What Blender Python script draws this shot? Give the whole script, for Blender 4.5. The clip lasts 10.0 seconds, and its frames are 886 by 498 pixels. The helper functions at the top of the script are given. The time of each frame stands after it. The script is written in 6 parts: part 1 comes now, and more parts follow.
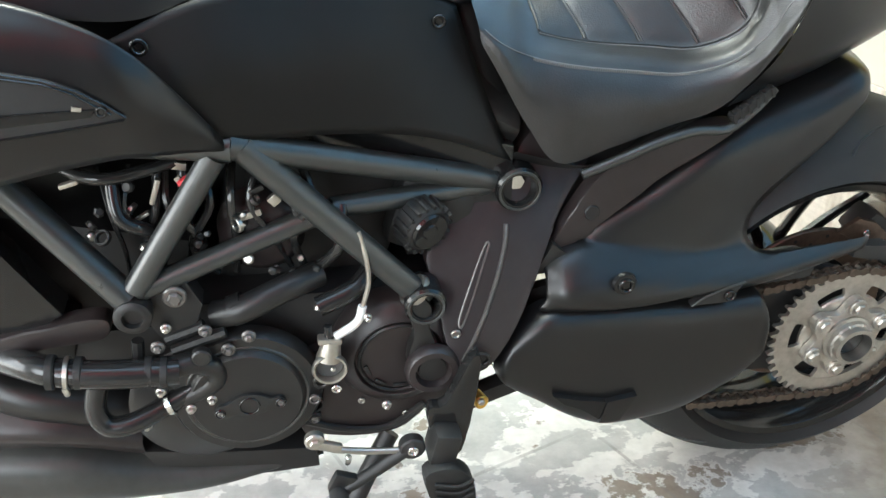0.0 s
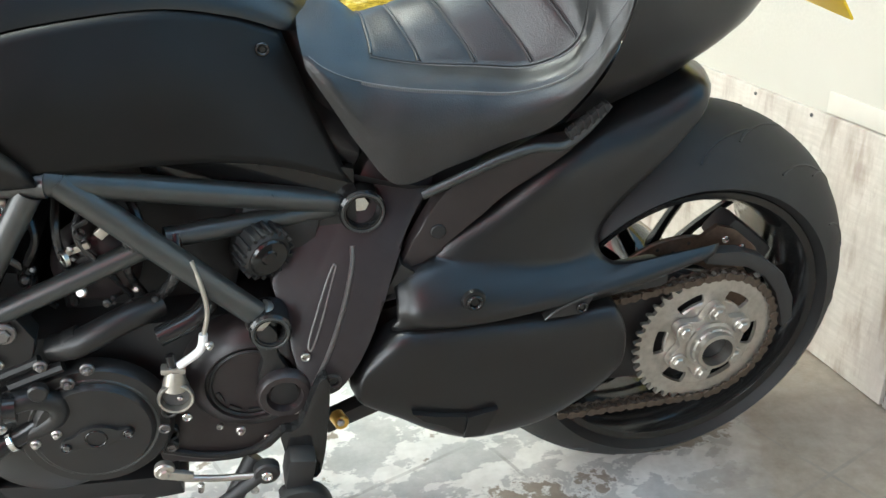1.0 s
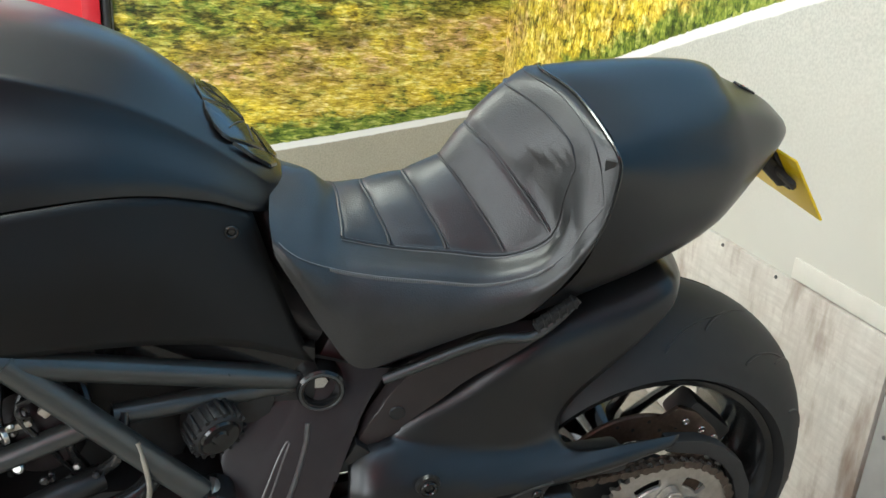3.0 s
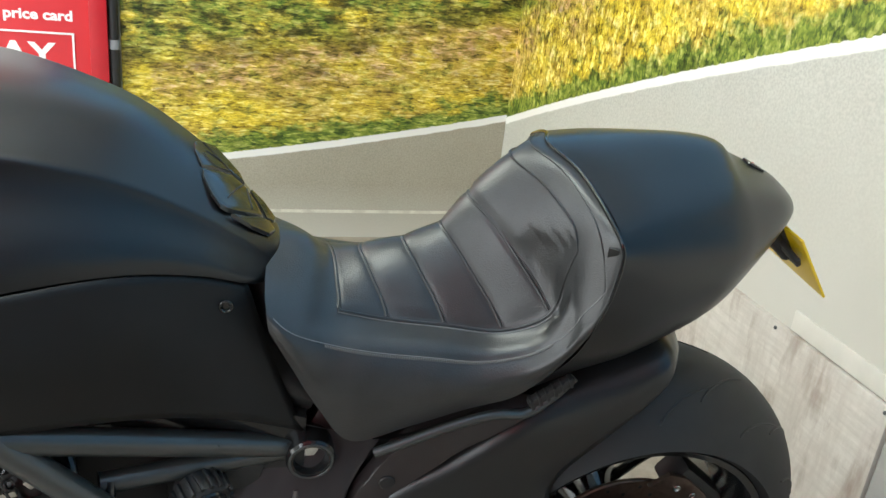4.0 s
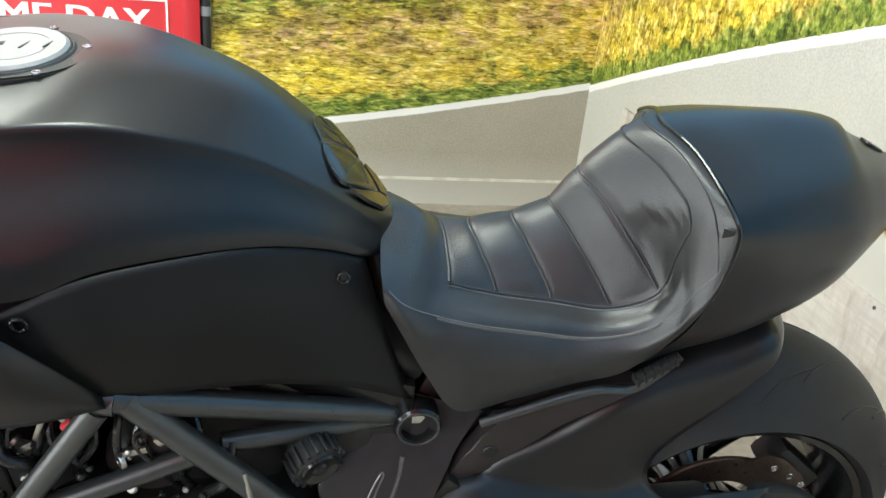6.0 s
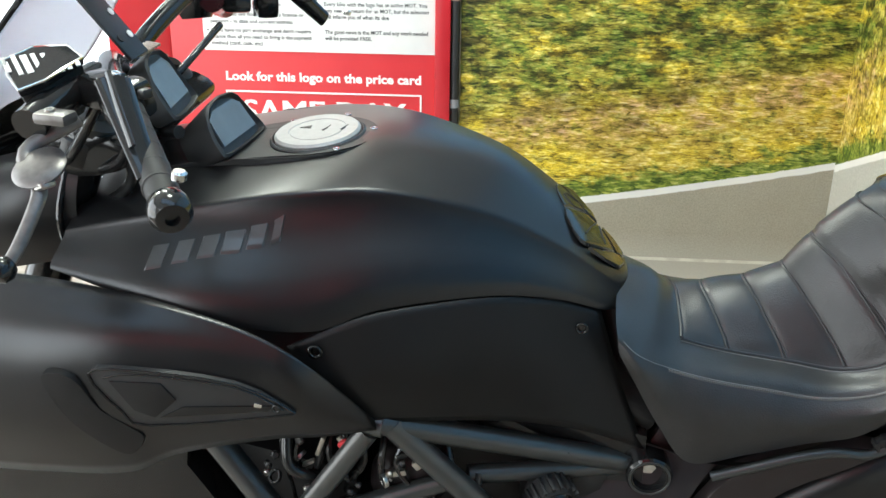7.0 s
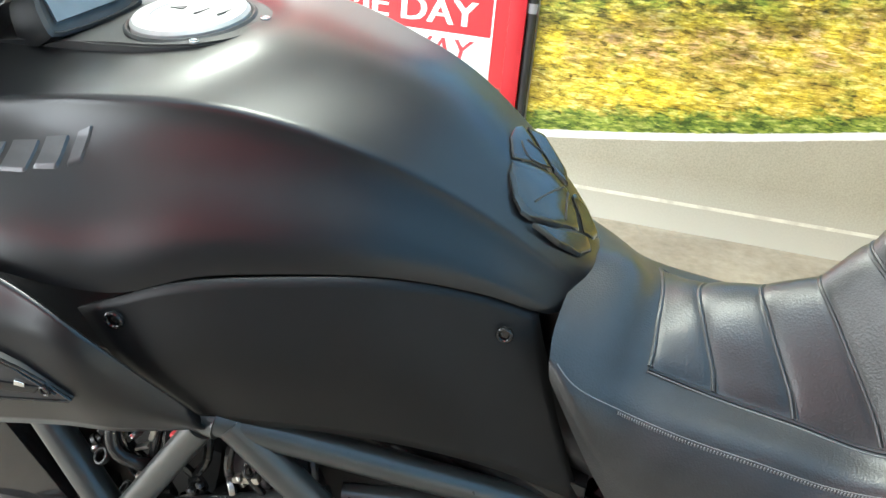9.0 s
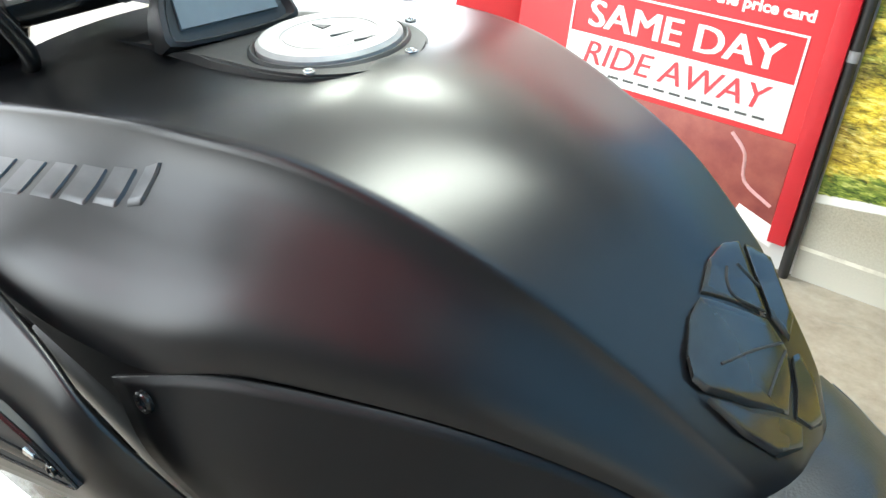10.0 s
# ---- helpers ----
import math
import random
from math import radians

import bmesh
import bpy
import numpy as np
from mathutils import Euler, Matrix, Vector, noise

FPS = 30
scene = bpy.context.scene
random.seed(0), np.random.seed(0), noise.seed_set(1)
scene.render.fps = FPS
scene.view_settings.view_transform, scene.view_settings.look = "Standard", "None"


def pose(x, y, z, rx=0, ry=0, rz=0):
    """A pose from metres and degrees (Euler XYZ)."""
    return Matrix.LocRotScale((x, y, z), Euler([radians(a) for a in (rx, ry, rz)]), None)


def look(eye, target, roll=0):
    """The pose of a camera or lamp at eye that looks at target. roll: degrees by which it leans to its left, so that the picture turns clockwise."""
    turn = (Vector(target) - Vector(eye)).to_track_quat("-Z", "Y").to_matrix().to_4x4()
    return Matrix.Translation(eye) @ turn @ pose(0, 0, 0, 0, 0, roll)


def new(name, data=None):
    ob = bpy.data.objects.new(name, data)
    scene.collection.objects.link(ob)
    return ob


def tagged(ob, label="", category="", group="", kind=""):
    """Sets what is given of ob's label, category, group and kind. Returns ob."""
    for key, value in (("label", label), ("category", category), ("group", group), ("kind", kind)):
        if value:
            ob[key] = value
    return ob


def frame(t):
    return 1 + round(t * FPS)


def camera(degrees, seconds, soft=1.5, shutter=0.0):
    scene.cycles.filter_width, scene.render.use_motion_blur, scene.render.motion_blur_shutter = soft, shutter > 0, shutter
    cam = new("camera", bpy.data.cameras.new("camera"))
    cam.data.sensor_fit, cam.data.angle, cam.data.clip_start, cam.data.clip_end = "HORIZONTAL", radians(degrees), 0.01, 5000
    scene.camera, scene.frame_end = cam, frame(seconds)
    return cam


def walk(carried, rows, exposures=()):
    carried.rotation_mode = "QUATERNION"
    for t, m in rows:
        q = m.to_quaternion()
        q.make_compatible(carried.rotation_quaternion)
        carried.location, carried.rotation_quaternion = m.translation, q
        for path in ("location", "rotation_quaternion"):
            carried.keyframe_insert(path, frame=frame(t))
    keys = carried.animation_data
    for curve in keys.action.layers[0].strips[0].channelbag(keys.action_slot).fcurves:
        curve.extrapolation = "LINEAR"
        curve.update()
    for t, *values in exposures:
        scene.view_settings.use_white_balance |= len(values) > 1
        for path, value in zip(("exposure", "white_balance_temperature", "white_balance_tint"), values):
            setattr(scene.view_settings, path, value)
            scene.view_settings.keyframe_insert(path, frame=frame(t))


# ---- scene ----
cam = camera(54.62, 10.0)
PATH = [
    (0, (-0.7768, -1.0572, 0.9462), (-0.5959, -0.1702, 0.5213), -0.19),
    (0.5, (-0.6507, -1.0844, 0.9567), (-0.4876, -0.1915, 0.5371), -1.70),
    (1, (-0.6282, -1.0876, 0.9674), (-0.4134, -0.2068, 0.5453), -1.33),
    (1.5, (-0.6236, -1.1045, 0.9669), (-0.4130, -0.2224, 0.5456), -2.16),
    (2, (-0.6206, -1.0908, 0.9717), (-0.4009, -0.2094, 0.5535), -1.91),
    (2.5, (-0.6154, -1.0568, 1.0179), (-0.3691, -0.1694, 0.6282), 1.18),
    (3, (-0.6127, -1.0149, 1.1016), (-0.3528, -0.1188, 0.7418), 3.95),
    (4.3, (-0.6040, -0.9520, 1.2040), (-0.3384, -0.0724, 0.8094), 7.46),
    (4.5, (-0.6037, -0.9476, 1.2006), (-0.3321, -0.0736, 0.7977), 8.07),
    (5, (-0.6105, -0.9440, 1.1986), (-0.3369, -0.0804, 0.7752), 8.40),
    (5.5, (-0.6293, -0.9375, 1.2007), (-0.3562, -0.0767, 0.7713), 7.95),
    (6, (-0.6598, -0.9564, 1.2098), (-0.4736, -0.0718, 0.7823), 5.97),
    (6.2, (-0.6679, -0.9752, 1.2126), (-0.5711, -0.0704, 0.7980), 4.02),
    (7.3, (-0.6778, -1.0865, 1.2178), (-0.7735, -0.1488, 0.8838), 0.67),
    (7.5, (-0.6678, -1.0869, 1.2180), (-0.7709, -0.1491, 0.8865), 0.70),
    (8, (-0.6219, -1.0531, 1.2104), (-0.7588, -0.1216, 0.8734), 0.39),
    (8.5, (-0.5723, -0.9131, 1.1736), (-0.7349, 0.0022, 0.8051), 1.36),
    (9, (-0.5117, -0.7477, 1.1648), (-0.7101, 0.1217, 0.7121), 5.17),
    (9.5, (-0.4934, -0.6547, 1.1408), (-0.8268, 0.1667, 0.6781), 5.71),
    (10, (-0.4993, -0.5066, 1.1476), (-0.9879, 0.2303, 0.6804), 6.33),
]
EXPOSURE = [(0, 0.5), (0.5, 0.5), (1.0, 0.3), (2.0, 0.2), (3.0, -0.15), (4.5, -0.2), (5.5, -0.12), (6.0, -0.02), (7.5, -0.28), (8.0, -0.28), (8.5, 0.0), (9.0, 0.6), (9.5, 0.55), (10.0, 0.34)]
walk(cam, [(t, look(eye, target, roll)) for t, eye, target, roll in PATH], EXPOSURE)

# ---- light ----
world = bpy.data.worlds.new("world")
scene.world = world
world.use_nodes = True
bg = world.node_tree.nodes["Background"]
sky = world.node_tree.nodes.new("ShaderNodeTexSky")
sky.sky_type, sky.sun_disc = "NISHITA", False
sky.sun_elevation, sky.sun_rotation = radians(38), radians(250)
world.node_tree.links.new(sky.outputs["Color"], bg.inputs["Color"])
bg.inputs["Strength"].default_value = 0.15


def area_lamp(name, at, target, size_x, size_y, watts, colour):
    data = bpy.data.lights.new(name, "AREA")
    data.shape, data.size, data.size_y, data.energy, data.color = "RECTANGLE", size_x, size_y, watts, colour
    lamp = new(name, data)
    lamp.matrix_world = look(at, target)
    return lamp


# shop window at the far end and glazed door in the back wall, beyond the front wheel
area_lamp("window_light", (-3.5, -0.7, 1.25), (0, -0.7, 1.2), 2.4, 2.3, 105, (0.88, 0.96, 1.0))
area_lamp("shop_front_light", (-2.75, -3.5, 1.7), (-1.2, 0, 1.0), 1.4, 2.3, 80, (0.88, 0.96, 1.0))
area_lamp("door_light", (-2.66, 1.86, 1.3), (-2.4, 0, 1.0), 1.1, 1.9, 22, (0.88, 0.97, 1.0))
# ceiling panels
for x, y, watts in ((-0.9, -0.06, 35), (-2.0, 1.25, 40), (-3.1, 1.2, 60)):
    area_lamp("panel_light", (x, y, 2.93), (x, y, 0), 0.45, 0.45, watts, (0.92, 1.0, 0.90))
# sky through the skylight
area_lamp("skylight_light", (-0.75, -1.17, 3.0), (-0.75, -1.17, 0), 2.3, 0.75, 14, (0.5, 0.75, 1.0))

# ---- materials ----


class Nodes:
    """A small wrapper to write node trees in short lines."""

    def __init__(self, name):
        self.mat = bpy.data.materials.new(name)
        self.mat.use_nodes = True
        self.tree = self.mat.node_tree
        self.bsdf = self.tree.nodes["Principled BSDF"]
        self.coord = self.tree.nodes.new("ShaderNodeTexCoord").outputs["Object"]

    def add(self, kind, **values):
        node = self.tree.nodes.new("ShaderNode" + kind)
        for key, value in values.items():
            self.put(node.inputs[key.replace("_", " ")], value)
        return node

    def put(self, socket, value):
        if isinstance(value, bpy.types.NodeSocket):
            self.tree.links.new(value, socket)
        elif isinstance(value, tuple) and len(value) == 3 and socket.type == "RGBA":
            socket.default_value = (*value, 1)
        else:
            socket.default_value = value

    def noise(self, scale, detail=4.0, rough=0.55, vector=None):
        return self.add("TexNoise", Vector=vector or self.coord, Scale=scale, Detail=detail, Roughness=rough).outputs["Fac"]

    def stretched(self, x, y, z, vector=None):
        m = self.tree.nodes.new("ShaderNodeMapping")
        self.put(m.inputs["Vector"], vector or self.coord)
        m.inputs["Scale"].default_value = (x, y, z)
        return m.outputs["Vector"]

    def ramp(self, fac, *stops):
        node = self.tree.nodes.new("ShaderNodeValToRGB")
        self.put(node.inputs["Fac"], fac)
        el = node.color_ramp.elements
        while len(el) < len(stops):
            el.new(0.5)
        for e, (at, c) in zip(el, stops):
            e.position, e.color = at, (*c, 1) if isinstance(c, tuple) else (c, c, c, 1)
        return node.outputs["Color"]

    def mix(self, fac, a, b, blend="MIX"):
        node = self.tree.nodes.new("ShaderNodeMix")
        node.data_type, node.blend_type = "RGBA", blend
        self.put(node.inputs[0], fac)
        self.put(node.inputs[6], a)
        self.put(node.inputs[7], b)
        return node.outputs[2]

    def math(self, op, a, b=0.0, c=0.0):
        node = self.tree.nodes.new("ShaderNodeMath")
        node.operation = op
        for s, v in zip(node.inputs, (a, b, c)):
            self.put(s, v)
        return node.outputs[0]

    def split(self, vector=None):
        return self.add("SeparateXYZ", Vector=vector or self.coord).outputs

    def bump(self, height, strength=0.2, distance=0.002):
        node = self.add("Bump", Height=height, Strength=strength, Distance=distance)
        self.put(self.bsdf.inputs["Normal"], node.outputs["Normal"])

    def set(self, **values):
        for key, value in values.items():
            self.put(self.bsdf.inputs[key.replace("_", " ")], value)
        return self


def surface(name, dark, light, rough, metal=0.0, grain=60.0, bump=0.0, bump_scale=400.0, rough_var=0.06, coat=0.0, dirt=None, specular=0.5):
    """A worn surface: colour between dark and light by fine and coarse noise, uneven gloss and fine relief."""
    n = Nodes(name)
    fac = n.math("MULTIPLY_ADD", n.noise(grain), 0.6, n.math("MULTIPLY", n.noise(grain / 9, 3), 0.4))
    colour = n.ramp(fac, (0.3, dark), (0.7, light))
    if dirt:
        colour = n.mix(n.ramp(n.noise(grain / 4, 6, 0.7), (0.58, 0.0), (0.72, 0.55)), colour, dirt)
    n.set(Base_Color=colour, Metallic=metal, Coat_Weight=coat, Specular_IOR_Level=specular)
    n.set(Roughness=n.math("MULTIPLY_ADD", n.noise(grain / 3, 5), 2 * rough_var, rough - rough_var))
    if bump:
        n.bump(n.noise(bump_scale, 3), bump, 0.001)
    return n.mat


MATTE = surface("matte_black_paint", (0.0055, 0.0055, 0.006), (0.0085, 0.0085, 0.009), 0.31, grain=25, rough_var=0.025, bump=0.04, bump_scale=1500, specular=0.54)
SATIN = surface("satin_black_moulding", (0.0055, 0.0054, 0.0056), (0.0085, 0.0083, 0.0086), 0.34, grain=25, rough_var=0.03, bump=0.05, bump_scale=1400, specular=0.6)
SIDEBLACK = surface("satin_black_side_panel", (0.005, 0.005, 0.005), (0.0075, 0.0075, 0.0075), 0.46, grain=25, rough_var=0.03, bump=0.05, bump_scale=1400, specular=0.3)
PANEL = surface("moulded_black_plastic", (0.018, 0.018, 0.018), (0.026, 0.026, 0.026), 0.5, bump=0.12, bump_scale=1200)
FRAME = surface("satin_frame_paint", (0.026, 0.028, 0.027), (0.037, 0.040, 0.038), 0.3, bump=0.06, bump_scale=900, specular=0.8)
PLATE = surface("anodised_dark_plate", (0.019, 0.0145, 0.0145), (0.028, 0.022, 0.022), 0.38, bump=0.06, bump_scale=900)
GLOSS = surface("gloss_black_plastic", (0.010, 0.010, 0.010), (0.015, 0.015, 0.015), 0.12, rough_var=0.04)
RUBBER = surface("black_rubber", (0.008, 0.008, 0.008), (0.014, 0.0135, 0.013), 0.6, grain=40, bump=0.15, bump_scale=500)
HOSE = surface("hose_rubber", (0.013, 0.013, 0.013), (0.021, 0.021, 0.021), 0.17, grain=40)
BLACK = surface("dark_engine_black", (0.011, 0.011, 0.011), (0.018, 0.0175, 0.0175), 0.5, grain=30, bump=0.1)
CASE = surface("engine_case_black", (0.012, 0.012, 0.012), (0.019, 0.0185, 0.018), 0.36, grain=30, bump=0.1, bump_scale=700)
STEEL = surface("worn_steel", (0.42, 0.4, 0.37), (0.6, 0.58, 0.54), 0.35, metal=1.0, grain=70, dirt=(0.12, 0.09, 0.06), bump=0.08)
SPROCK = surface("grimy_aluminium", (0.38, 0.35, 0.31), (0.6, 0.57, 0.52), 0.42, metal=0.85, grain=90, dirt=(0.1, 0.075, 0.05), bump=0.1)
CHROME = surface("bright_metal", (0.62, 0.62, 0.6), (0.8, 0.8, 0.78), 0.2, metal=1.0, grain=90)
ALLOY = surface("cast_alloy", (0.42, 0.4, 0.35), (0.56, 0.53, 0.48), 0.38, metal=0.9, grain=80, bump=0.12)
CHAIN = surface("rusty_chain", (0.05, 0.038, 0.03), (0.13, 0.098, 0.074), 0.48, metal=0.6, grain=160, bump=0.2)
DISC = surface("rusted_disc", (0.09, 0.06, 0.045), (0.17, 0.12, 0.09), 0.42, metal=0.7, grain=120)
SILVER = surface("satin_silver", (0.34, 0.34, 0.33), (0.41, 0.41, 0.40), 0.48, metal=0.35, grain=120)
WHITE = surface("white_print", (0.74, 0.73, 0.7), (0.8, 0.79, 0.77), 0.45, grain=20)
INK = surface("dark_ink", (0.05, 0.05, 0.05), (0.08, 0.08, 0.08), 0.5)
RED = surface("red_board", (0.6, 0.03, 0.04), (0.68, 0.045, 0.05), 0.35, grain=6)
RED_DEEP = surface("deep_red_board", (0.42, 0.012, 0.02), (0.5, 0.02, 0.028), 0.3, grain=6)
RED_INK = surface("red_ink", (0.55, 0.04, 0.05), (0.6, 0.05, 0.06), 0.4)
REDPART = surface("red_plastic", (0.6, 0.04, 0.05), (0.7, 0.06, 0.07), 0.4)
YELLOW = surface("yellow_plate", (0.78, 0.52, 0.01), (0.84, 0.58, 0.015), 0.3, grain=15)
BRASS = surface("brass_banjo", (0.75, 0.45, 0.1), (0.85, 0.55, 0.15), 0.3, metal=0.8)
PAINTED = surface("off_white_wall_paint", (0.66, 0.64, 0.6), (0.72, 0.7, 0.66), 0.7, grain=8, bump=0.08, bump_scale=120)
CEIL = surface("ceiling_tile", (0.7, 0.7, 0.68), (0.76, 0.76, 0.74), 0.8, grain=30, bump=0.1)
SCREEN = surface("unlit_display", (0.12, 0.14, 0.15), (0.16, 0.18, 0.19), 0.16, grain=30)
# Near-black that stands for shade inside gaps, the intake and the vent.
VOID = surface("shade_black", (0.002, 0.002, 0.002), (0.004, 0.0035, 0.0035), 0.6)
DECAL = surface("grey_badge", (0.07, 0.07, 0.072), (0.095, 0.095, 0.097), 0.3, metal=0.6)


def leather():
    n = Nodes("seat_leather")
    cells = n.add("TexVoronoi", Vector=n.coord, Scale=520.0).outputs["Distance"]
    n.set(Base_Color=n.ramp(n.noise(30, 5), (0.3, (0.013, 0.0132, 0.0134)), (0.7, (0.021, 0.0212, 0.0215))))
    n.set(Roughness=n.math("MULTIPLY_ADD", n.noise(12, 4), 0.14, 0.32), Specular_IOR_Level=0.74)
    n.bump(n.math("ADD", cells, n.math("MULTIPLY", n.noise(60, 4), 0.6)), 0.18, 0.0012)
    return n.mat


LEATHER = leather()


def tinted_screen():
    n = Nodes("tinted_flyscreen")
    n.set(Base_Color=n.mix(n.noise(6), (0.82, 0.85, 0.93), (0.88, 0.9, 0.96)), Transmission_Weight=0.55, Roughness=0.35, IOR=1.3)
    return n.mat


TINT = tinted_screen()

# ---- building helpers ----


def finish(name, bm, mat, parent=None, label="", smooth=True, angle=40):
    mesh = bpy.data.meshes.new(name)
    bmesh.ops.recalc_face_normals(bm, faces=bm.faces)
    bm.to_mesh(mesh)
    bm.free()
    mesh.materials.append(mat)
    if smooth:
        mesh.shade_smooth()
        mesh.set_sharp_from_angle(angle=radians(angle))
    ob = new(name, mesh)
    if parent:
        ob.parent = parent
    if label:
        ob["label"] = label
    return ob


def part(name, bm, mat, parent, label="", angle=40):
    return finish(name, bm, mat, parent, label, True, angle)


def block(size, at=(0, 0, 0), turn=None, bevel=0.003, bm=None):
    bm = bm or bmesh.new()
    m = Matrix.Translation(at) @ (turn or Matrix()) @ Matrix.Diagonal((*size, 1))
    made = bmesh.ops.create_cube(bm, size=1, matrix=m)["verts"]
    if bevel:
        edges = list({e for v in made for e in v.link_edges})
        bmesh.ops.bevel(bm, geom=edges, offset=min(bevel, min(size) * 0.45), segments=2, affect="EDGES", profile=0.6)
    return bm


def toward(axis):
    return Vector(axis).to_track_quat("Z", "Y").to_matrix().to_4x4()


def lathe(profile, at, axis=(0, -1, 0), n=32, bm=None, close=True):
    """Turns (radius, height) pairs round an axis through at."""
    bm = bm or bmesh.new()
    m = Matrix.Translation(at) @ toward(axis)
    rings = []
    for r, h in profile:
        if r < 1e-6:
            rings.append([bm.verts.new(m @ Vector((0, 0, h)))])
        else:
            rings.append([bm.verts.new(m @ Vector((r * math.cos(a), r * math.sin(a), h))) for a in (math.tau * k / n for k in range(n))])
    for a, b in zip(rings, rings[1:]):
        for k in range(n):
            quad = [a[k % len(a)], a[(k + 1) % len(a)], b[(k + 1) % len(b)], b[k % len(b)]]
            quad = [v for j, v in enumerate(quad) if v not in quad[:j]]
            if len(quad) > 2:
                bm.faces.new(quad)
    if close:
        for ring in (rings[0], rings[-1]):
            if len(ring) > 2:
                bm.faces.new(ring)
    return bm


def disc(at, r, depth, axis=(0, -1, 0), n=32, bevel=0.002, bm=None):
    b = min(bevel, depth * 0.4, r * 0.4)
    return lathe([(0, 0), (r, 0), (r, depth - b), (r - b, depth), (0, depth)], at, axis, n, bm)


def ring(at, r_out, r_in, depth, axis=(0, -1, 0), n=32, bevel=0.002, bm=None):
    b = min(bevel, depth * 0.4)
    return lathe([(r_in, 0), (r_out, 0), (r_out, depth - b), (r_out - b, depth), (r_in + b, depth), (r_in, depth - b), (r_in, 0)], at, axis, n, bm, close=False)


def spline(points, steps):
    """Catmull-Rom through the points."""
    p = [Vector(q) for q in points]
    p = [2 * p[0] - p[1]] + p + [2 * p[-1] - p[-2]]
    out = []
    for i in range(1, len(p) - 2):
        a, b, c, d = p[i - 1 : i + 3]
        for k in range(steps):
            t = k / steps
            out.append(0.5 * ((2 * b) + (c - a) * t + (2 * a - 5 * b + 4 * c - d) * t * t + (3 * b - a - 3 * c + d) * t**3))
    return out + [p[-2]]


def tube(points, radius, steps=6, n=12, bm=None, taper=None, flat=1.0):
    """A pipe along a smooth line. taper: the radius at the end."""
    bm = bm or bmesh.new()
    line = spline(points, steps) if steps > 1 else [Vector(q) for q in points]
    taper = radius if taper is None else taper
    rings, side = [], None
    for k, q in enumerate(line):
        way = (line[min(k + 1, len(line) - 1)] - line[max(k - 1, 0)]).normalized()
        if side is None:
            side = way.orthogonal().normalized()
        side = (side - way * side.dot(way)).normalized()
        up = way.cross(side)
        r = radius + (taper - radius) * k / max(1, len(line) - 1)
        rings.append([bm.verts.new(q + r * (math.cos(a) * side + flat * math.sin(a) * up)) for a in (math.tau * j / n for j in range(n))])
    for a, b in zip(rings, rings[1:]):
        for j in range(n):
            bm.faces.new((a[j], a[(j + 1) % n], b[(j + 1) % n], b[j]))
    bm.faces.new(rings[0])
    bm.faces.new(rings[-1])
    return bm


def skin(rows, nu=5, nv=5, both=False, bm=None):
    """A smooth sheet through rows of points. both: every row runs from the left edge to the middle and is mirrored to the right."""
    bm = bm or bmesh.new()
    if both:
        rows = [list(r) + [(x, -y, z) for x, y, z in reversed(r[:-1])] for r in rows]
    lines = [spline(r, nv) for r in rows]
    cols = [spline([line[k] for line in lines], nu) for k in range(len(lines[0]))]
    grid = [[bm.verts.new(q) for q in col] for col in cols]
    for a, b in zip(grid, grid[1:]):
        for k in range(len(a) - 1):
            bm.faces.new((a[k], a[k + 1], b[k + 1], b[k]))
    return bm


def thick(ob, depth, offset=-1.0):
    mod = ob.modifiers.new("thickness", "SOLIDIFY")
    mod.thickness, mod.offset = depth, offset
    return ob


def slab(outline, y0, y1, bevel=0.003, depth=None, bm=None):
    """A plate cut along an outline of (x, z), from y0 (near) to y1. depth(x, z) shifts it sideways."""
    bm = bm or bmesh.new()
    old = set(bm.verts)
    loop = [bm.verts.new((x, y0, z)) for x, z in outline]
    face = bm.faces.new(loop)
    made = bmesh.ops.extrude_face_region(bm, geom=[face])["geom"]
    for v in made:
        if isinstance(v, bmesh.types.BMVert):
            v.co.y = y1
    if bevel:
        edges = [e for e in face.edges]
        bmesh.ops.bevel(bm, geom=edges, offset=bevel, segments=2, affect="EDGES", profile=0.6)
    if depth:
        for v in set(bm.verts) - old:
            v.co.y += depth(v.co.x, v.co.z)
    return bm


def smooth_outline(points, steps=4):
    """A closed smooth outline of (x, z) through the points."""
    p = [Vector((x, 0, z)) for x, z in points]
    out = []
    for i in range(len(p)):
        a, b, c, d = (p[(i + k) % len(p)] for k in (-1, 0, 1, 2))
        for k in range(steps):
            t = k / steps
            q = 0.5 * ((2 * b) + (c - a) * t + (2 * a - 5 * b + 4 * c - d) * t * t + (3 * b - a - 3 * c + d) * t**3)
            out.append((q.x, q.z))
    return out


def empty(name, m, label, category, group="", kind=""):
    ob = new(name)
    ob.matrix_world = m
    return tagged(ob, label, category, group, kind)


# ---- the shop: floor, walls, ceiling ----
X0, X1, Y0, Y1, TOP = -3.6, 0.455, -3.6, 1.93, 2.95


SKYLINE = (1.38, 1.42)


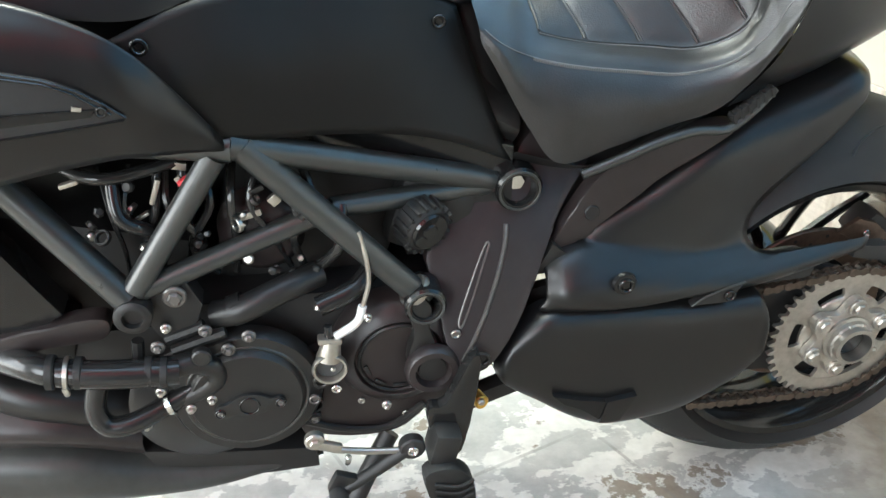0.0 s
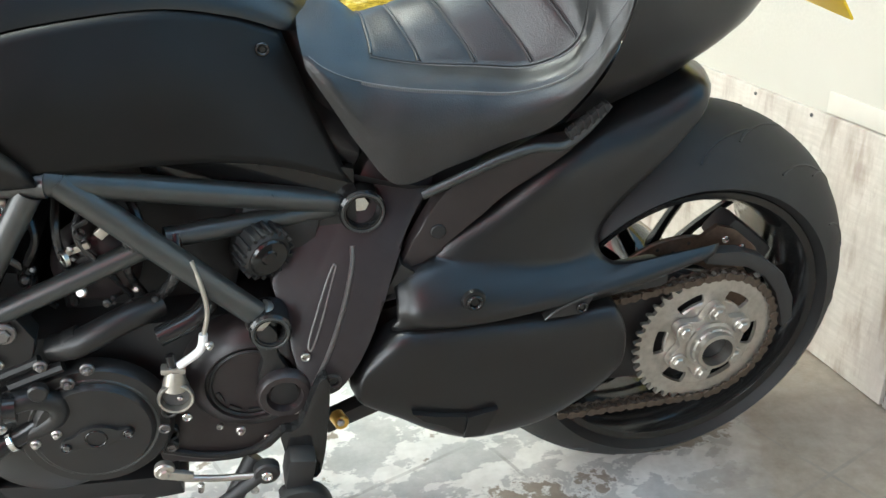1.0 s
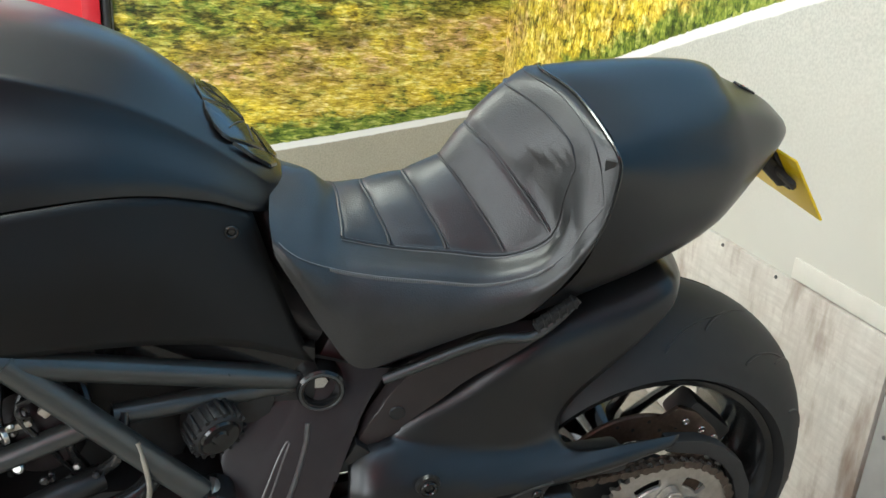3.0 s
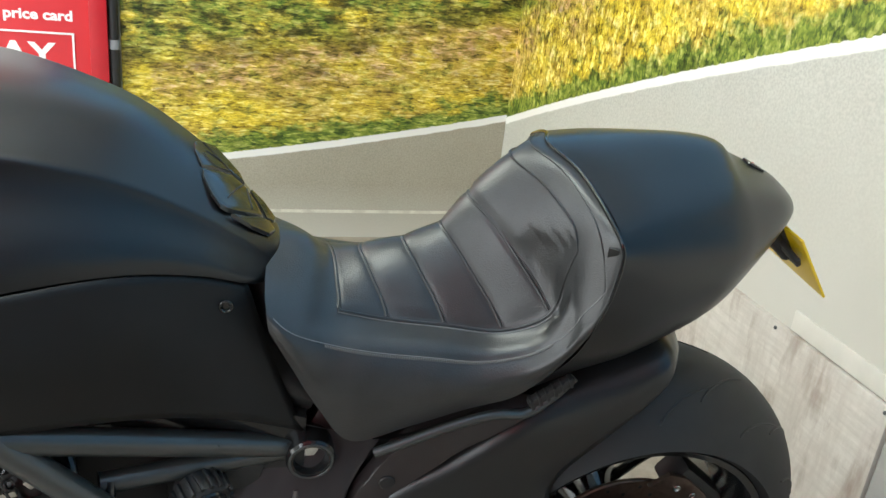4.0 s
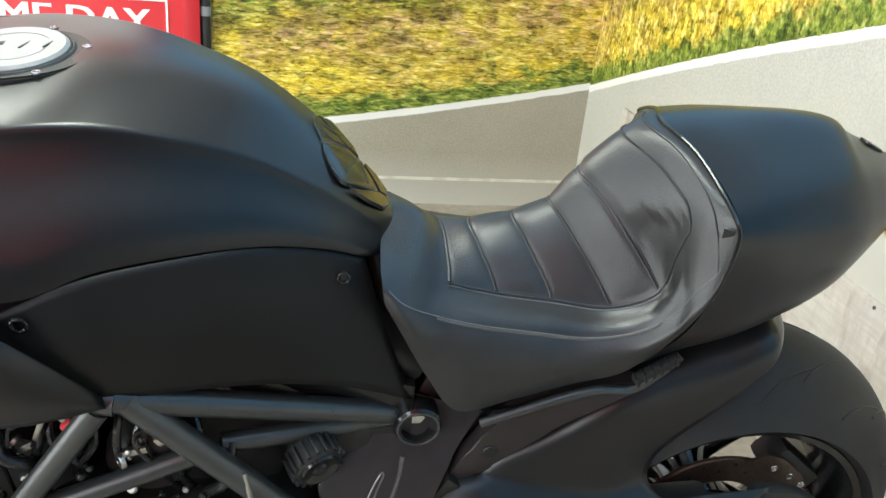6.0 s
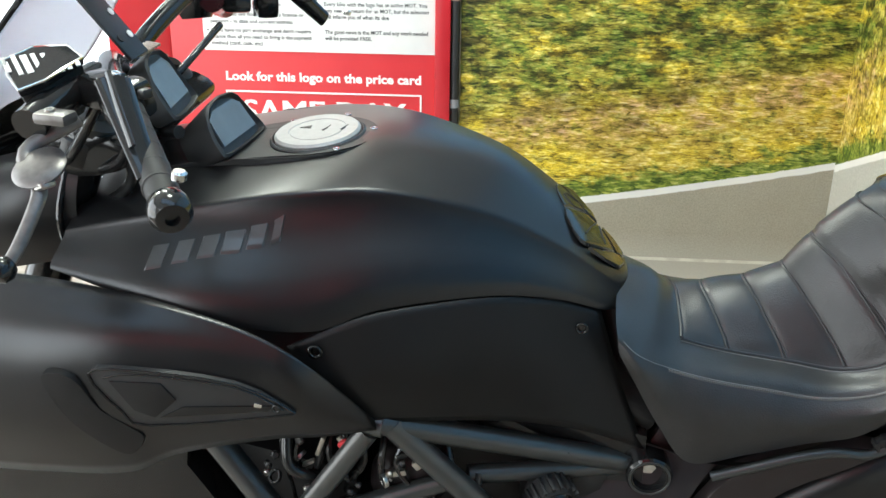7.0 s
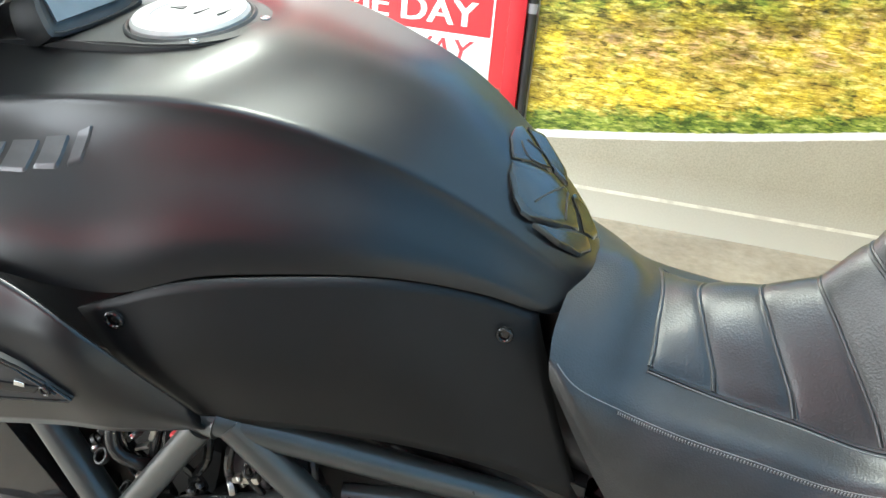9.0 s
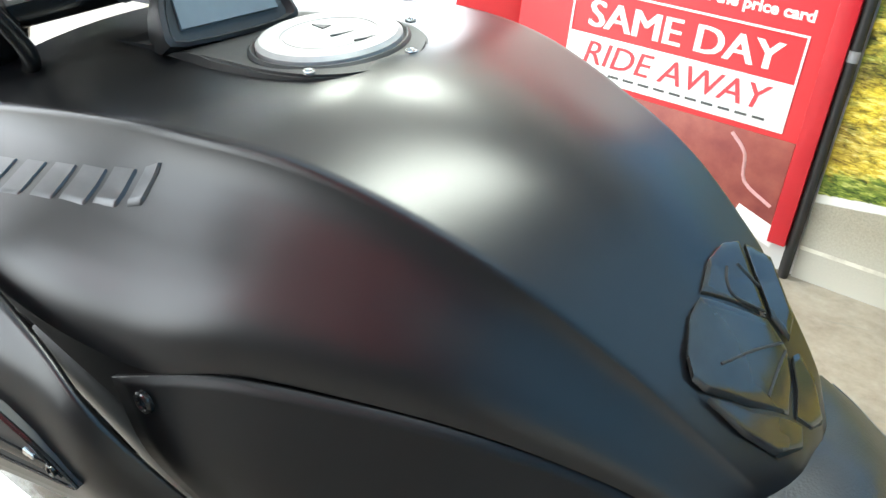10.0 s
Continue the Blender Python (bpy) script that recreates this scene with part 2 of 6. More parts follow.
def mural_material(name, side):
    """Printed verge and road. side 0: the back wall, seen along x; side 1: the end wall, seen along y."""
    n = Nodes(name)
    x, y, z = n.split()
    if side == 0:
        u, edge = x, n.math("ADD", n.math("MULTIPLY_ADD", x, 0.1335, 0.357), n.math("MULTIPLY", n.math("MULTIPLY", n.math("ADD", x, 0.907), n.math("ADD", x, 0.48)), 0.0356))
    else:
        d = n.math("SUBTRACT", 1.93, y)
        u, edge = y, n.math("ADD", 0.446, n.math("SUBTRACT", n.math("MULTIPLY", d, 0.4), n.math("MULTIPLY", n.math("MULTIPLY", d, d), 0.028)))
    h = n.math("SUBTRACT", z, edge)
    lie = n.stretched(1.0, 1.0, 1.7)
    # blades lie flat on the back wall's print and stand up on the end wall's
    fine = n.stretched(0.42, 0.42, 1.7) if side == 0 else n.stretched(1.0, 1.0, 0.62)
    grass = n.math("MULTIPLY_ADD", n.noise(150, 6, 0.7, fine), 0.62, n.math("MULTIPLY", n.noise(48, 5, 0.6, fine), 0.38))
    # dabs of leaves and flower heads, each with a tone of its own
    sway = n.add("VectorMath", Vector=fine)
    sway.operation = "ADD"
    n.put(sway.inputs[1], n.mix(1.0, n.add("TexNoise", Vector=fine, Scale=30.0, Detail=3.0).outputs["Color"], (0.035, 0.035, 0.035), "MULTIPLY"))
    dab = n.add("TexVoronoi", Vector=sway.outputs["Vector"], Scale=62.0)
    tone = n.split(dab.outputs["Color"])[0]
    small = n.add("TexVoronoi", Vector=sway.outputs["Vector"], Scale=118.0)
    strokes = n.math("ADD", n.math("MULTIPLY", n.math("SUBTRACT", tone, 0.5), 0.115), n.math("MULTIPLY", n.math("SUBTRACT", n.split(small.outputs["Color"])[1], 0.5), 0.085))
    gaps = n.math("ADD", n.math("MULTIPLY", dab.outputs["Distance"], 0.075), n.math("MULTIPLY", small.outputs["Distance"], 0.07))
    blades = n.math("ADD", n.math("MULTIPLY_ADD", n.math("SUBTRACT", grass, 0.5), 0.38, 0.578), n.math("SUBTRACT", strokes, gaps))
    tufts = n.noise(13, 8, 0.72, lie)
    clumps = n.noise(5.5, 6, 0.65, lie)
    patches = n.noise(3.2, 4, 0.6, lie)
    yellow = n.ramp(blades, (0.39, (0.14, 0.1, 0.008)), (0.46, (0.48, 0.34, 0.022)), (0.53, (0.72, 0.54, 0.05)), (0.61, (0.88, 0.76, 0.24)))
    straw = n.ramp(blades, (0.39, (0.12, 0.075, 0.01)), (0.46, (0.4, 0.27, 0.035)), (0.54, (0.62, 0.46, 0.1)), (0.62, (0.8, 0.68, 0.34)))
    green = n.ramp(blades, (0.39, (0.015, 0.035, 0.006)), (0.47, (0.095, 0.145, 0.02)), (0.54, (0.23, 0.275, 0.04)), (0.62, (0.45, 0.46, 0.13)))
    olive = n.ramp(blades, (0.39, (0.02, 0.026, 0.005)), (0.46, (0.18, 0.16, 0.022)), (0.54, (0.40, 0.34, 0.05)), (0.62, (0.64, 0.56, 0.16)))
    heath = n.ramp(blades, (0.4, (0.06, 0.04, 0.012)), (0.47, (0.26, 0.19, 0.04)), (0.53, (0.5, 0.27, 0.12)), (0.6, (0.66, 0.42, 0.28)))
    reach = n.math("ADD", h, n.math("ADD", n.math("MULTIPLY", n.math("SUBTRACT", tufts, 0.5), 0.2), n.math("MULTIPLY", n.math("SUBTRACT", patches, 0.5), 0.1)))
    meadow = n.mix(n.ramp(tufts, (0.40, 0.9), (0.47, 0.0)), n.mix(n.ramp(clumps, (0.42, 0.0), (0.6, 1.0)), yellow, straw), olive)
    verge = n.mix(n.ramp(reach, (0.075, 0.0), (0.11, 1.0)), green, meadow)
    far = n.mix(n.ramp(clumps, (0.50, 0.0), (0.58, 1.0)), n.mix(n.ramp(tufts, (0.44, 0.0), (0.55, 1.0)), green, olive), n.mix(n.ramp(tufts, (0.45, 1.0), (0.56, 0.0)), yellow, olive))
    verge = n.mix(n.ramp(reach, (0.34, 0.0), (0.42, 1.0)), verge, far)
    bloom = n.math("MULTIPLY", n.ramp(reach, (0.2, 0.0), (0.27, 1.0), (0.36, 1.0), (0.44, 0.0)), n.ramp(n.math("MULTIPLY_ADD", clumps, 0.6, n.math("MULTIPLY", tufts, 0.4)), (0.48, 0.0), (0.58, 0.85)))
    verge = n.mix(bloom, verge, heath)
    shade = n.ramp(n.noise(20, 7, 0.72, n.stretched(0.8, 0.8, 1.9)), (0.36, 0.55), (0.46, 0.95), (0.58, 1.12), (0.7, 1.28))
    hollow = n.ramp(n.noise(6.5, 5, 0.6, n.stretched(0.7, 0.7, 1.6)), (0.36, 0.58), (0.48, 1.0))
    verge = n.mix(1.0, n.mix(1.0, verge, shade, "MULTIPLY"), n.mix(n.ramp(h, (0.12, 0.0), (0.3, 1.0)), (1.0, 1.0, 1.0), hollow), "MULTIPLY")
    hedge = n.ramp(n.math("MULTIPLY_ADD", n.noise(15, 6, 0.62, n.stretched(0.75, 0.75, 1.7)), 0.7, n.math("MULTIPLY", n.noise(50, 4, 0.6, fine), 0.3)), (0.43, 0.22), (0.5, 0.95), (0.6, 1.18))
    verge = n.mix(1.0, verge, n.mix(n.ramp(reach, (0.3, 0.0), (0.42, 1.0)), (1.0, 1.0, 1.0), hedge), "MULTIPLY")
    heaven = n.ramp(n.math("MULTIPLY_ADD", n.noise(2.2, 5), 0.7, n.math("MULTIPLY", z, 0.1)), (0.45, (0.16, 0.38, 0.66)), (0.6, (0.26, 0.48, 0.72)), (0.72, (0.6, 0.7, 0.8)))
    verge = n.mix(n.math("GREATER_THAN", n.math("MULTIPLY_ADD", tufts, 0.3, z), SKYLINE[side]), verge, heaven)
    road = n.mix(n.noise(7, 5), (0.315, 0.285, 0.22), (0.385, 0.35, 0.275)) if side == 0 else n.mix(n.noise(5, 5), (0.42, 0.41, 0.365), (0.5, 0.49, 0.44))
    grit = n.ramp(n.noise(170, 3), (0.35, 0.86), (0.65, 1.08))
    road = n.mix(1.0, road, grit, "MULTIPLY")
    if side == 0:
        road = n.mix(n.ramp(z, (0.0, 1.0), (0.2, 0.0)), road, (0.5, 0.475, 0.41))
        line = n.math("LESS_THAN", n.math("ABSOLUTE", n.math("SUBTRACT", z, n.math("MULTIPLY_ADD", x, 0.004, 0.1))), 0.006)
        road = n.mix(n.math("MULTIPLY", line, n.ramp(n.noise(20), (0.35, 0.35), (0.55, 0.85))), road, (0.72, 0.7, 0.6))
    else:
        road = n.mix(n.ramp(n.math("MULTIPLY", h, -1.0), (0.0, 0.0), (0.45, 1.0)), road, n.mix(n.noise(3, 5), (0.49, 0.47, 0.415), (0.56, 0.54, 0.485)))
    kerb = n.ramp(n.math("ADD", h, n.math("MULTIPLY", n.math("SUBTRACT", tufts, 0.5), 0.012)), (0.0, 0.0), (0.003, 1.0), (0.026, 1.0), (0.03, 0.0))
    above = n.math("GREATER_THAN", n.math("ADD", h, n.math("MULTIPLY", n.math("SUBTRACT", blades, 0.5), 0.02)), 0.027)
    colour = n.mix(above, n.mix(kerb, road, (0.76, 0.74, 0.7)), verge)
    if side == 1:
        # below the print: bare painted board with scuffs
        scuff = n.ramp(n.noise(9, 7, 0.72, n.stretched(1, 2.4, 0.5)), (0.5, 0.0), (0.66, 1.0))
        bare = n.mix(scuff, (0.6, 0.57, 0.53), (0.4, 0.37, 0.34))
        colour = n.mix(n.math("LESS_THAN", z, 0.0), colour, bare)
    n.set(Base_Color=colour, Roughness=0.42, Specular_IOR_Level=0.35)
    return n.mat


def floor_material():
    """Concrete slabs under worn grey paint, with brighter flakes and bare brown patches."""
    n = Nodes("worn_painted_concrete")
    big = n.noise(2.6, 7, 0.62)
    edge = n.noise(7, 8, 0.64)
    wear = n.math("MULTIPLY_ADD", big, 0.45, n.math("MULTIPLY", edge, 0.55))
    paint = n.ramp(wear, (0.455, 0.0), (0.466, 1.0))
    x, y, z = n.split()
    # Paint also stops ahead of the motorcycle, unseen, to dim its reflection.
    where = n.math("MULTIPLY", n.ramp(n.math("ADD", x, n.math("MULTIPLY", n.noise(3, 5), 0.6)), (0.34, 1.0), (0.5, 0.0)), n.ramp(n.math("ADD", y, n.math("MULTIPLY", big, 0.4)), (-0.75, 0.0), (-0.6, 1.0), (0.7, 1.0), (0.95, 0.0)))
    concrete = n.ramp(n.math("MULTIPLY_ADD", n.noise(30, 8, 0.7), 0.5, n.math("MULTIPLY", n.noise(4, 4), 0.5)), (0.3, (0.165, 0.135, 0.105)), (0.5, (0.27, 0.23, 0.185)), (0.7, (0.37, 0.325, 0.265)))
    stain = n.ramp(n.noise(5, 7, 0.7), (0.35, 0.0), (0.65, 1.0))
    grey = n.mix(stain, n.ramp(n.noise(22, 7, 0.7), (0.3, (0.3, 0.3, 0.29)), (0.7, (0.42, 0.42, 0.4))), n.ramp(n.noise(22, 7, 0.7), (0.3, (0.42, 0.42, 0.4)), (0.7, (0.55, 0.55, 0.53))))
    white = n.ramp(n.noise(40, 5), (0.3, (0.62, 0.61, 0.57)), (0.7, (0.78, 0.77, 0.73)))
    flakes = n.ramp(n.noise(8, 7, 0.62, n.stretched(1, 1.4, 1)), (0.51, 0.0), (0.53, 1.0))
    lip = n.ramp(wear, (0.458, 0.0), (0.466, 1.0), (0.474, 1.0), (0.482, 0.0))
    coat = n.mix(n.math("MAXIMUM", n.math("MULTIPLY", flakes, 0.85), n.math("MULTIPLY", lip, 0.7)), grey, white)
    # slab joints, square to one another but not to the walls
    joints = []
    for a, b, size in ((0.94, 0.34, 0.42), (-0.34, 0.94, 0.42)):
        along = n.math("ADD", n.math("MULTIPLY", x, a / size), n.math("MULTIPLY", y, b / size))
        along = n.math("ADD", along, n.math("MULTIPLY", n.noise(6, 3), 0.012))
        joints.append(n.math("ABSOLUTE", n.math("SUBTRACT", n.math("FRACT", along), 0.5)))
    joint = n.math("LESS_THAN", n.math("MINIMUM", joints[0], joints[1]), 0.008)
    colour = n.mix(n.math("MULTIPLY", paint, where), concrete, coat)
    n.set(Base_Color=n.mix(n.math("MULTIPLY", joint, n.ramp(n.noise(9, 4), (0.35, 0.0), (0.6, 0.5))), colour, (0.2, 0.19, 0.175)))
    n.set(Roughness=n.ramp(n.noise(12, 5), (0.3, 0.42), (0.7, 0.68)))
    n.bump(n.math("ADD", n.math("ADD", n.math("MULTIPLY", paint, 0.5), n.math("MULTIPLY", flakes, 0.3)), n.math("SUBTRACT", n.math("MULTIPLY", n.noise(120, 4), 0.3), joint)), 0.4, 0.002)
    return n.mat


def board(name, size, at, mat, kind="structure", label="", category="", bevel=0.0):
    return tagged(finish(name, block(size, at, bevel=bevel), mat, smooth=False), label, category, "", kind)


FLOORMAT = floor_material()
# Dimness of the unseen front of the shop, put into wall colour.
SHADED = surface("dim_room_wall", (0.045, 0.045, 0.045), (0.06, 0.06, 0.058), 0.6, grain=8)
board("floor", (X1 - X0 + 0.4, Y1 - Y0 + 0.4, 0.2), ((X0 + X1) / 2, (Y0 + Y1) / 2, -0.1), FLOORMAT, label="worn concrete floor with flaking grey and white paint", category="floor")
# ceiling with a long skylight in front of the motorcycle
for name, x0, x1, y0, y1 in (("ceiling", X0 - 0.2, 0.7, -0.75, Y1 + 0.2), ("ceiling_front", X0 - 0.2, 0.7, Y0 - 0.2, -1.6), ("ceiling_far", X0 - 0.2, -2.0, -1.6, -0.75)):
    board(name, (x1 - x0, y1 - y0, 0.12), ((x0 + x1) / 2, (y0 + y1) / 2, TOP + 0.06), CEIL, label="plain off-white ceiling beside the skylight", category="ceiling")
# back wall, with a glazed door opening beyond the banner
for name, x0, x1, z0, z1 in (("wall_back", -2.02, X1 + 0.2, 0, TOP), ("wall_back_over_door", -3.3, -2.02, 2.35, TOP), ("wall_back_far", X0 - 0.2, -3.3, 0, TOP)):
    board(name, (x1 - x0, 0.12, z1 - z0), ((x0 + x1) / 2, Y1 + 0.072, (z0 + z1) / 2), PAINTED, label="off-white painted wall", category="wall")
# bright daylight outside the glazed door
DAY = Nodes("daylight_outside")
DAY.set(Base_Color=(0.8, 0.82, 0.86), Emission_Color=(0.86, 0.9, 1.0), Emission_Strength=DAY.math("MULTIPLY_ADD", DAY.noise(0.8, 3), 0.6, 1.2))
board("backdrop", (2.6, 0.02, 3.0), (-2.7, Y1 + 0.9, 1.5), DAY.mat, label="hazy bright daylight outside the door", category="backdrop")
# far wall and front wall with wide shop windows
for name, y0, y1, z0, z1 in (("wall_far_sill", Y0, Y1, 0, 0.06), ("wall_far_head", Y0, Y1, 2.5, TOP), ("wall_far_pier", 0.6, Y1, 0.06, 2.5), ("wall_far_pier_front", Y0, -2.0, 0.06, 2.5)):
    board(name, (0.12, y1 - y0, z1 - z0), (X0 - 0.06, (y0 + y1) / 2, (z0 + z1) / 2), PAINTED, label="off-white painted wall round the window", category="wall")
for name, x0, x1, z0, z1 in (("wall_front", -2.0, 0.6, 0, TOP), ("wall_front_sill", X0, -2.0, 0, 0.45), ("wall_front_head", X0, -2.0, 2.85, TOP)):
    board(name, (x1 - x0, 0.12, z1 - z0), ((x0 + x1) / 2, Y0 - 0.06, (z0 + z1) / 2), SHADED, label="unseen shop-front wall, coloured dark for a dim room", category="wall")
# Unseen red panel, added to give the tank its red reflection.
board("ceiling_panel", (1.4, 0.04, 1.4), (-1.1, -2.45, TOP - 0.702), RED, label="plain red panel added out of view for the tank's red reflection", category="panel")
# Blue panel added out of view; tail and frame tubes reflect it.
BLUE = surface("blue_panel_paint", (0.07, 0.24, 0.42), (0.1, 0.3, 0.5), 0.5, grain=8)
blue = tagged(finish("wall_end_panel", block((0.02, 2.2, 1.95), (0, 0, 0)), BLUE, smooth=False), "plain blue panel added out of view for blue reflections on the motorcycle", "panel", "", "structure")
blue.matrix_world = pose(0.487 + 0.0347 * 1.5 - 0.011, -1.5, 1.85, 0, 0, 1.99)
MURAL_B = mural_material("mural_back", 0)
MURAL_E = mural_material("mural_end", 1)
board("mural_back", (0.42 + 0.887, 0.008, 2.3), ((0.42 - 0.887) / 2, Y1 + 0.004, 1.15), MURAL_B, label="printed mural of a grass verge and road", category="mural")


def end_wall():
    """The end wall leans a little off the square: near end at x 0.487, far corner at x 0.42."""
    bm = bmesh.new()
    slope = (0.487 - 0.42) / 1.93
    at = lambda y, dx: 0.487 - slope * y + dx
    lo, hi = Y0 - 0.1, Y1 + 0.01
    verts = [bm.verts.new((at(y, dx), y, z)) for z in (0.0, TOP) for y, dx in ((lo, 0), (hi, 0), (hi, 0.12), (lo, 0.12))]
    for quad in ((0, 1, 2, 3), (4, 5, 6, 7), (0, 1, 5, 4), (1, 2, 6, 5), (2, 3, 7, 6), (3, 0, 4, 7)):
        bm.faces.new([verts[k] for k in quad])
    return tagged(finish("wall_end", bm, MURAL_E, smooth=False), "end wall covered with the printed road mural", "wall", "", "structure")


end_wall()


def scuffed_board():
    n = Nodes("whitewashed_board")
    grain = n.noise(26, 7, 0.7, n.stretched(1, 0.35, 3.0))
    wear = n.ramp(n.noise(7, 8, 0.72, n.stretched(1, 2.5, 0.6)), (0.45, 0.0), (0.68, 1.0))
    stain = n.ramp(n.noise(4.2, 5, 0.6, n.stretched(1, 3.0, 0.8)), (0.5, 0.0), (0.68, 0.85))
    colour = n.mix(wear, n.ramp(grain, (0.3, (0.46, 0.42, 0.37)), (0.7, (0.62, 0.58, 0.52))), (0.44, 0.395, 0.345))
    n.set(Base_Color=n.mix(stain, colour, (0.22, 0.15, 0.11)), Roughness=0.55)
    n.bump(grain, 0.3, 0.002)
    return n.mat


BOARD = scuffed_board()
GREYBOARD = surface("grey_board", (0.26, 0.25, 0.235), (0.34, 0.33, 0.31), 0.55, grain=20, bump=0.1)
BEIGE = surface("beige_ledge_paint", (0.55, 0.52, 0.46), (0.64, 0.61, 0.55), 0.5, grain=18, bump=0.1)
WALL_TURN = pose(0, 0, 0, 0, 0, 1.99)


def on_end_wall(name, y0, y1, z0, z1, deep, mat, label, category, bevel=0.002):
    mid = (y0 + y1) / 2
    bm = block((deep, y1 - y0, z1 - z0), (0.487 - 0.0347 * mid - deep / 2, mid, (z0 + z1) / 2), WALL_TURN, bevel)
    return tagged(finish(name, bm, mat), label, category, "", "structure")


on_end_wall("wall_board", 0.012, 1.6, 0.004, 0.492, 0.012, BOARD, "scuffed whitewashed board along the foot of the wall", "board")
on_end_wall("wall_board_grey", -1.2, 0.006, 0.004, 0.492, 0.01, GREYBOARD, "dull grey board along the foot of the wall", "board")
on_end_wall("wall_ledge", -1.2, 0.29, 0.494, 0.535, 0.005, BEIGE, "beige painted strip over the wall board", "trim")
for y, z in ((0.318, 0.482), (0.02, 0.482), (-0.02, 0.33), (0.29, 0.2), (0.5, 0.48)):
    tagged(finish("screw", disc((0.487 - 0.0347 * y - 0.0135, y, z), 0.004, 0.0025, (-1, 0, 0), 10), INK), "dark screw head in the wall board", "screw", "screws in the wall board")

# ---- the motorcycle: x to the rear, y away from the camera, z up, upright; it leans on its side stand ----
bike = empty("motorcycle", pose(0, 0.0596, 0.0066, 6.27), "matte black muscle motorcycle leaning on its side stand", "motorcycle")


def both_sides(rows):
    return (rows, [[(x, -y, z) for x, y, z in r] for r in rows])


# tank: three lines along it (seam, shoulder crease, spine) and curved sections between them
SEAM = [(-1.175, -0.215, 0.893), (-1.02, -0.236, 0.854), (-0.90, -0.216, 0.829), (-0.82, -0.188, 0.845), (-0.70, -0.145, 0.845), (-0.62, -0.108, 0.823), (-0.566, -0.082, 0.797), (-0.545, -0.062, 0.792)]
CREASE = [(-1.175, -0.172, 0.918), (-1.02, -0.152, 0.947), (-0.92, -0.141, 0.960), (-0.82, -0.123, 0.958), (-0.71, -0.101, 0.928), (-0.63, -0.078, 0.883), (-0.558, -0.053, 0.824), (-0.538, -0.040, 0.800)]
SPINE = [(-1.175, 0, 0.946), (-1.02, 0, 0.958), (-0.90, 0, 0.9785), (-0.82, 0, 0.985), (-0.70, 0, 0.957), (-0.615, 0, 0.897), (-0.545, 0, 0.831), (-0.525, 0, 0.805)]
STEPS = 11
seam_l, crease_l, spine_l = (spline(p, STEPS) for p in (SEAM, CREASE, SPINE))


def tank_section(k):
    """Points from the left seam over the crease to the spine, for the k-th place along the tank."""
    s, c, t = seam_l[k], crease_l[k], spine_l[k]
    q0 = Vector((s.x, s.y - 0.002, s.z + 0.4 * (c.z - s.z)))
    q1 = Vector((c.x, c.y + 0.12 * (s.y - c.y), c.z - 0.42 * (c.z - s.z)))
    g = min(1.0, max(0.0, (-0.74 - c.x) / 0.24))  # flatter beside the filler
    q2 = Vector((t.x, c.y * (0.5 + 0.16 * g), t.z - (0.34 - 0.08 * g) * (t.z - c.z)))
    # places crowd towards the crease, which keeps it crisp
    near = (0.0, 0.14, 0.28, 0.42, 0.56, 0.69, 0.81, 0.90, 0.96, 0.985)
    lower = [(1 - a) ** 3 * s + 3 * a * (1 - a) ** 2 * q0 + 3 * a * a * (1 - a) * q1 + a**3 * c for a in near]
    q3 = Vector((t.x, c.y * 0.3, t.z))
    upper = [(1 - a) ** 3 * c + 3 * a * (1 - a) ** 2 * q2 + 3 * a * a * (1 - a) * q3 + a**3 * t for a in (1 - b for b in reversed(near))]
    return lower + upper


SWELL = ((-1.175, 0.4), (-1.02, 0.5), (-0.90, 0.65), (-0.82, 0.65), (-0.74, 0.6), (-0.66, 0.65), (-0.60, 0.65), (-0.55, 0.5), (-0.5, 0.3))


def tank_full(k):
    """The whole section: the tank leans over on its mounts, so that the right shoulder stands higher and further out."""
    half = tank_section(k)
    x, w = half[-1].x, 0.0
    for (a, p), (b, q) in zip(SWELL, SWELL[1:]):
        if a <= x <= b:
            w = p + (q - p) * (x - a) / (b - a)
    edge = abs(crease_l[k].y)
    out = list(half)
    for p in reversed(half[:-1]):
        f = w * min(1.0, abs(p.y) / edge) ** 1.5
        out.append(Vector((p.x, -p.y + 0.045 * f, p.z + 0.012 * f)))
    return out


def tank_grid():
    bm = bmesh.new()
    grid = [[bm.verts.new(p) for p in tank_full(k)] for k in range(len(spine_l))]
    for a, b in zip(grid, grid[1:]):
        for j in range(len(a) - 1):
            bm.faces.new((a[j], a[j + 1], b[j + 1], b[j]))
    bm.faces.new(grid[0])
    return bm


def on_tank(x, y, lift=0.0):
    """The point of the tank's skin at (x, y), raised along its normal."""
    k = min(range(len(spine_l)), key=lambda j: abs(spine_l[j].x - x))
    k2 = min(max(k + (1 if spine_l[k].x < x else -1), 0), len(spine_l) - 1)
    f = 0.0 if k2 == k else (x - spine_l[k].x) / (spine_l[k2].x - spine_l[k].x)

    def height(j):
        line = tank_full(j)
        for p, q in zip(line, line[1:]):
            if p.y <= y <= q.y:
                return p.z + (q.z - p.z) * (y - p.y) / max(1e-6, q.y - p.y)
        return line[0].z

    return Vector((x, y, height(k) + f * (height(k2) - height(k)) + lift))


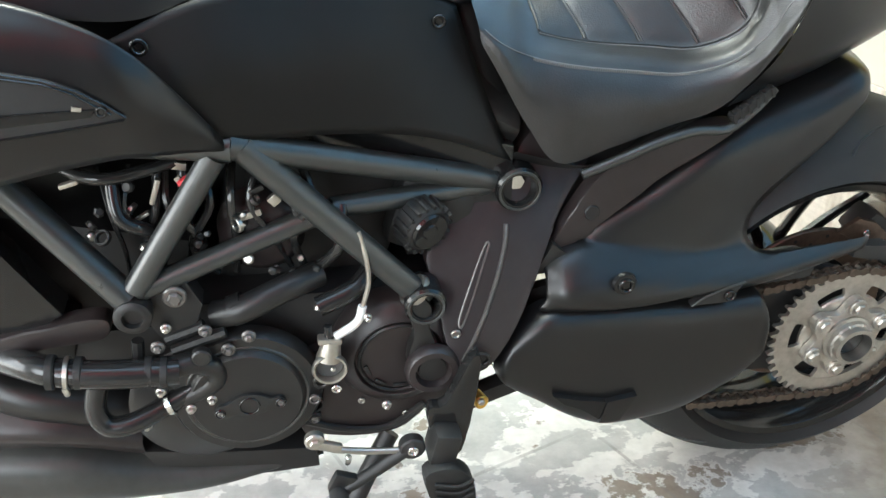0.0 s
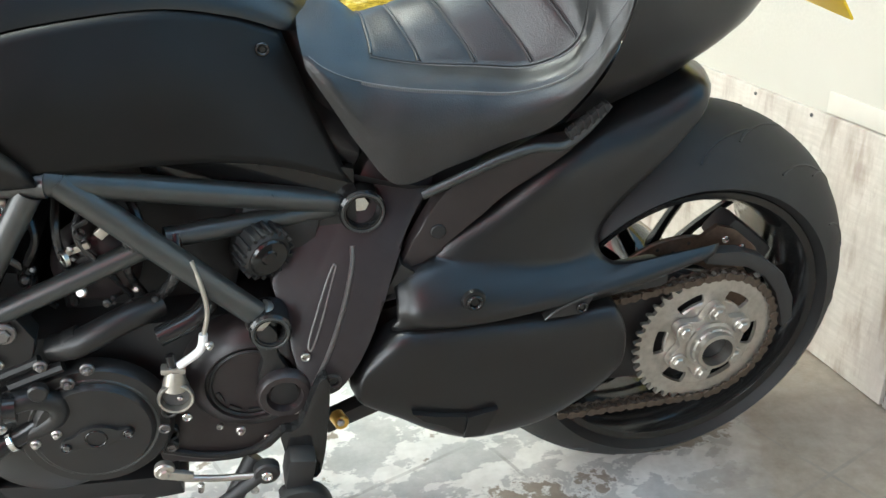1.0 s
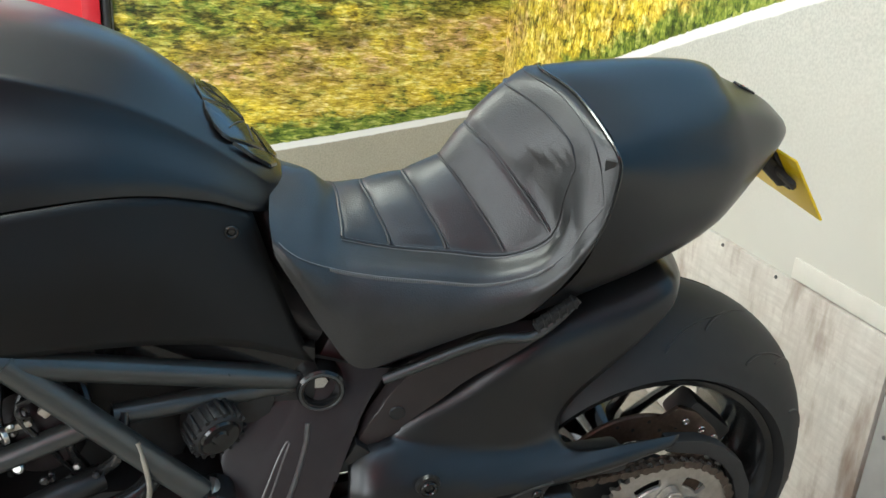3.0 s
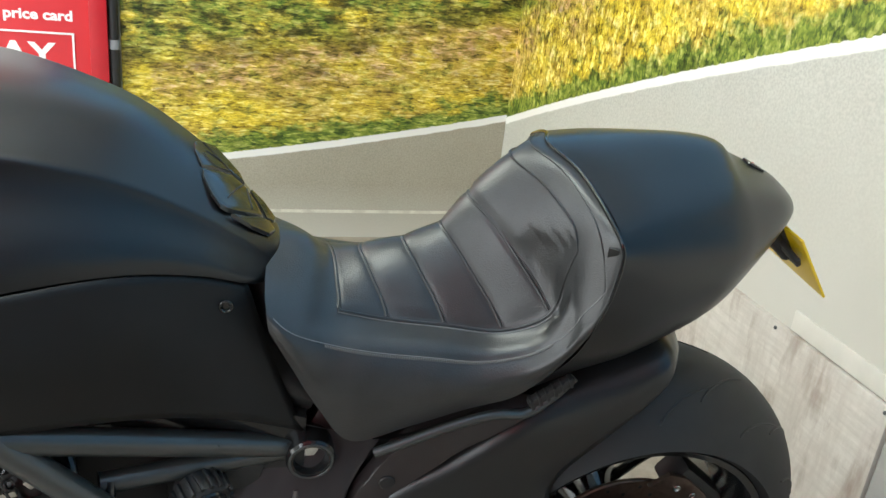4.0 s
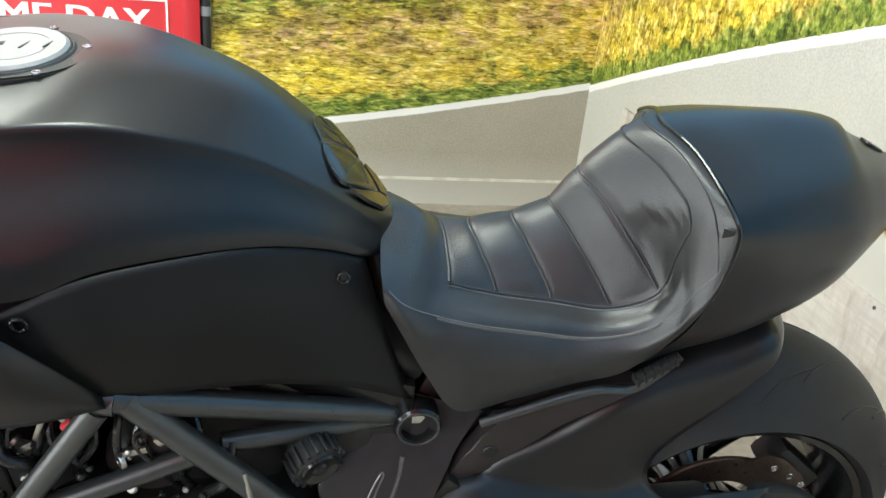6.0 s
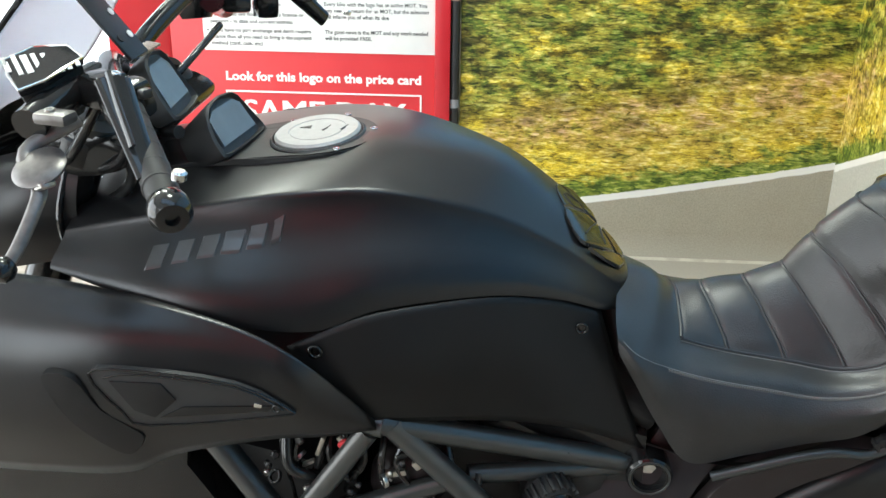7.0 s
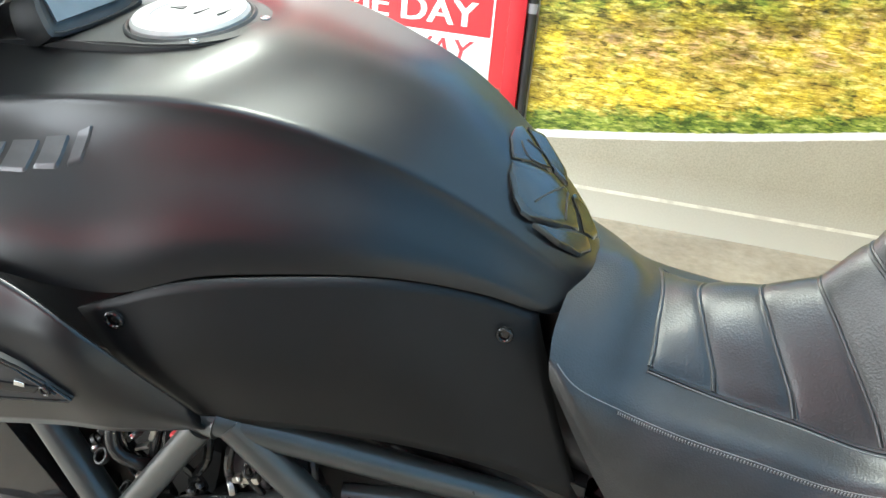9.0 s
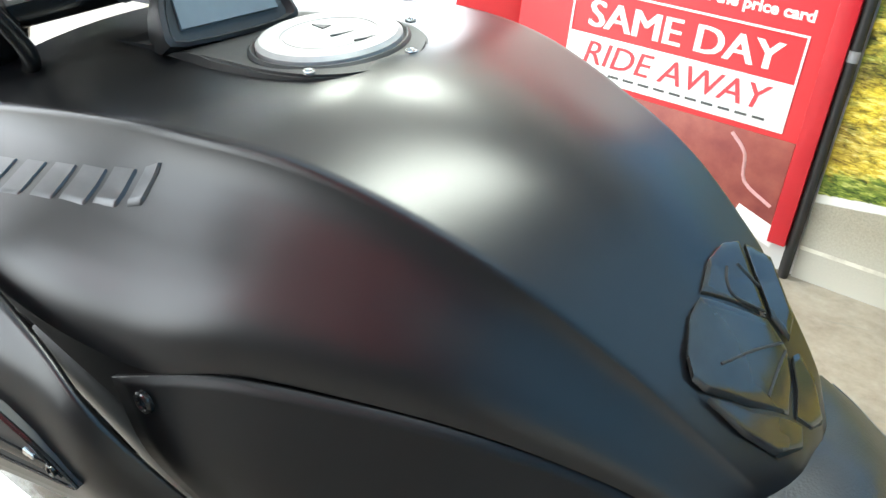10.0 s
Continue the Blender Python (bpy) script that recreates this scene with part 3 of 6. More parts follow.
def tank_patch(corners, lift, n=8, depth=0.004):
    """A raised pad on the tank between four (x, y) corners."""
    bm = bmesh.new()
    a, b, c, d = (Vector((*q, 0)) for q in corners)
    grid = []
    for i in range(n + 1):
        line = []
        for j in range(n + 1):
            u, v = i / n, j / n
            q = (1 - u) * ((1 - v) * a + v * d) + u * ((1 - v) * b + v * c)
            rim = min(u, v, 1 - u, 1 - v)
            line.append(bm.verts.new(on_tank(q.x, q.y, lift if rim > 0.05 else -0.002)))
        grid.append(line)
    for p, q in zip(grid, grid[1:]):
        for j in range(n):
            bm.faces.new((p[j], p[j + 1], q[j + 1], q[j]))
    return bm


tank = part("tank", tank_grid(), MATTE, bike, "matte black fuel tank with a sharp shoulder crease", 75)


def tank_polygon(outline, lift):
    """A raised pad on the tank inside an outline of (x, y), closed towards its middle by shrinking rings."""
    bm = bmesh.new()
    pts = []
    for k, (x, y) in enumerate(outline):
        x2, y2 = outline[(k + 1) % len(outline)]
        pts += [(x + (x2 - x) * j / 5, y + (y2 - y) * j / 5) for j in range(5)]
    mx, my = sum(p[0] for p in pts) / len(pts), sum(p[1] for p in pts) / len(pts)
    rings = []
    for k, up in ((1.0, -0.002), (0.985, 0.75 * lift), (0.94, lift), (0.75, lift), (0.5, lift), (0.25, lift)):
        rings.append([bm.verts.new(on_tank(mx + (x - mx) * k, my + (y - my) * k, up)) for x, y in pts])
    for a, b in zip(rings, rings[1:]):
        for j in range(len(pts)):
            bm.faces.new((a[j], a[(j + 1) % len(pts)], b[(j + 1) % len(pts)], b[j]))
    bm.faces.new(rings[-1])
    return bm


PADS = surface("clear_black_pad", (0.02, 0.02, 0.019), (0.03, 0.03, 0.028), 0.1, rough_var=0.03)
PAD = [[(-0.6175, -0.008), (-0.604, 0.012), (-0.586, 0.037), (-0.602, 0.049), (-0.621, 0.064), (-0.626, 0.045), (-0.625, 0.018)]]
PAD.append([(-0.615, -0.029), (-0.606, -0.047), (-0.598, -0.0535), (-0.590, -0.0505), (-0.569, -0.028), (-0.550, -0.003), (-0.557, 0.018), (-0.568, 0.034), (-0.584, 0.034), (-0.602, 0.009), (-0.6165, -0.011)])
PAD.append([(-0.587, -0.0535), (-0.565, -0.045), (-0.545, -0.030), (-0.536, -0.008), (-0.541, 0.002), (-0.549, -0.007), (-0.567, -0.033)])
PAD.append([(-0.546, 0.001), (-0.537, 0.010), (-0.534, 0.026), (-0.548, 0.042), (-0.562, 0.044), (-0.564, 0.035), (-0.553, 0.019)])
PAD.append([(-0.618, 0.068), (-0.602, 0.053), (-0.584, 0.041), (-0.570, 0.045), (-0.574, 0.062), (-0.603, 0.084)])
pads = [part("tank_pad", tank_polygon(p, 0.0026), PADS, tank, "glossy black rubber tank pad segment", 50) for p in PAD]
for k, pts in ((1, ((-0.590, -0.031), (-0.581, 0.0), (-0.572, 0.031))), (1, ((-0.568, 0.030), (-0.566, 0.010), (-0.563, -0.012))), (0, ((-0.616, 0.030), (-0.611, 0.020), (-0.603, 0.017), (-0.588, 0.035))), (0, ((-0.613, 0.042), (-0.603, 0.045), (-0.597, 0.048)))):
    part("pad_groove", tube([on_tank(x, y, 0.0026) for x, y in pts], 0.0011, 4, 6), BLACK, pads[k])
# raised badge bars on the tank's flank
for side in (1, -1):
    for k, (x0, x1) in enumerate(((-1.073, -1.053), (-1.046, -1.026), (-1.020, -0.999), (-0.996, -0.972), (-0.969, -0.949), (-0.943, -0.932))):
        low, top = (-0.213 + (x0 + 1.073) * 0.31), (-0.184 + (x0 + 1.073) * 0.23)
        part("badge_bar", tank_patch([(x0, side * low), (x1, side * (low + 0.005)), (x1 + 0.003, side * (top + 0.004)), (x0 + 0.003, side * top)], 0.0015, 12), DECAL, tank, "raised grey badge bar")

SIDE = [[(-0.920, -0.218, 0.811), (-0.885, -0.222, 0.765), (-0.835, -0.200, 0.702)]]
SIDE.append([(-0.84, -0.196, 0.840), (-0.80, -0.203, 0.77), (-0.78, -0.188, 0.698)])
SIDE.append([(-0.755, -0.165, 0.845), (-0.735, -0.178, 0.77), (-0.72, -0.170, 0.69)])
SIDE.append([(-0.69, -0.139, 0.841), (-0.67, -0.153, 0.765), (-0.65, -0.153, 0.678)])
SIDE.append([(-0.625, -0.106, 0.822), (-0.605, -0.120, 0.745), (-0.58, -0.135, 0.655)])
SIDE.append([(-0.570, -0.080, 0.796), (-0.540, -0.102, 0.71), (-0.503, -0.113, 0.615)])
for rows in both_sides(SIDE):
    thick(part("side_panel", skin(rows, 6, 8), SIDEBLACK, bike, "matte black panel under the tank", 75), 0.005, 0)


def socket_bolt(at, r, parent, axis=(0, -1, 0), mat=None, name="bolt"):
    bm = ring(at, r, r * 0.55, r * 0.5, axis, 18, r * 0.12)
    disc(at, r * 0.56, r * 0.2, axis, 6, bm=bm)
    return part(name, bm, mat or GLOSS, parent)


socket_bolt((-0.889, -0.2165, 0.806), 0.0085, bike)
socket_bolt((-0.592, -0.1055, 0.785), 0.008, bike)
# Sunk black tube standing in for the shade between panel and seat.
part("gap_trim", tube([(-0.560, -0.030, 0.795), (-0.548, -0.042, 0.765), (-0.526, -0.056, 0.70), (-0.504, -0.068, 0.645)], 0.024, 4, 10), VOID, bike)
part("airbox", skin([[(-1.12, -0.15, 0.72), (-1.12, -0.19, 0.80), (-1.12, 0, 0.88)], [(-0.85, -0.16, 0.70), (-0.85, -0.19, 0.77), (-0.85, 0, 0.90)], [(-0.62, -0.10, 0.66), (-0.6, -0.11, 0.72), (-0.6, 0, 0.80)], [(-0.5, -0.09, 0.62), (-0.49, -0.10, 0.66), (-0.49, 0, 0.70)]], 3, 4, both=True), BLACK, bike)
part("under_tank_tray", block((0.5, 0.2, 0.02), (-0.88, 0, 0.705), bevel=0.006), BLACK, bike)

# filler panel, cap and tank display
OUT = [(v.x, v.y) for v in spline([(x, y, 0) for x, y in [(-0.847, 0.0), (-0.850, -0.018), (-0.859, -0.036), (-0.873, -0.050), (-0.895, -0.061), (-0.93, -0.066), (-0.98, -0.062), (-1.03, -0.054), (-1.08, -0.050), (-1.14, -0.048)]], 3)]


def flat_plate(outline, z_of, depth, bm=None, bevel=0.002):
    bm = bm or bmesh.new()
    pts = outline + [(x, -y) for x, y in reversed(outline) if abs(y) > 1e-4]
    face = bm.faces.new([bm.verts.new((x, y, z_of(x, y))) for x, y in pts])
    made = bmesh.ops.extrude_face_region(bm, geom=[face])["geom"]
    for v in made:
        if isinstance(v, bmesh.types.BMVert):
            v.co.z += depth
    bmesh.ops.bevel(bm, geom=[e for f in made if isinstance(f, bmesh.types.BMFace) for e in f.edges], offset=bevel, segments=2, affect="EDGES")
    return bm


deck = lambda x, y: 0.949 + (0.10 if x > -0.96 else 0.16) * (x + 0.96) + 0.08 * max(0.0, y)
panel = part("filler_panel", flat_plate(OUT, deck, 0.0245), PANEL, bike, "satin black plastic panel round the filler cap", 30)
TILT_CAP = Vector((-0.09, -0.05, 1)).normalized()
cap = part("filler_cap", lathe([(0, 0), (0.054, 0), (0.054, 0.006), (0.051, 0.009), (0.036, 0.009), (0.0355, 0.0082), (0.034, 0.0082), (0.0335, 0.0088), (0, 0.0088)], (-0.924, 0.003, 0.9770), TILT_CAP, 48), SILVER, panel, "pale silver fuel filler cap")
part("cap_ring", ring((-0.924, 0.003, 0.9755), 0.060, 0.055, 0.006, TILT_CAP, 48), PANEL, panel)
arrow = bmesh.new()
base = [arrow.verts.new((-0.940 + u, 0.010 + v, 0.9848 + 0.09 * u + 0.05 * v)) for u, v in ((-0.009, 0.0), (0.006, -0.004), (0.006, 0.005))]
tip = [arrow.verts.new(v.co + Vector((0, 0, 0.0008))) for v in base]
arrow.faces.new(tip)
for a in range(3):
    arrow.faces.new((base[a], base[(a + 1) % 3], tip[(a + 1) % 3], tip[a]))
part("key_flap", arrow, PANEL, cap)
part("cap_slot", block((0.0018, 0.022, 0.0012), (-0.913, 0.006, 0.9871), pose(0, 0, 0, 0, 0, -18), 0), INK, cap)
part("cap_slot", block((0.0018, 0.022, 0.0012), (-0.890, 0.006, 0.9892), pose(0, 0, 0, 0, 0, -18), 0), INK, cap)
for a in (8, 68, 128, 300):
    x, y = -0.924 + 0.069 * math.cos(radians(a)), 0.003 + 0.066 * math.sin(radians(a))
    p = (x, y, deck(x, y) + 0.0245)
    socket_bolt(p, 0.0045, panel, (0, 0, 1), CHROME, "screw")


def display(at, tilt, turn, wide, high, deep, name, label):
    """A hooded instrument: rounded housing, bezel, glass and a brow over it."""
    m = Matrix.Translation(at) @ pose(0, 0, 0, 0, 0, turn) @ pose(0, 0, 0, 0, tilt, 0)
    bm = bmesh.new()
    outline = smooth_outline([(-0.5, -0.28), (-0.36, 0.36), (-0.1, 0.5), (0.1, 0.5), (0.36, 0.36), (0.5, -0.28), (0.4, -0.5), (-0.4, -0.5)], 3)
    loops = []
    for x, k in ((-deep, 0.8), (-0.004, 1.0), (0.004, 1.0), (0.006, 0.93), (0.0, 0.86)):
        loops.append([bm.verts.new(m @ Vector((x + (0.014 * max(0.0, v) if x > -0.01 else 0.0), u * wide * k, v * high * k))) for u, v in outline])
    n = len(outline)
    for a, b in zip(loops, loops[1:]):
        for k in range(n):
            bm.faces.new((a[k], a[(k + 1) % n], b[(k + 1) % n], b[k]))
    bm.faces.new(loops[0])
    bm.faces.new(loops[-1])
    body = part(name, bm, PANEL, bike, label, 35)
    glass = bmesh.new()
    inner = [(u * 0.74 * wide, v * 0.72 * high) for u, v in ((-0.5, -0.42), (-0.47, 0.3), (-0.3, 0.47), (0.3, 0.47), (0.47, 0.3), (0.5, -0.42))]
    glass.faces.new([glass.verts.new(m @ Vector((0.0035 + 0.014 * max(0.0, v / high), u, v))) for u, v in inner])
    made = bmesh.ops.extrude_face_region(glass, geom=list(glass.faces))["geom"]
    push = m.to_3x3() @ Vector((-0.003, 0, 0))
    for v in made:
        if isinstance(v, bmesh.types.BMVert):
            v.co += push
    part("screen", glass, SCREEN, body, "blank grey display glass", 30)
    return body


display((-1.034, -0.004, 0.992), -36, -8, 0.118, 0.066, 0.05, "tank_display", "hooded second display on the tank")

# air scoop
SCOOP = [[(-1.32, -0.240, 0.905), (-1.32, -0.280, 0.855), (-1.32, -0.300, 0.77), (-1.32, -0.285, 0.68)]]
SCOOP.append([(-1.20, -0.235, 0.900), (-1.20, -0.285, 0.853), (-1.19, -0.305, 0.77), (-1.19, -0.290, 0.683)])
SCOOP.append([(-1.10, -0.236, 0.886), (-1.10, -0.282, 0.850), (-1.10, -0.298, 0.77), (-1.09, -0.285, 0.685)])
SCOOP.append([(-1.03, -0.240, 0.872), (-1.03, -0.272, 0.840), (-1.03, -0.285, 0.77), (-1.035, -0.272, 0.705)])
SCOOP.append([(-0.95, -0.246, 0.848), (-0.95, -0.262, 0.820), (-0.945, -0.268, 0.77), (-0.935, -0.255, 0.718)])
SCOOP.append([(-0.89, -0.247, 0.810), (-0.89, -0.255, 0.790), (-0.885, -0.255, 0.757), (-0.88, -0.243, 0.716)])
SCOOP.append([(-0.830, -0.210, 0.716), (-0.828, -0.212, 0.711), (-0.827, -0.212, 0.706), (-0.827, -0.205, 0.700)])
SCOOP = [[(x, y, z - 0.004) for x, y, z in row] for row in SCOOP]
for rows in both_sides(SCOOP):
    s = -1 if rows is not SCOOP else 1
    scoop = thick(part("air_scoop", skin(rows, 6, 6), MATTE, bike, "matte black air scoop beside the tank", 60), 0.005, 0)
    lay = lambda x, z, s=s: s * (-0.2915 + 0.185 * (x + 1.08) + 0.06 * max(0.0, z - 0.79)) if s > 0 else 0.2915 - 0.185 * (x + 1.08)
    lens = smooth_outline([(-1.104, 0.822), (-1.06, 0.822), (-0.962, 0.800), (-0.908, 0.764), (-0.92, 0.757), (-1.052, 0.754), (-1.078, 0.775)], 3)
    flip = (lambda x, z: lay(x, z)) if s > 0 else (lambda x, z: lay(x, z))
    part("intake_grille", slab(lens, -0.009 * s, 0.006 * s, 0.0015, flip), PANEL, scoop, "dark plastic grille insert", 30)
    # Black slab laid on the scoop carries the intake mouth's shade.
    part("intake_recess", slab(smooth_outline([(-1.150, 0.822), (-1.148, 0.80), (-1.13, 0.760), (-1.10, 0.727), (-1.078, 0.715), (-1.062, 0.735), (-1.075, 0.752), (-1.100, 0.775), (-1.122, 0.815)], 3), -0.0066 * s, 0.006 * s, 0.0003, flip), VOID, scoop, "flat black patch for the shade in the intake mouth", 30)
    rim = [(x, lay(x, z) - 0.0092 * s, z) for x, z in lens]
    part("grille_rim", tube(rim + rim[:1], 0.0014, 1, 6), GLOSS, scoop)
    hole = [(-1.085, 0.812), (-1.035, 0.806), (-1.022, 0.785), (-1.045, 0.764), (-1.065, 0.775)]
    # This opening is a black patch too, its shade put into colour.
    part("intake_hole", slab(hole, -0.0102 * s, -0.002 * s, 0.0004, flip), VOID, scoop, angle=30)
    part("lens_strip", slab([(-1.04, 0.764), (-1.015, 0.776), (-0.925, 0.771), (-0.93, 0.764)], -0.0105 * s, -0.002 * s, 0.0005, flip), GLOSS, scoop, angle=30)
    part("lens_edge", tube([(x, lay(x, z) - 0.0095 * s, z) for x, z in ((-1.09, 0.816), (-1.06, 0.818), (-0.962, 0.797), (-0.914, 0.764))], 0.0012, 3, 6), GLOSS, scoop)
    if s > 0:
        socket_bolt((-0.921, lay(-0.921, 0.768) - 0.010, 0.768), 0.005, scoop)
        part("marker", slab([(-0.944, 0.772), (-0.936, 0.770), (-0.935, 0.774), (-0.943, 0.777)], -0.0115, -0.003, 0.0005, flip), CHROME, scoop, angle=30)
        part("side_badge", slab([(-1.262, 0.727), (-1.224, 0.723), (-1.224, 0.7265), (-1.262, 0.7305)], -0.006, 0.002, 0.0005, lambda x, z: -0.2985), DECAL, scoop, angle=30)

# seat: every row runs from the lower edge over the skirt, the stitched line and the seam to the middle; rows 2 to 6 are the folds
SEAT = [[(-0.548, -0.126, 0.764), (-0.550, -0.1235, 0.775), (-0.551, -0.118, 0.784), (-0.552, -0.098, 0.796), (-0.548, -0.05, 0.806), (-0.540, 0, 0.816)]]
SEAT.append([(-0.528, -0.132, 0.730), (-0.525, -0.136, 0.746), (-0.526, -0.128, 0.764), (-0.513, -0.092, 0.780), (-0.503, -0.045, 0.797), (-0.497, 0, 0.806)])
SEAT.append([(-0.492, -0.137, 0.668), (-0.488, -0.141, 0.704), (-0.487, -0.123, 0.745), (-0.469, -0.080, 0.760), (-0.467, -0.036, 0.778), (-0.466, 0, 0.784)])
SEAT.append([(-0.452, -0.143, 0.622), (-0.446, -0.147, 0.690), (-0.434, -0.125, 0.733), (-0.412, -0.080, 0.747), (-0.427, -0.036, 0.781), (-0.435, 0, 0.792)])
SEAT.append([(-0.386, -0.142, 0.638), (-0.380, -0.148, 0.690), (-0.370, -0.127, 0.725), (-0.345, -0.087, 0.742), (-0.371, -0.039, 0.789), (-0.384, 0, 0.806)])
SEAT.append([(-0.320, -0.142, 0.660), (-0.317, -0.149, 0.695), (-0.307, -0.131, 0.720), (-0.277, -0.099, 0.741), (-0.319, -0.044, 0.805), (-0.340, 0, 0.828)])
SEAT.append([(-0.266, -0.146, 0.678), (-0.263, -0.152, 0.711), (-0.252, -0.138, 0.734), (-0.227, -0.110, 0.770), (-0.283, -0.050, 0.846), (-0.311, 0, 0.868)])
SEAT.append([(-0.231, -0.151, 0.712), (-0.227, -0.158, 0.740), (-0.219, -0.147, 0.766), (-0.219, -0.114, 0.826), (-0.259, -0.054, 0.878), (-0.288, 0, 0.897)])
SEAT.append([(-0.214, -0.156, 0.739), (-0.210, -0.162, 0.769), (-0.205, -0.152, 0.799), (-0.211, -0.117, 0.868), (-0.237, -0.057, 0.906), (-0.267, 0, 0.920)])
SEAT.append([(-0.204, -0.160, 0.760), (-0.198, -0.166, 0.792), (-0.191, -0.159, 0.830), (-0.199, -0.126, 0.890), (-0.218, -0.060, 0.924), (-0.244, 0, 0.935)])
SEAT.append([(-0.196, -0.163, 0.780), (-0.187, -0.168, 0.822), (-0.181, -0.161, 0.878), (-0.184, -0.139, 0.896), (-0.201, -0.063, 0.926), (-0.222, 0, 0.9365)])
NU, NV = 12, 8
seat_lines = [spline(list(r) + [(x, -y, z) for x, y, z in reversed(r[:-1])], NV) for r in SEAT]
seat_cols = [spline([line[k] for line in seat_lines], NU) for k in range(len(seat_lines[0]))]
FOLDS = (2, 3, 4, 5, 6)


def seat_at(u, v, lift=0.0):
    """A point of the seat: u rows back from the nose, v from 0 (left edge) to 10 (right edge)."""
    a, b = min(u * NU, len(seat_cols[0]) - 1.001), min(v * NV, len(seat_cols) - 1.001)
    i, j = int(a), int(b)
    p, q = seat_cols[j][i].lerp(seat_cols[j][i + 1], a - i), seat_cols[j + 1][i].lerp(seat_cols[j + 1][i + 1], a - i)
    along, across = seat_cols[j][i + 1] - seat_cols[j][i], seat_cols[j + 1][i] - seat_cols[j][i]
    n = across.cross(along).normalized()
    return p.lerp(q, b - j) + (n if n.z > -0.2 else -n) * lift


def seat_puff(u, v):
    """How far the padding swells between its seams."""
    inside = min(1.0, max(0.0, (2 - abs(v - 5)) * 4))
    if inside <= 0 or u < 2 or u > 8:
        # rolled edge between the seam and the stitched line
        roll = abs(v - 5)
        return 0.004 * min(1.0, max(0.0, (u - 2) / 1.5)) * min(1.0, max(0.0, 7.5 - u)) * math.sin(math.pi * (roll - 2)) if 2 < roll < 3 and 2 < u < 9 else 0.0
    if u < 6:
        return 0.0038 * math.sin(math.pi * (u % 1)) ** 0.45 * inside
    return 0.0035 * min(1.0, (u - 6) * 3) * (1 - ((u - 6) / 2) ** 2) * inside


def seat_mesh():
    bm = bmesh.new()
    grid = [[bm.verts.new(seat_at(i / NU, j / NV, seat_puff(i / NU, j / NV))) for i in range(len(col))] for j, col in enumerate(seat_cols)]
    for a, b in zip(grid, grid[1:]):
        for i in range(len(a) - 1):
            bm.faces.new((a[i], a[i + 1], b[i + 1], b[i]))
    return bm


seat = part("seat", seat_mesh(), LEATHER, bike, "black stitched leather seat with a low backrest", 75)
THREAD = surface("grey_thread", (0.13, 0.13, 0.13), (0.2, 0.2, 0.2), 0.6)
for u in FOLDS:
    row = [3.05 + 3.9 * j / 14 for j in range(15)]
    part("seam_piping", tube([seat_at(u + (0.02 * math.sin(5 * v) if u == 6 else 0.0), v, 0.0004) for v in row], 0.0019, 3, 8), LEATHER, seat)
    # the fold's shaded welt beside the piping
    part("fold_welt", tube([seat_at(u + 0.055, v, 0.0002) for v in row], 0.0014, 3, 6), LEATHER, seat)
for s in (0, 1):
    flip = (lambda v: v) if s == 0 else (lambda v: 10 - v)
    run = [(2.0 + 0.25 * k, 3.0) for k in range(24)] + [(8.0, 3.0 + 0.25 * k) for k in range(1, 9)]
    edge = [seat_at(u, flip(v), 0.0006) for u, v in run]
    part("seam_piping", tube(edge, 0.0018, 2, 6), LEATHER, seat)
    part("stitching", tube([seat_at(u, flip(v - 0.07 if u < 7.9 else v), 0.0012) for u, v in run], 0.0006, 2, 5), THREAD, seat, "pale grey stitching")
    low = [seat_at(u, flip(2.0), 0.0006) for u in [0.3 + 0.25 * k for k in range(36)]]
    part("stitching", tube(low, 0.0006, 2, 5), THREAD, seat, "pale grey stitching")
    part("rear_seam", tube([seat_at(9.0, flip(2.0 + 0.25 * k), 0.0006) for k in range(13)], 0.0009, 2, 6), LEATHER, seat)
part("edge_piping", tube([seat_at(9.97, v, 0.0015) for v in (0.1 + 9.8 * k / 30 for k in range(31))], 0.0024, 2, 8), GLOSS, seat)
part("seat_tab", block((0.012, 0.002, 0.016), seat_at(9.5, 2.5, 0.001), pose(0, 0, 0, 20, 0, -35), 0.001), LEATHER, seat)
# stitches on the lower line, one by one
TICK = bmesh.new()
block((0.0009, 0.0012, 0.0055), bevel=0, bm=TICK)
tick_mesh = bpy.data.meshes.new("stitch")
TICK.to_mesh(tick_mesh)
TICK.free()
tick_mesh.materials.append(THREAD)
for k in range(110):
    u = 2.0 + 4.6 * k / 110
    st = new("stitch", tick_mesh)
    st.parent = seat
    st.matrix_local = Matrix.Translation(seat_at(u, 1.93, 0.0006)) @ pose(0, 0, 0, 18)

TAIL = [[(-0.240, -0.125, 0.672), (-0.205, -0.156, 0.745), (-0.186, -0.163, 0.82), (-0.180, -0.150, 0.889), (-0.199, -0.062, 0.927), (-0.222, 0, 0.937)]]
TAIL.append([(-0.16, -0.105, 0.688), (-0.135, -0.150, 0.745), (-0.12, -0.157, 0.83), (-0.125, -0.134, 0.900), (-0.137, -0.064, 0.934), (-0.155, 0, 0.944)])
TAIL.append([(-0.075, -0.085, 0.712), (-0.055, -0.128, 0.765), (-0.04, -0.136, 0.845), (-0.05, -0.110, 0.908), (-0.06, -0.055, 0.940), (-0.07, 0, 0.953)])
TAIL.append([(-0.030, -0.072, 0.737), (-0.015, -0.113, 0.777), (-0.003, -0.123, 0.85), (-0.012, -0.098, 0.909), (-0.012, -0.05, 0.938), (-0.006, 0, 0.951)])
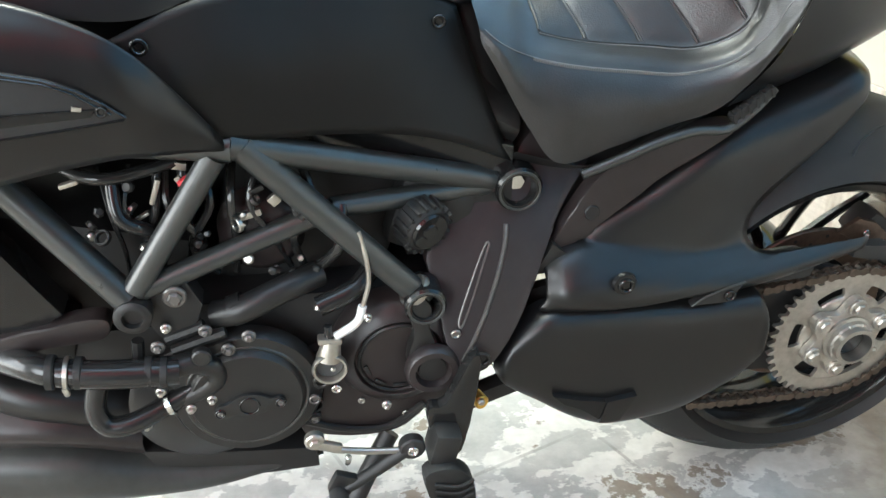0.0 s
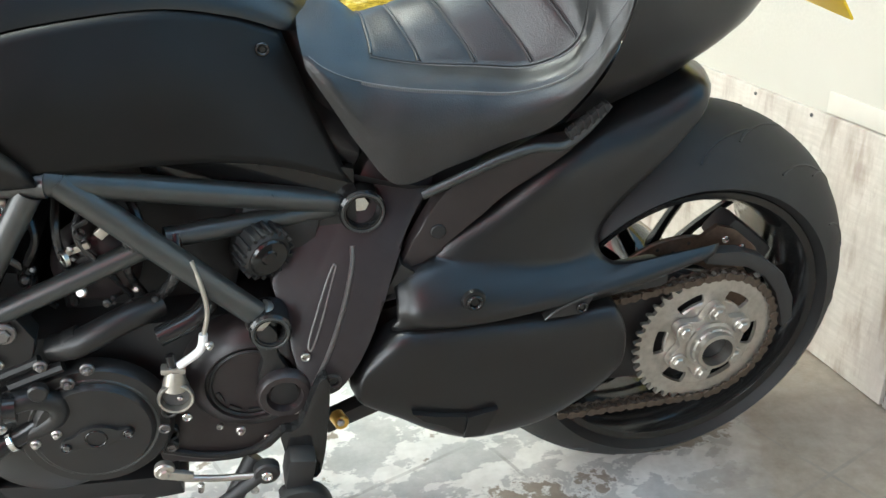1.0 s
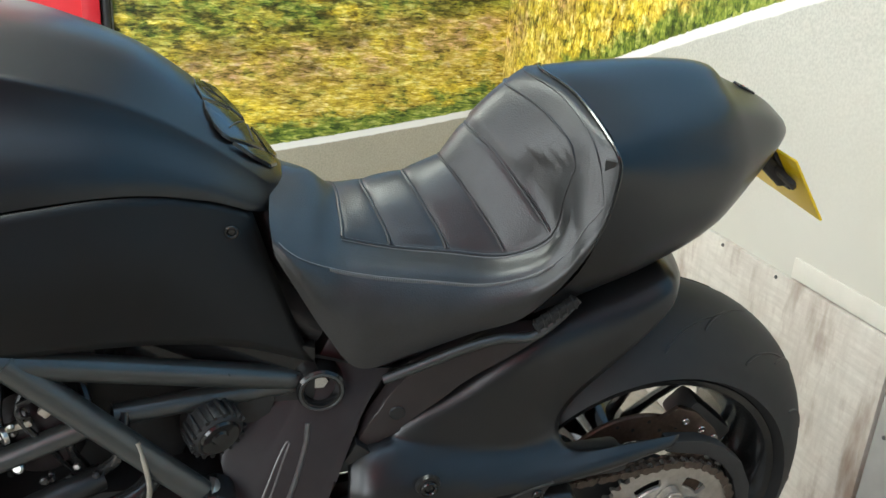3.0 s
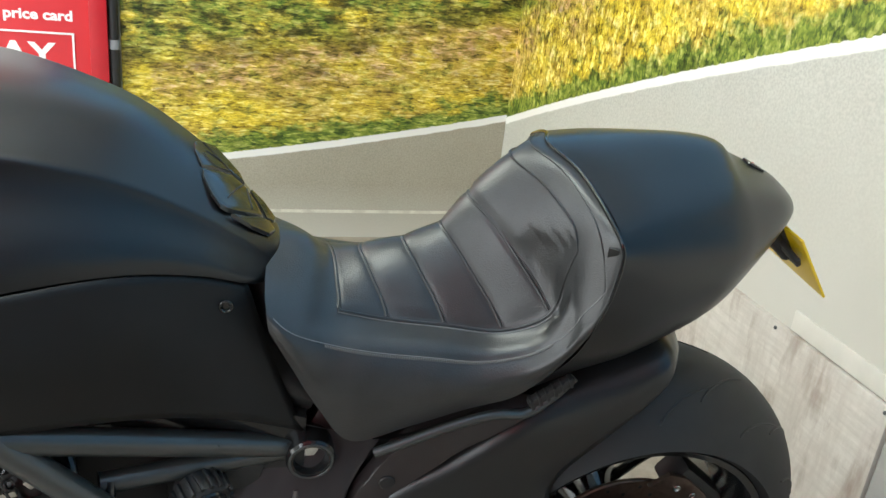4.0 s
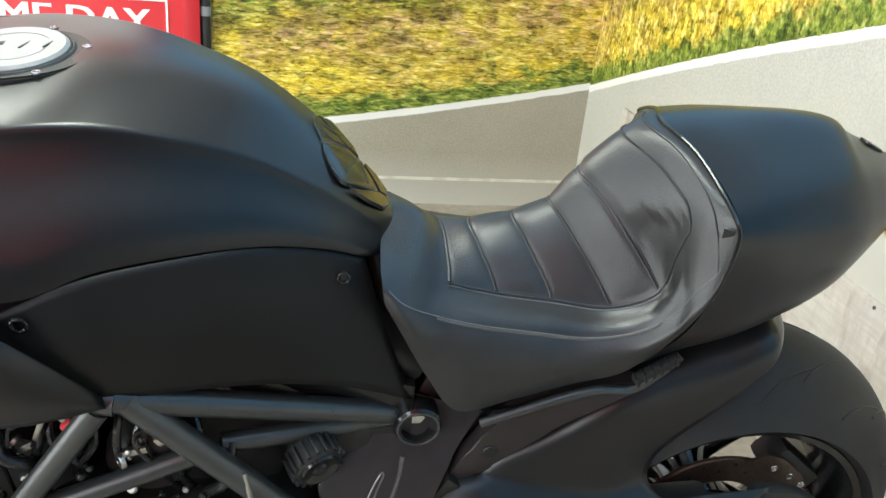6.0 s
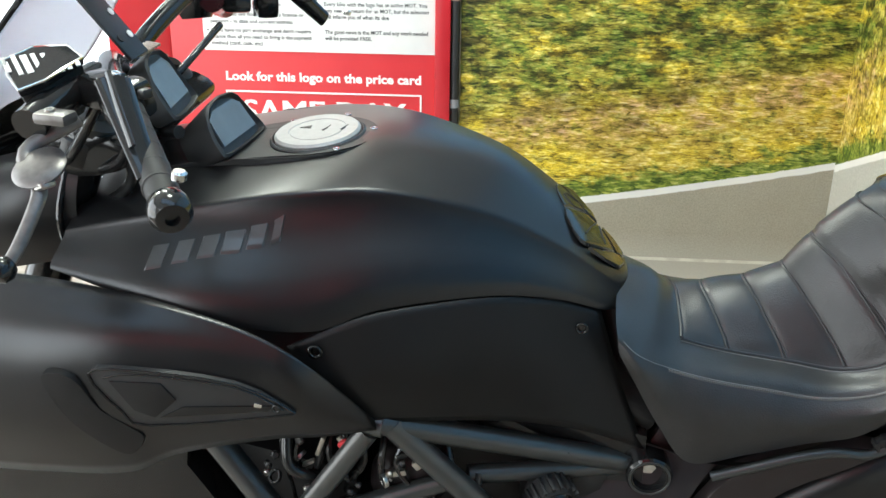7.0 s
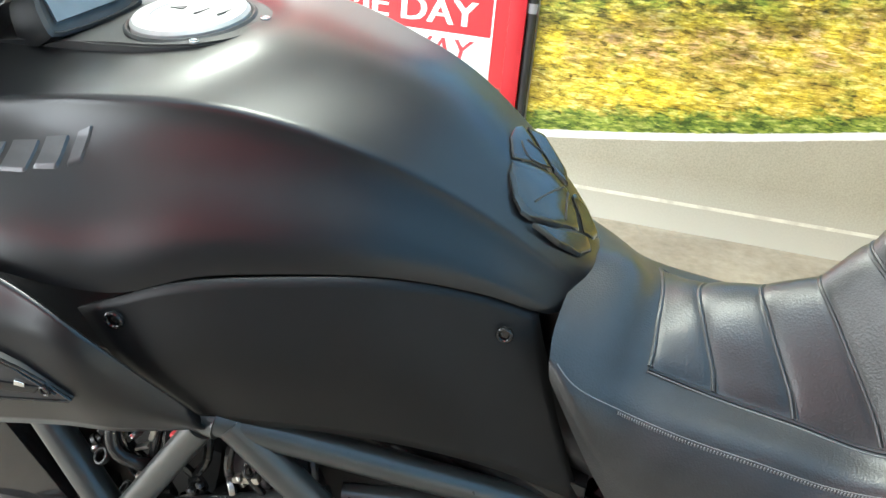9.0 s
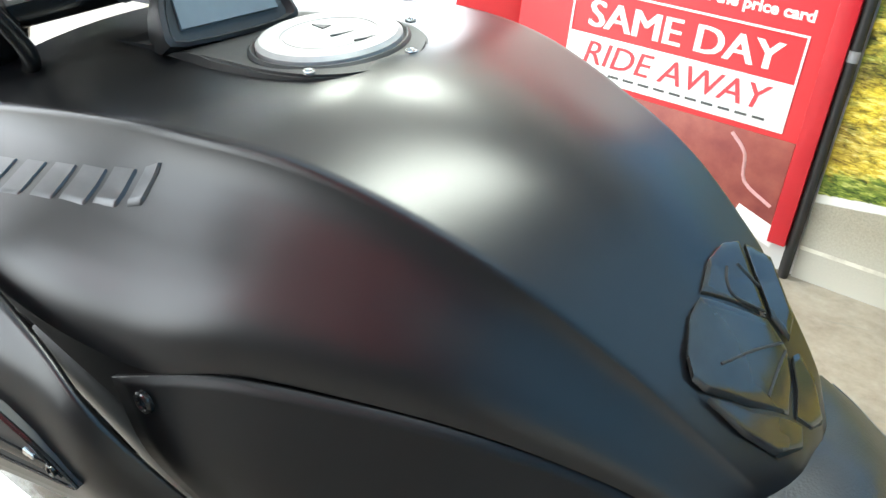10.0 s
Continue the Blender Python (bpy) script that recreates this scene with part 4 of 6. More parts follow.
TAIL.append([(0.004, -0.060, 0.765), (0.016, -0.095, 0.79), (0.028, -0.105, 0.855), (0.020, -0.085, 0.904), (0.018, -0.045, 0.926), (0.020, 0, 0.935)])
TAIL.append([(0.067, -0.040, 0.824), (0.077, -0.060, 0.838), (0.084, -0.066, 0.868), (0.080, -0.055, 0.893), (0.080, -0.03, 0.905), (0.082, 0, 0.911)])
TAIL.append([(0.105, -0.020, 0.849), (0.113, -0.030, 0.856), (0.117, -0.032, 0.872), (0.113, -0.027, 0.884), (0.112, -0.015, 0.889), (0.112, 0, 0.892)])
TAIL.append([(0.112, -0.006, 0.853), (0.120, -0.008, 0.858), (0.124, -0.008, 0.870), (0.121, -0.007, 0.879), (0.120, -0.004, 0.883), (0.120, 0, 0.885)])
tail = part("tail", skin(TAIL, 6, 6, both=True), MATTE, bike, "matte black seat cowl", 60)
part("seat_lock", block((0.028, 0.016, 0.004), (0.056, -0.006, 0.9215), pose(0, 0, 0, 0, 24, 0), 0.002), GLOSS, tail)
part("lock_mark", block((0.007, 0.006, 0.001), (0.058, -0.006, 0.9232), pose(0, 0, 0, 0, 24, 0), 0), CHROME, tail)
part("tail_light", skin([[(-0.03, -0.075, 0.731), (-0.03, 0, 0.722)], [(0.03, -0.055, 0.784), (0.03, 0, 0.776)], [(0.108, -0.015, 0.845), (0.108, 0, 0.840)]], 4, 4, both=True), surface("clear_lens", (0.5, 0.48, 0.46), (0.56, 0.54, 0.52), 0.2), tail, "pale clear tail light lens")
holder = part("plate_holder", tube([(0.085, 0, 0.835), (0.12, 0, 0.82), (0.16, 0, 0.79)], 0.012, 3, 10), PANEL, bike)
part("number_plate", block((0.004, 0.162, 0.112), (0.164, 0.028, 0.794), pose(0, 0, 0, 0, -38, 0), 0.003), YELLOW, holder, "blank yellow number plate")
part("plate_clamp", block((0.008, 0.03, 0.07), (0.150, 0.005, 0.806), pose(0, 0, 0, 0, -38, 0), 0.008), PANEL, holder)
part("plate_clamp", block((0.008, 0.06, 0.018), (0.140, -0.015, 0.806), pose(20, 0, 0, 20, -38, 0).to_3x3().to_4x4(), 0.006), PANEL, holder)

# rear wheel
AX, AZ = -0.015, 0.315
rim_profile = [(0.214, 0.105), (0.224, 0.108), (0.228, 0.100), (0.206, 0.085), (0.196, 0.03), (0.196, -0.03), (0.206, -0.085), (0.228, -0.100), (0.224, -0.108), (0.214, -0.105), (0.204, -0.09), (0.188, -0.03), (0.188, 0.03), (0.204, 0.09), (0.214, 0.105)]
wheel = part("rear_wheel", lathe(rim_profile, (AX, 0, AZ), n=72, close=False), GLOSS, bike, "black alloy rear wheel")
prof = [(0.224, 0.102)]
for k in range(-10, 11):
    s = k / 10
    prof.append((0.317 - 0.082 * abs(s) ** 2.2, -0.12 * s))
prof.append((0.224, -0.102))
tyre = part("tyre", lathe(prof, (AX, 0, AZ), n=96, close=False), RUBBER, wheel, "wide black rear tyre")
for k in range(12):
    for y0, y1, a0 in ((-0.02, -0.075, 0), (-0.055, -0.098, 14), (0.02, 0.075, 8), (0.055, 0.098, 20)):
        pts = []
        for j in range(7):
            f = j / 6
            y = y0 + (y1 - y0) * f
            r = 0.3166 - 0.082 * abs(y / 0.12) ** 2.2
            a = radians(30 * k + a0 + 26 * f - 8 * f * f)
            pts.append((AX + r * math.cos(a), y, AZ + r * math.sin(a)))
        part("tread_groove", tube(pts, 0.0018, 2, 5), BLACK, tyre)
part("hub", lathe([(0.03, 0.06), (0.055, 0.055), (0.05, 0.0), (0.06, -0.05), (0.06, -0.11), (0.03, -0.115)], (AX, 0, AZ)), GLOSS, wheel)
for k in range(10):
    a = radians(36 * k + (9 if k % 2 else -3))
    b = radians(36 * k + (2 if k % 2 else 5))
    p0 = Vector((AX + 0.045 * math.cos(b), 0.045, AZ + 0.045 * math.sin(b)))
    p1 = Vector((AX + 0.197 * math.cos(a), 0.02, AZ + 0.197 * math.sin(a)))
    part("spoke", tube([p0, p0.lerp(p1, 0.5) + Vector((0, 0.006, 0)), p1], 0.014, 3, 8, taper=0.01, flat=0.7), GLOSS, wheel)
brake = part("brake_disc", ring((AX, -0.062, AZ), 0.1325, 0.085, 0.006, n=64), DISC, wheel, "rusty brown drilled brake disc")
for k in range(30):
    a = math.tau * k / 30
    r = 0.121 if k % 2 else 0.108
    part("drilling", disc((AX + r * math.cos(a), -0.0685, AZ + r * math.sin(a)), 0.003, 0.0006, n=8), BLACK, brake)
caliper = part("rear_caliper", block((0.10, 0.05, 0.05), (0.085, -0.055, 0.425), pose(0, 0, 0, 0, 40, 0), 0.012), BLACK, bike)
part("caliper_bracket", slab([(0.0, 0.45), (0.03, 0.47), (0.06, 0.46), (0.1, 0.425), (0.115, 0.40), (0.09, 0.395), (0.05, 0.425)], -0.085, -0.078, 0.002), DISC, caliper, "brown caliper bracket", 30)
for x, z in ((0.045, 0.446), (0.075, 0.428), (0.1, 0.41)):
    socket_bolt((x, -0.086, z), 0.006, caliper, mat=CHROME)

# sprocket, carrier and chain
SX, SZ, SY = 0.0, 0.32, -0.15


def gear(teeth, r_tip, r_root, r_in, y, depth):
    bm = bmesh.new()
    outer, inner = [], []
    for k in range(teeth):
        for f, r in ((-0.3, r_root), (-0.1, r_tip), (0.1, r_tip), (0.3, r_root)):
            a = math.tau * (k + f) / teeth
            outer.append((SX + r * math.cos(a), SZ + r * math.sin(a)))
            inner.append((SX + r_in * math.cos(a), SZ + r_in * math.sin(a)))
    loops = [[bm.verts.new((x, yy, z)) for x, z in ring_] for ring_ in (outer, inner) for yy in (y, y + depth)]
    n = len(outer)
    for a, b in ((0, 1), (1, 3), (3, 2), (2, 0)):
        for j in range(n):
            bm.faces.new((loops[a][j], loops[a][(j + 1) % n], loops[b][(j + 1) % n], loops[b][j]))
    return bm


sprocket = part("sprocket", gear(43, 0.1135, 0.104, 0.083, SY, 0.007), SPROCK, bike, "grimy bare aluminium rear sprocket with worn teeth", 30)
bolt_angles = [math.pi - 0.575 - k * math.pi / 3 for k in range(6)]


def star(r_mid, swing, y0, y1, turn):
    out = []
    for k in range(96):
        a = math.tau * k / 96
        r = r_mid + swing * math.cos(6 * (a - turn))
        out.append((SX + r * math.cos(a), SZ + r * math.sin(a)))
    return slab(out, y0, y1, 0.002)


for k, a in enumerate(bolt_angles):
    b = a + math.pi / 6
    arm = [(SX + r * math.cos(a + w), SZ + r * math.sin(a + w)) for r, w in ((0.060, -0.30), (0.070, -0.25), (0.080, -0.26), (0.092, -0.36), (0.092, 0.36), (0.080, 0.26), (0.070, 0.25), (0.060, 0.30))]
    part("sprocket_arm", slab(arm, SY + 0.0005, SY + 0.0065, 0.001), SPROCK, sprocket, angle=30)
part("sprocket_web", ring((SX, SY + 0.0068, SZ), 0.066, 0.03, 0.0062, n=48), SPROCK, sprocket)
carrier = part("sprocket_carrier", star(0.058, 0.010, SY - 0.012, SY - 0.0005, bolt_angles[0]), SPROCK, sprocket, "cast six-lobed sprocket carrier", 35)
for a in bolt_angles:
    p = (SX + 0.053 * math.cos(a), SY - 0.012, SZ + 0.053 * math.sin(a))
    bm = disc(p, 0.0135, 0.004, n=24)
    disc((p[0], p[1] - 0.004, p[2]), 0.0088, 0.005, n=6, bm=bm)
    part("carrier_bolt", bm, SPROCK, carrier, angle=30)
part("axle_nut", lathe([(0.038, 0), (0.038, 0.004), (0.034, 0.006), (0.033, 0.012), (0.0305, 0.014), (0.0295, 0.023), (0.0240, 0.024), (0.0230, 0.002), (0, 0.002)], (SX, SY - 0.012, SZ), n=40), STEEL, sprocket, "large hollow steel axle nut")
# Dark disc gives the hollow nut its inner shade by colour.
part("axle_bore", disc((SX, SY - 0.016, SZ), 0.0228, 0.002, n=32), BLACK, sprocket)
for k in range(10):
    a = math.tau * k / 10
    part("nut_notch", block((0.006, 0.003, 0.004), (SX + 0.0305 * math.cos(a), SY - 0.0255, SZ + 0.0305 * math.sin(a)), pose(0, 0, 0, 0, -math.degrees(a), 0), 0.0006), SPROCK, sprocket)


def link_mesh(wide):
    bm = bmesh.new()
    w = 0.0085 if wide else 0.0065
    for y in (-w, w):
        disc((-0.0079, y + 0.0009, 0), 0.0068, 0.0018, n=10, bevel=0.0004, bm=bm)
        disc((0.0079, y + 0.0009, 0), 0.0068, 0.0018, n=10, bevel=0.0004, bm=bm)
        block((0.0158, 0.0017, 0.009), (0, y, 0), bevel=0, bm=bm)
    lathe([(0, -w), (0.0048, -w), (0.0048, w), (0, w)], (-0.0079, 0, 0), n=8, bm=bm)
    lathe([(0, -w), (0.0048, -w), (0.0048, w), (0, w)], (0.0079, 0, 0), n=8, bm=bm)
    mesh = bpy.data.meshes.new("chain_link")
    bm.to_mesh(mesh)
    bm.free()
    mesh.materials.append(CHAIN)
    mesh.shade_smooth()
    mesh.set_sharp_from_angle(angle=radians(35))
    return mesh


LINKS = (link_mesh(False), link_mesh(True))
# the run: lower straight to the sprocket, round its back, upper straight
PITCH, PR = 0.015875, 0.1087
path = []
low_a, up_a = radians(-96), radians(98)
start = Vector((SX + PR * math.cos(low_a), 0, SZ + PR * math.sin(low_a)))
way = Vector((-math.cos(radians(-6)), 0, -math.sin(radians(-6)) * -1))
for k in range(13, 0, -1):
    path.append((start + Vector((-PITCH * k, 0, PITCH * k * 0.03)), 0.0))
count = round((up_a - low_a) * PR / PITCH)
for k in range(count + 1):
    a = low_a + (up_a - low_a) * k / count
    path.append((Vector((SX + PR * math.cos(a), 0, SZ + PR * math.sin(a))), a + math.pi / 2))
end = path[-1][0]
for k in range(1, 13):
    path.append((end + Vector((-PITCH * k, 0, -PITCH * k * 0.12)), 0.0))
chain = part("drive_chain", tube([(q.x, SY + 0.0035, q.z) for q, a in path[::3]], 0.003, 2, 6), CHAIN, bike, "rusty roller drive chain")
for k, ((p, _), (q, _)) in enumerate(zip(path, path[1:])):
    ob = new("chain_link", LINKS[k % 2])
    ob.parent = chain
    d = q - p
    ob.matrix_local = Matrix.Translation(((p.x + q.x) / 2, SY + 0.0035, (p.z + q.z) / 2)) @ pose(0, 0, 0, 0, -math.degrees(math.atan2(d.z, d.x)), 0)

# swing arm and tyre hugger, one casting: rows fan out from the rim of the wheel opening to the outer edge
ARM = [[(-0.008, -0.060, 0.678), (-0.006, -0.045, 0.684), (-0.003, -0.030, 0.687), (0.0, -0.015, 0.688), (0.002, 0, 0.688)]]
ARM.append([(-0.033, -0.100, 0.680), (-0.029, -0.086, 0.691), (-0.026, -0.060, 0.696), (-0.023, -0.030, 0.697), (-0.021, 0, 0.697)])
ARM.append([(-0.047, -0.116, 0.662), (-0.049, -0.108, 0.686), (-0.053, -0.085, 0.700), (-0.055, -0.045, 0.705), (-0.055, 0, 0.706)])
ARM.append([(-0.078, -0.121, 0.626), (-0.090, -0.116, 0.661), (-0.103, -0.090, 0.680), (-0.110, -0.045, 0.687), (-0.110, 0, 0.688)])
ARM.append([(-0.120, -0.124, 0.585), (-0.143, -0.124, 0.626), (-0.172, -0.105, 0.650), (-0.185, -0.05, 0.656), (-0.185, 0, 0.657)])
ARM.append([(-0.160, -0.127, 0.546), (-0.198, -0.132, 0.585), (-0.248, -0.126, 0.612), (-0.264, -0.07, 0.612), (-0.270, 0, 0.61)])
ARM.append([(-0.179, -0.131, 0.520), (-0.228, -0.139, 0.544), (-0.316, -0.132, 0.562), (-0.335, -0.09, 0.556), (-0.345, 0, 0.54)])
ARM.append([(-0.184, -0.137, 0.501), (-0.250, -0.146, 0.508), (-0.382, -0.136, 0.519), (-0.405, -0.105, 0.51), (-0.42, 0, 0.47)])
ARM.append([(-0.180, -0.145, 0.488), (-0.262, -0.152, 0.486), (-0.350, -0.151, 0.494), (-0.425, -0.147, 0.501), (-0.456, -0.12, 0.49)])
ARM.append([(-0.168, -0.153, 0.480), (-0.252, -0.166, 0.473), (-0.340, -0.177, 0.471), (-0.430, -0.179, 0.470), (-0.461, -0.160, 0.470)])
ARM.append([(-0.152, -0.158, 0.478), (-0.232, -0.177, 0.464), (-0.320, -0.187, 0.454), (-0.420, -0.188, 0.448), (-0.463, -0.172, 0.450)])
ARM.append([(-0.130, -0.162, 0.480), (-0.195, -0.178, 0.464), (-0.265, -0.187, 0.451), (-0.360, -0.188, 0.437), (-0.461, -0.172, 0.432)])
ARM.append([(-0.090, -0.162, 0.484), (-0.135, -0.176, 0.471), (-0.185, -0.185, 0.457), (-0.270, -0.186, 0.444), (-0.340, -0.174, 0.432)])
ARM.append([(-0.050, -0.162, 0.487), (-0.080, -0.172, 0.478), (-0.105, -0.178, 0.468), (-0.150, -0.179, 0.453), (-0.195, -0.172, 0.437)])
ARM.append([(-0.015, -0.160, 0.489), (-0.020, -0.165, 0.486), (-0.025, -0.168, 0.482), (-0.030, -0.168, 0.478), (-0.036, -0.164, 0.472)])
arm = thick(part("swing_arm", skin(ARM, 6, 6), SATIN, bike, "satin black swing arm with a moulded tyre hugger", 60), 0.005, 0)
FAR = [[(x, -y, z) for x, y, z in row] for row in ARM[:8]]
part("hugger_far_side", skin(FAR, 5, 5), MATTE, arm, "", 60)


def band(stations, y_edge, y_mid, y_low=None):
    """A rounded shell along x. stations: (x, upper z, lower z)."""
    y_low = y_edge if y_low is None else y_low
    rows = []
    for x, top, low in stations:
        h = top - low
        k = min(1.0, h / 0.03)
        rows.append([(x, y_edge, top), (x, y_edge + (y_mid - y_edge) * 0.8 * k, top - 0.08 * h), (x, y_edge + (y_mid - y_edge) * k, top - 0.45 * h), (x, y_edge + (y_mid - y_edge) * 0.85 * k, low + 0.12 * h), (x, y_low, low)])
    return skin(rows, 6, 5)


part("arm_core", block((0.34, 0.05, 0.03), (-0.25, -0.135, 0.435), pose(0, 0, 0, 0, -3, 0), 0.012), BLACK, arm)
socket_bolt((-0.368, -0.1905, 0.472), 0.011, arm)
part("arm_boss", lathe([(0.0, 0), (0.016, 0), (0.0145, 0.005), (0.010, 0.006), (0.009, 0.002), (0, 0.002)], (-0.368, -0.185, 0.472)), MATTE, arm)
# Opening in the arm, shown by a black slab for its shade.
window = part("arm_window", slab([(-0.272, 0.428), (-0.255, 0.441), (-0.225, 0.452), (-0.203, 0.458), (-0.212, 0.441), (-0.222, 0.428)], -0.1900, -0.178, 0.0015), BLACK, arm, angle=30)
part("window_lip", tube([(-0.272, -0.1905, 0.428), (-0.255, -0.1905, 0.441), (-0.225, -0.1905, 0.452), (-0.203, -0.1905, 0.458)], 0.0014, 3, 6), FRAME, window)
socket_bolt((-0.222, -0.1905, 0.440), 0.008, arm)
part("chain_guard", slab([(-0.02, 0.468), (0.03, 0.464), (0.07, 0.448), (0.11, 0.414), (0.135, 0.37), (0.142, 0.332), (0.128, 0.318), (0.118, 0.345), (0.102, 0.385), (0.078, 0.415), (0.045, 0.436), (-0.02, 0.450)], -0.150, -0.130, 0.003), PANEL, bike, "", 35)
cover = part("chain_cover", band([(-0.528, 0.370, 0.352), (-0.520, 0.382, 0.337), (-0.503, 0.406, 0.315), (-0.465, 0.434, 0.284), (-0.43, 0.4355, 0.256), (-0.40, 0.435, 0.237), (-0.37, 0.434, 0.2235), (-0.343, 0.433, 0.221), (-0.30, 0.430, 0.225), (-0.259, 0.428, 0.234), (-0.22, 0.429, 0.255), (-0.185, 0.431, 0.28), (-0.167, 0.429, 0.302), (-0.1555, 0.405, 0.325), (-0.147, 0.372, 0.355)], -0.150, -0.198), SATIN, bike, "satin black lower chain cover", 60)
part("cover_back", slab([(-0.50, 0.40), (-0.2, 0.40), (-0.18, 0.30), (-0.36, 0.24), (-0.48, 0.32)], -0.15, -0.135, 0.004), BLACK, cover)
# No hole is cut: a proud black slab holds the vent's shade.
part("cover_vent", slab([(-0.452, 0.3175), (-0.415, 0.306), (-0.382, 0.299), (-0.378, 0.297), (-0.384, 0.268), (-0.41, 0.289), (-0.436, 0.302)], -0.2068, -0.185, 0.0004), VOID, cover, "", 30)
part("vent_flap", slab([(-0.377, 0.297), (-0.335, 0.303), (-0.355, 0.262), (-0.383, 0.262)], -0.2075, -0.19, 0.001), MATTE, cover, "", 30)
part("lower_arm", slab([(-0.56, 0.285), (-0.48, 0.315), (-0.48, 0.29), (-0.56, 0.262)], -0.155, -0.13, 0.003), BLACK, bike)
part("shock_pad", slab([(-0.475, 0.472), (-0.452, 0.515), (-0.432, 0.498), (-0.436, 0.475)], -0.15, -0.12, 0.002), CASE, bike)
part("pad_strut", slab([(-0.437, 0.500), (-0.39, 0.512), (-0.40, 0.530), (-0.44, 0.515)], -0.135, -0.115, 0.002), BLACK, bike)

# sub-frame behind the footrest plate and under the seat
part("subframe_rail", slab(smooth_outline([(-0.452, 0.500), (-0.425, 0.555), (-0.393, 0.602), (-0.353, 0.622), (-0.302, 0.645), (-0.240, 0.657), (-0.232, 0.641), (-0.309, 0.593), (-0.350, 0.562), (-0.388, 0.532), (-0.420, 0.504), (-0.440, 0.484)], 3), -0.138, -0.115, 0.004), PLATE, bike, "brown-black sub-frame rail", 35)
# Black disc painted for the shade in the rail's hole.
part("rail_hole", disc((-0.402, -0.1375, 0.549), 0.010, 0.003, n=24), BLACK, bike)
# Black slab added to block the bright floor beside the plate.
part("frame_plug", slab([(-0.50, 0.60), (-0.44, 0.62), (-0.32, 0.64), (-0.37, 0.57), (-0.42, 0.47), (-0.47, 0.41), (-0.52, 0.42)], -0.09, -0.05, 0.003), BLACK, bike, angle=35)
part("side_rail", tube([(-0.425, -0.150, 0.608), (-0.38, -0.150, 0.625), (-0.33, -0.148, 0.643), (-0.285, -0.146, 0.653), (-0.245, -0.145, 0.652), (-0.215, -0.142, 0.672), (-0.19, -0.138, 0.698)], 0.006, 4, 10), FRAME, bike)
grab = part("grab_pad", block((0.062, 0.012, 0.012), (-0.218, -0.142, 0.682), pose(0, 0, 0, 0, -36, 0), 0.004), RUBBER, bike)
for k in range(6):
    part("pad_rib", block((0.004, 0.014, 0.013), (-0.240 + 0.0085 * k, -0.143, 0.666 + 0.0062 * k), pose(0, 0, 0, 0, -20, 0), 0.001), RUBBER, grab)
part("under_seat", skin([[(-0.50, -0.12, 0.63), (-0.50, -0.08, 0.60), (-0.5, 0, 0.60)], [(-0.40, -0.13, 0.61), (-0.40, -0.08, 0.585), (-0.4, 0, 0.585)], [(-0.28, -0.13, 0.66), (-0.28, -0.08, 0.64), (-0.28, 0, 0.64)], [(-0.14, -0.10, 0.70), (-0.14, -0.06, 0.69), (-0.14, 0, 0.69)]], 4, 4, both=True), BLACK, bike)

# trellis frame
NODE_A, NODE_B, NODE_C = (-0.825, -0.193, 0.695), (-0.494, -0.108, 0.583), (-0.620, -0.176, 0.474)
TRELLIS = [(NODE_A, (-0.505, -0.103, 0.584), 0.015), ((-0.812, -0.190, 0.692), NODE_C, 0.0155), ((-0.838, -0.196, 0.685), (-0.936, -0.203, 0.540), 0.0135)]
TRELLIS += [((-0.936, -0.200, 0.535), (-0.733, -0.165, 0.594), 0.0125), ((-0.722, -0.158, 0.595), (-0.515, -0.106, 0.583), 0.0125), ((-1.10, -0.150, 0.715), (-0.945, -0.203, 0.528), 0.0165), ((-0.82, -0.195, 0.692), (-1.12, -0.165, 0.715), 0.0145)]
for a, b, r in TRELLIS:
    for s in (1, -1):
        part("frame_tube", tube([(a[0], s * a[1], a[2]), (b[0], s * b[1], b[2])], r, 1, 18), FRAME, bike, "satin dark grey frame tube")
for x, y, z, r in ((*NODE_B, 0.029), (*NODE_C, 0.025)):
    lug = part("frame_lug", lathe([(r, -0.03), (r, 0.008), (r - 0.003, 0.011), (r - 0.008, 0.011), (r - 0.010, 0.006), (r - 0.010, -0.012), (0, -0.012)], (x, y - 0.012, z), n=36), GLOSS, bike, "black ringed frame lug")
    part("lug_rim", ring((x, y - 0.0235, z), r - 0.0025, r - 0.0055, 0.0012, n=36), FRAME, lug)
    part("lug_bolt", disc((x, y - 0.002, z + 0.004), 0.012, 0.006, n=6), CHROME if r > 0.028 else BLACK, lug)
part("weld_collar", lathe([(0.02, -0.005), (0.022, 0), (0.02, 0.006)], (-0.630, -0.177, 0.486), (0.66, 0.05, -0.75), 20), ALLOY, bike)
part("frame_lug", lathe([(0.020, -0.02), (0.020, 0.016), (0.016, 0.019), (0.011, 0.019), (0.010, 0.012), (0, 0.012)], (-0.941, -0.205, 0.515), n=24), BLACK, bike)
socket_bolt((-0.934, -0.21, 0.542), 0.006, bike, mat=CHROME)

# footrest plate
WORN = surface("worn_edge_metal", (0.12, 0.11, 0.105), (0.2, 0.19, 0.18), 0.35, metal=0.6, grain=120)
PL = [(-0.505, 0.600), (-0.545, 0.592), (-0.60, 0.530), (-0.612, 0.505), (-0.60, 0.47), (-0.598, 0.43), (-0.585, 0.392), (-0.555, 0.378), (-0.525, 0.398), (-0.494, 0.440), (-0.470, 0.490), (-0.450, 0.530), (-0.430, 0.562), (-0.400, 0.600), (-0.40, 0.620), (-0.43, 0.632), (-0.47, 0.640)]
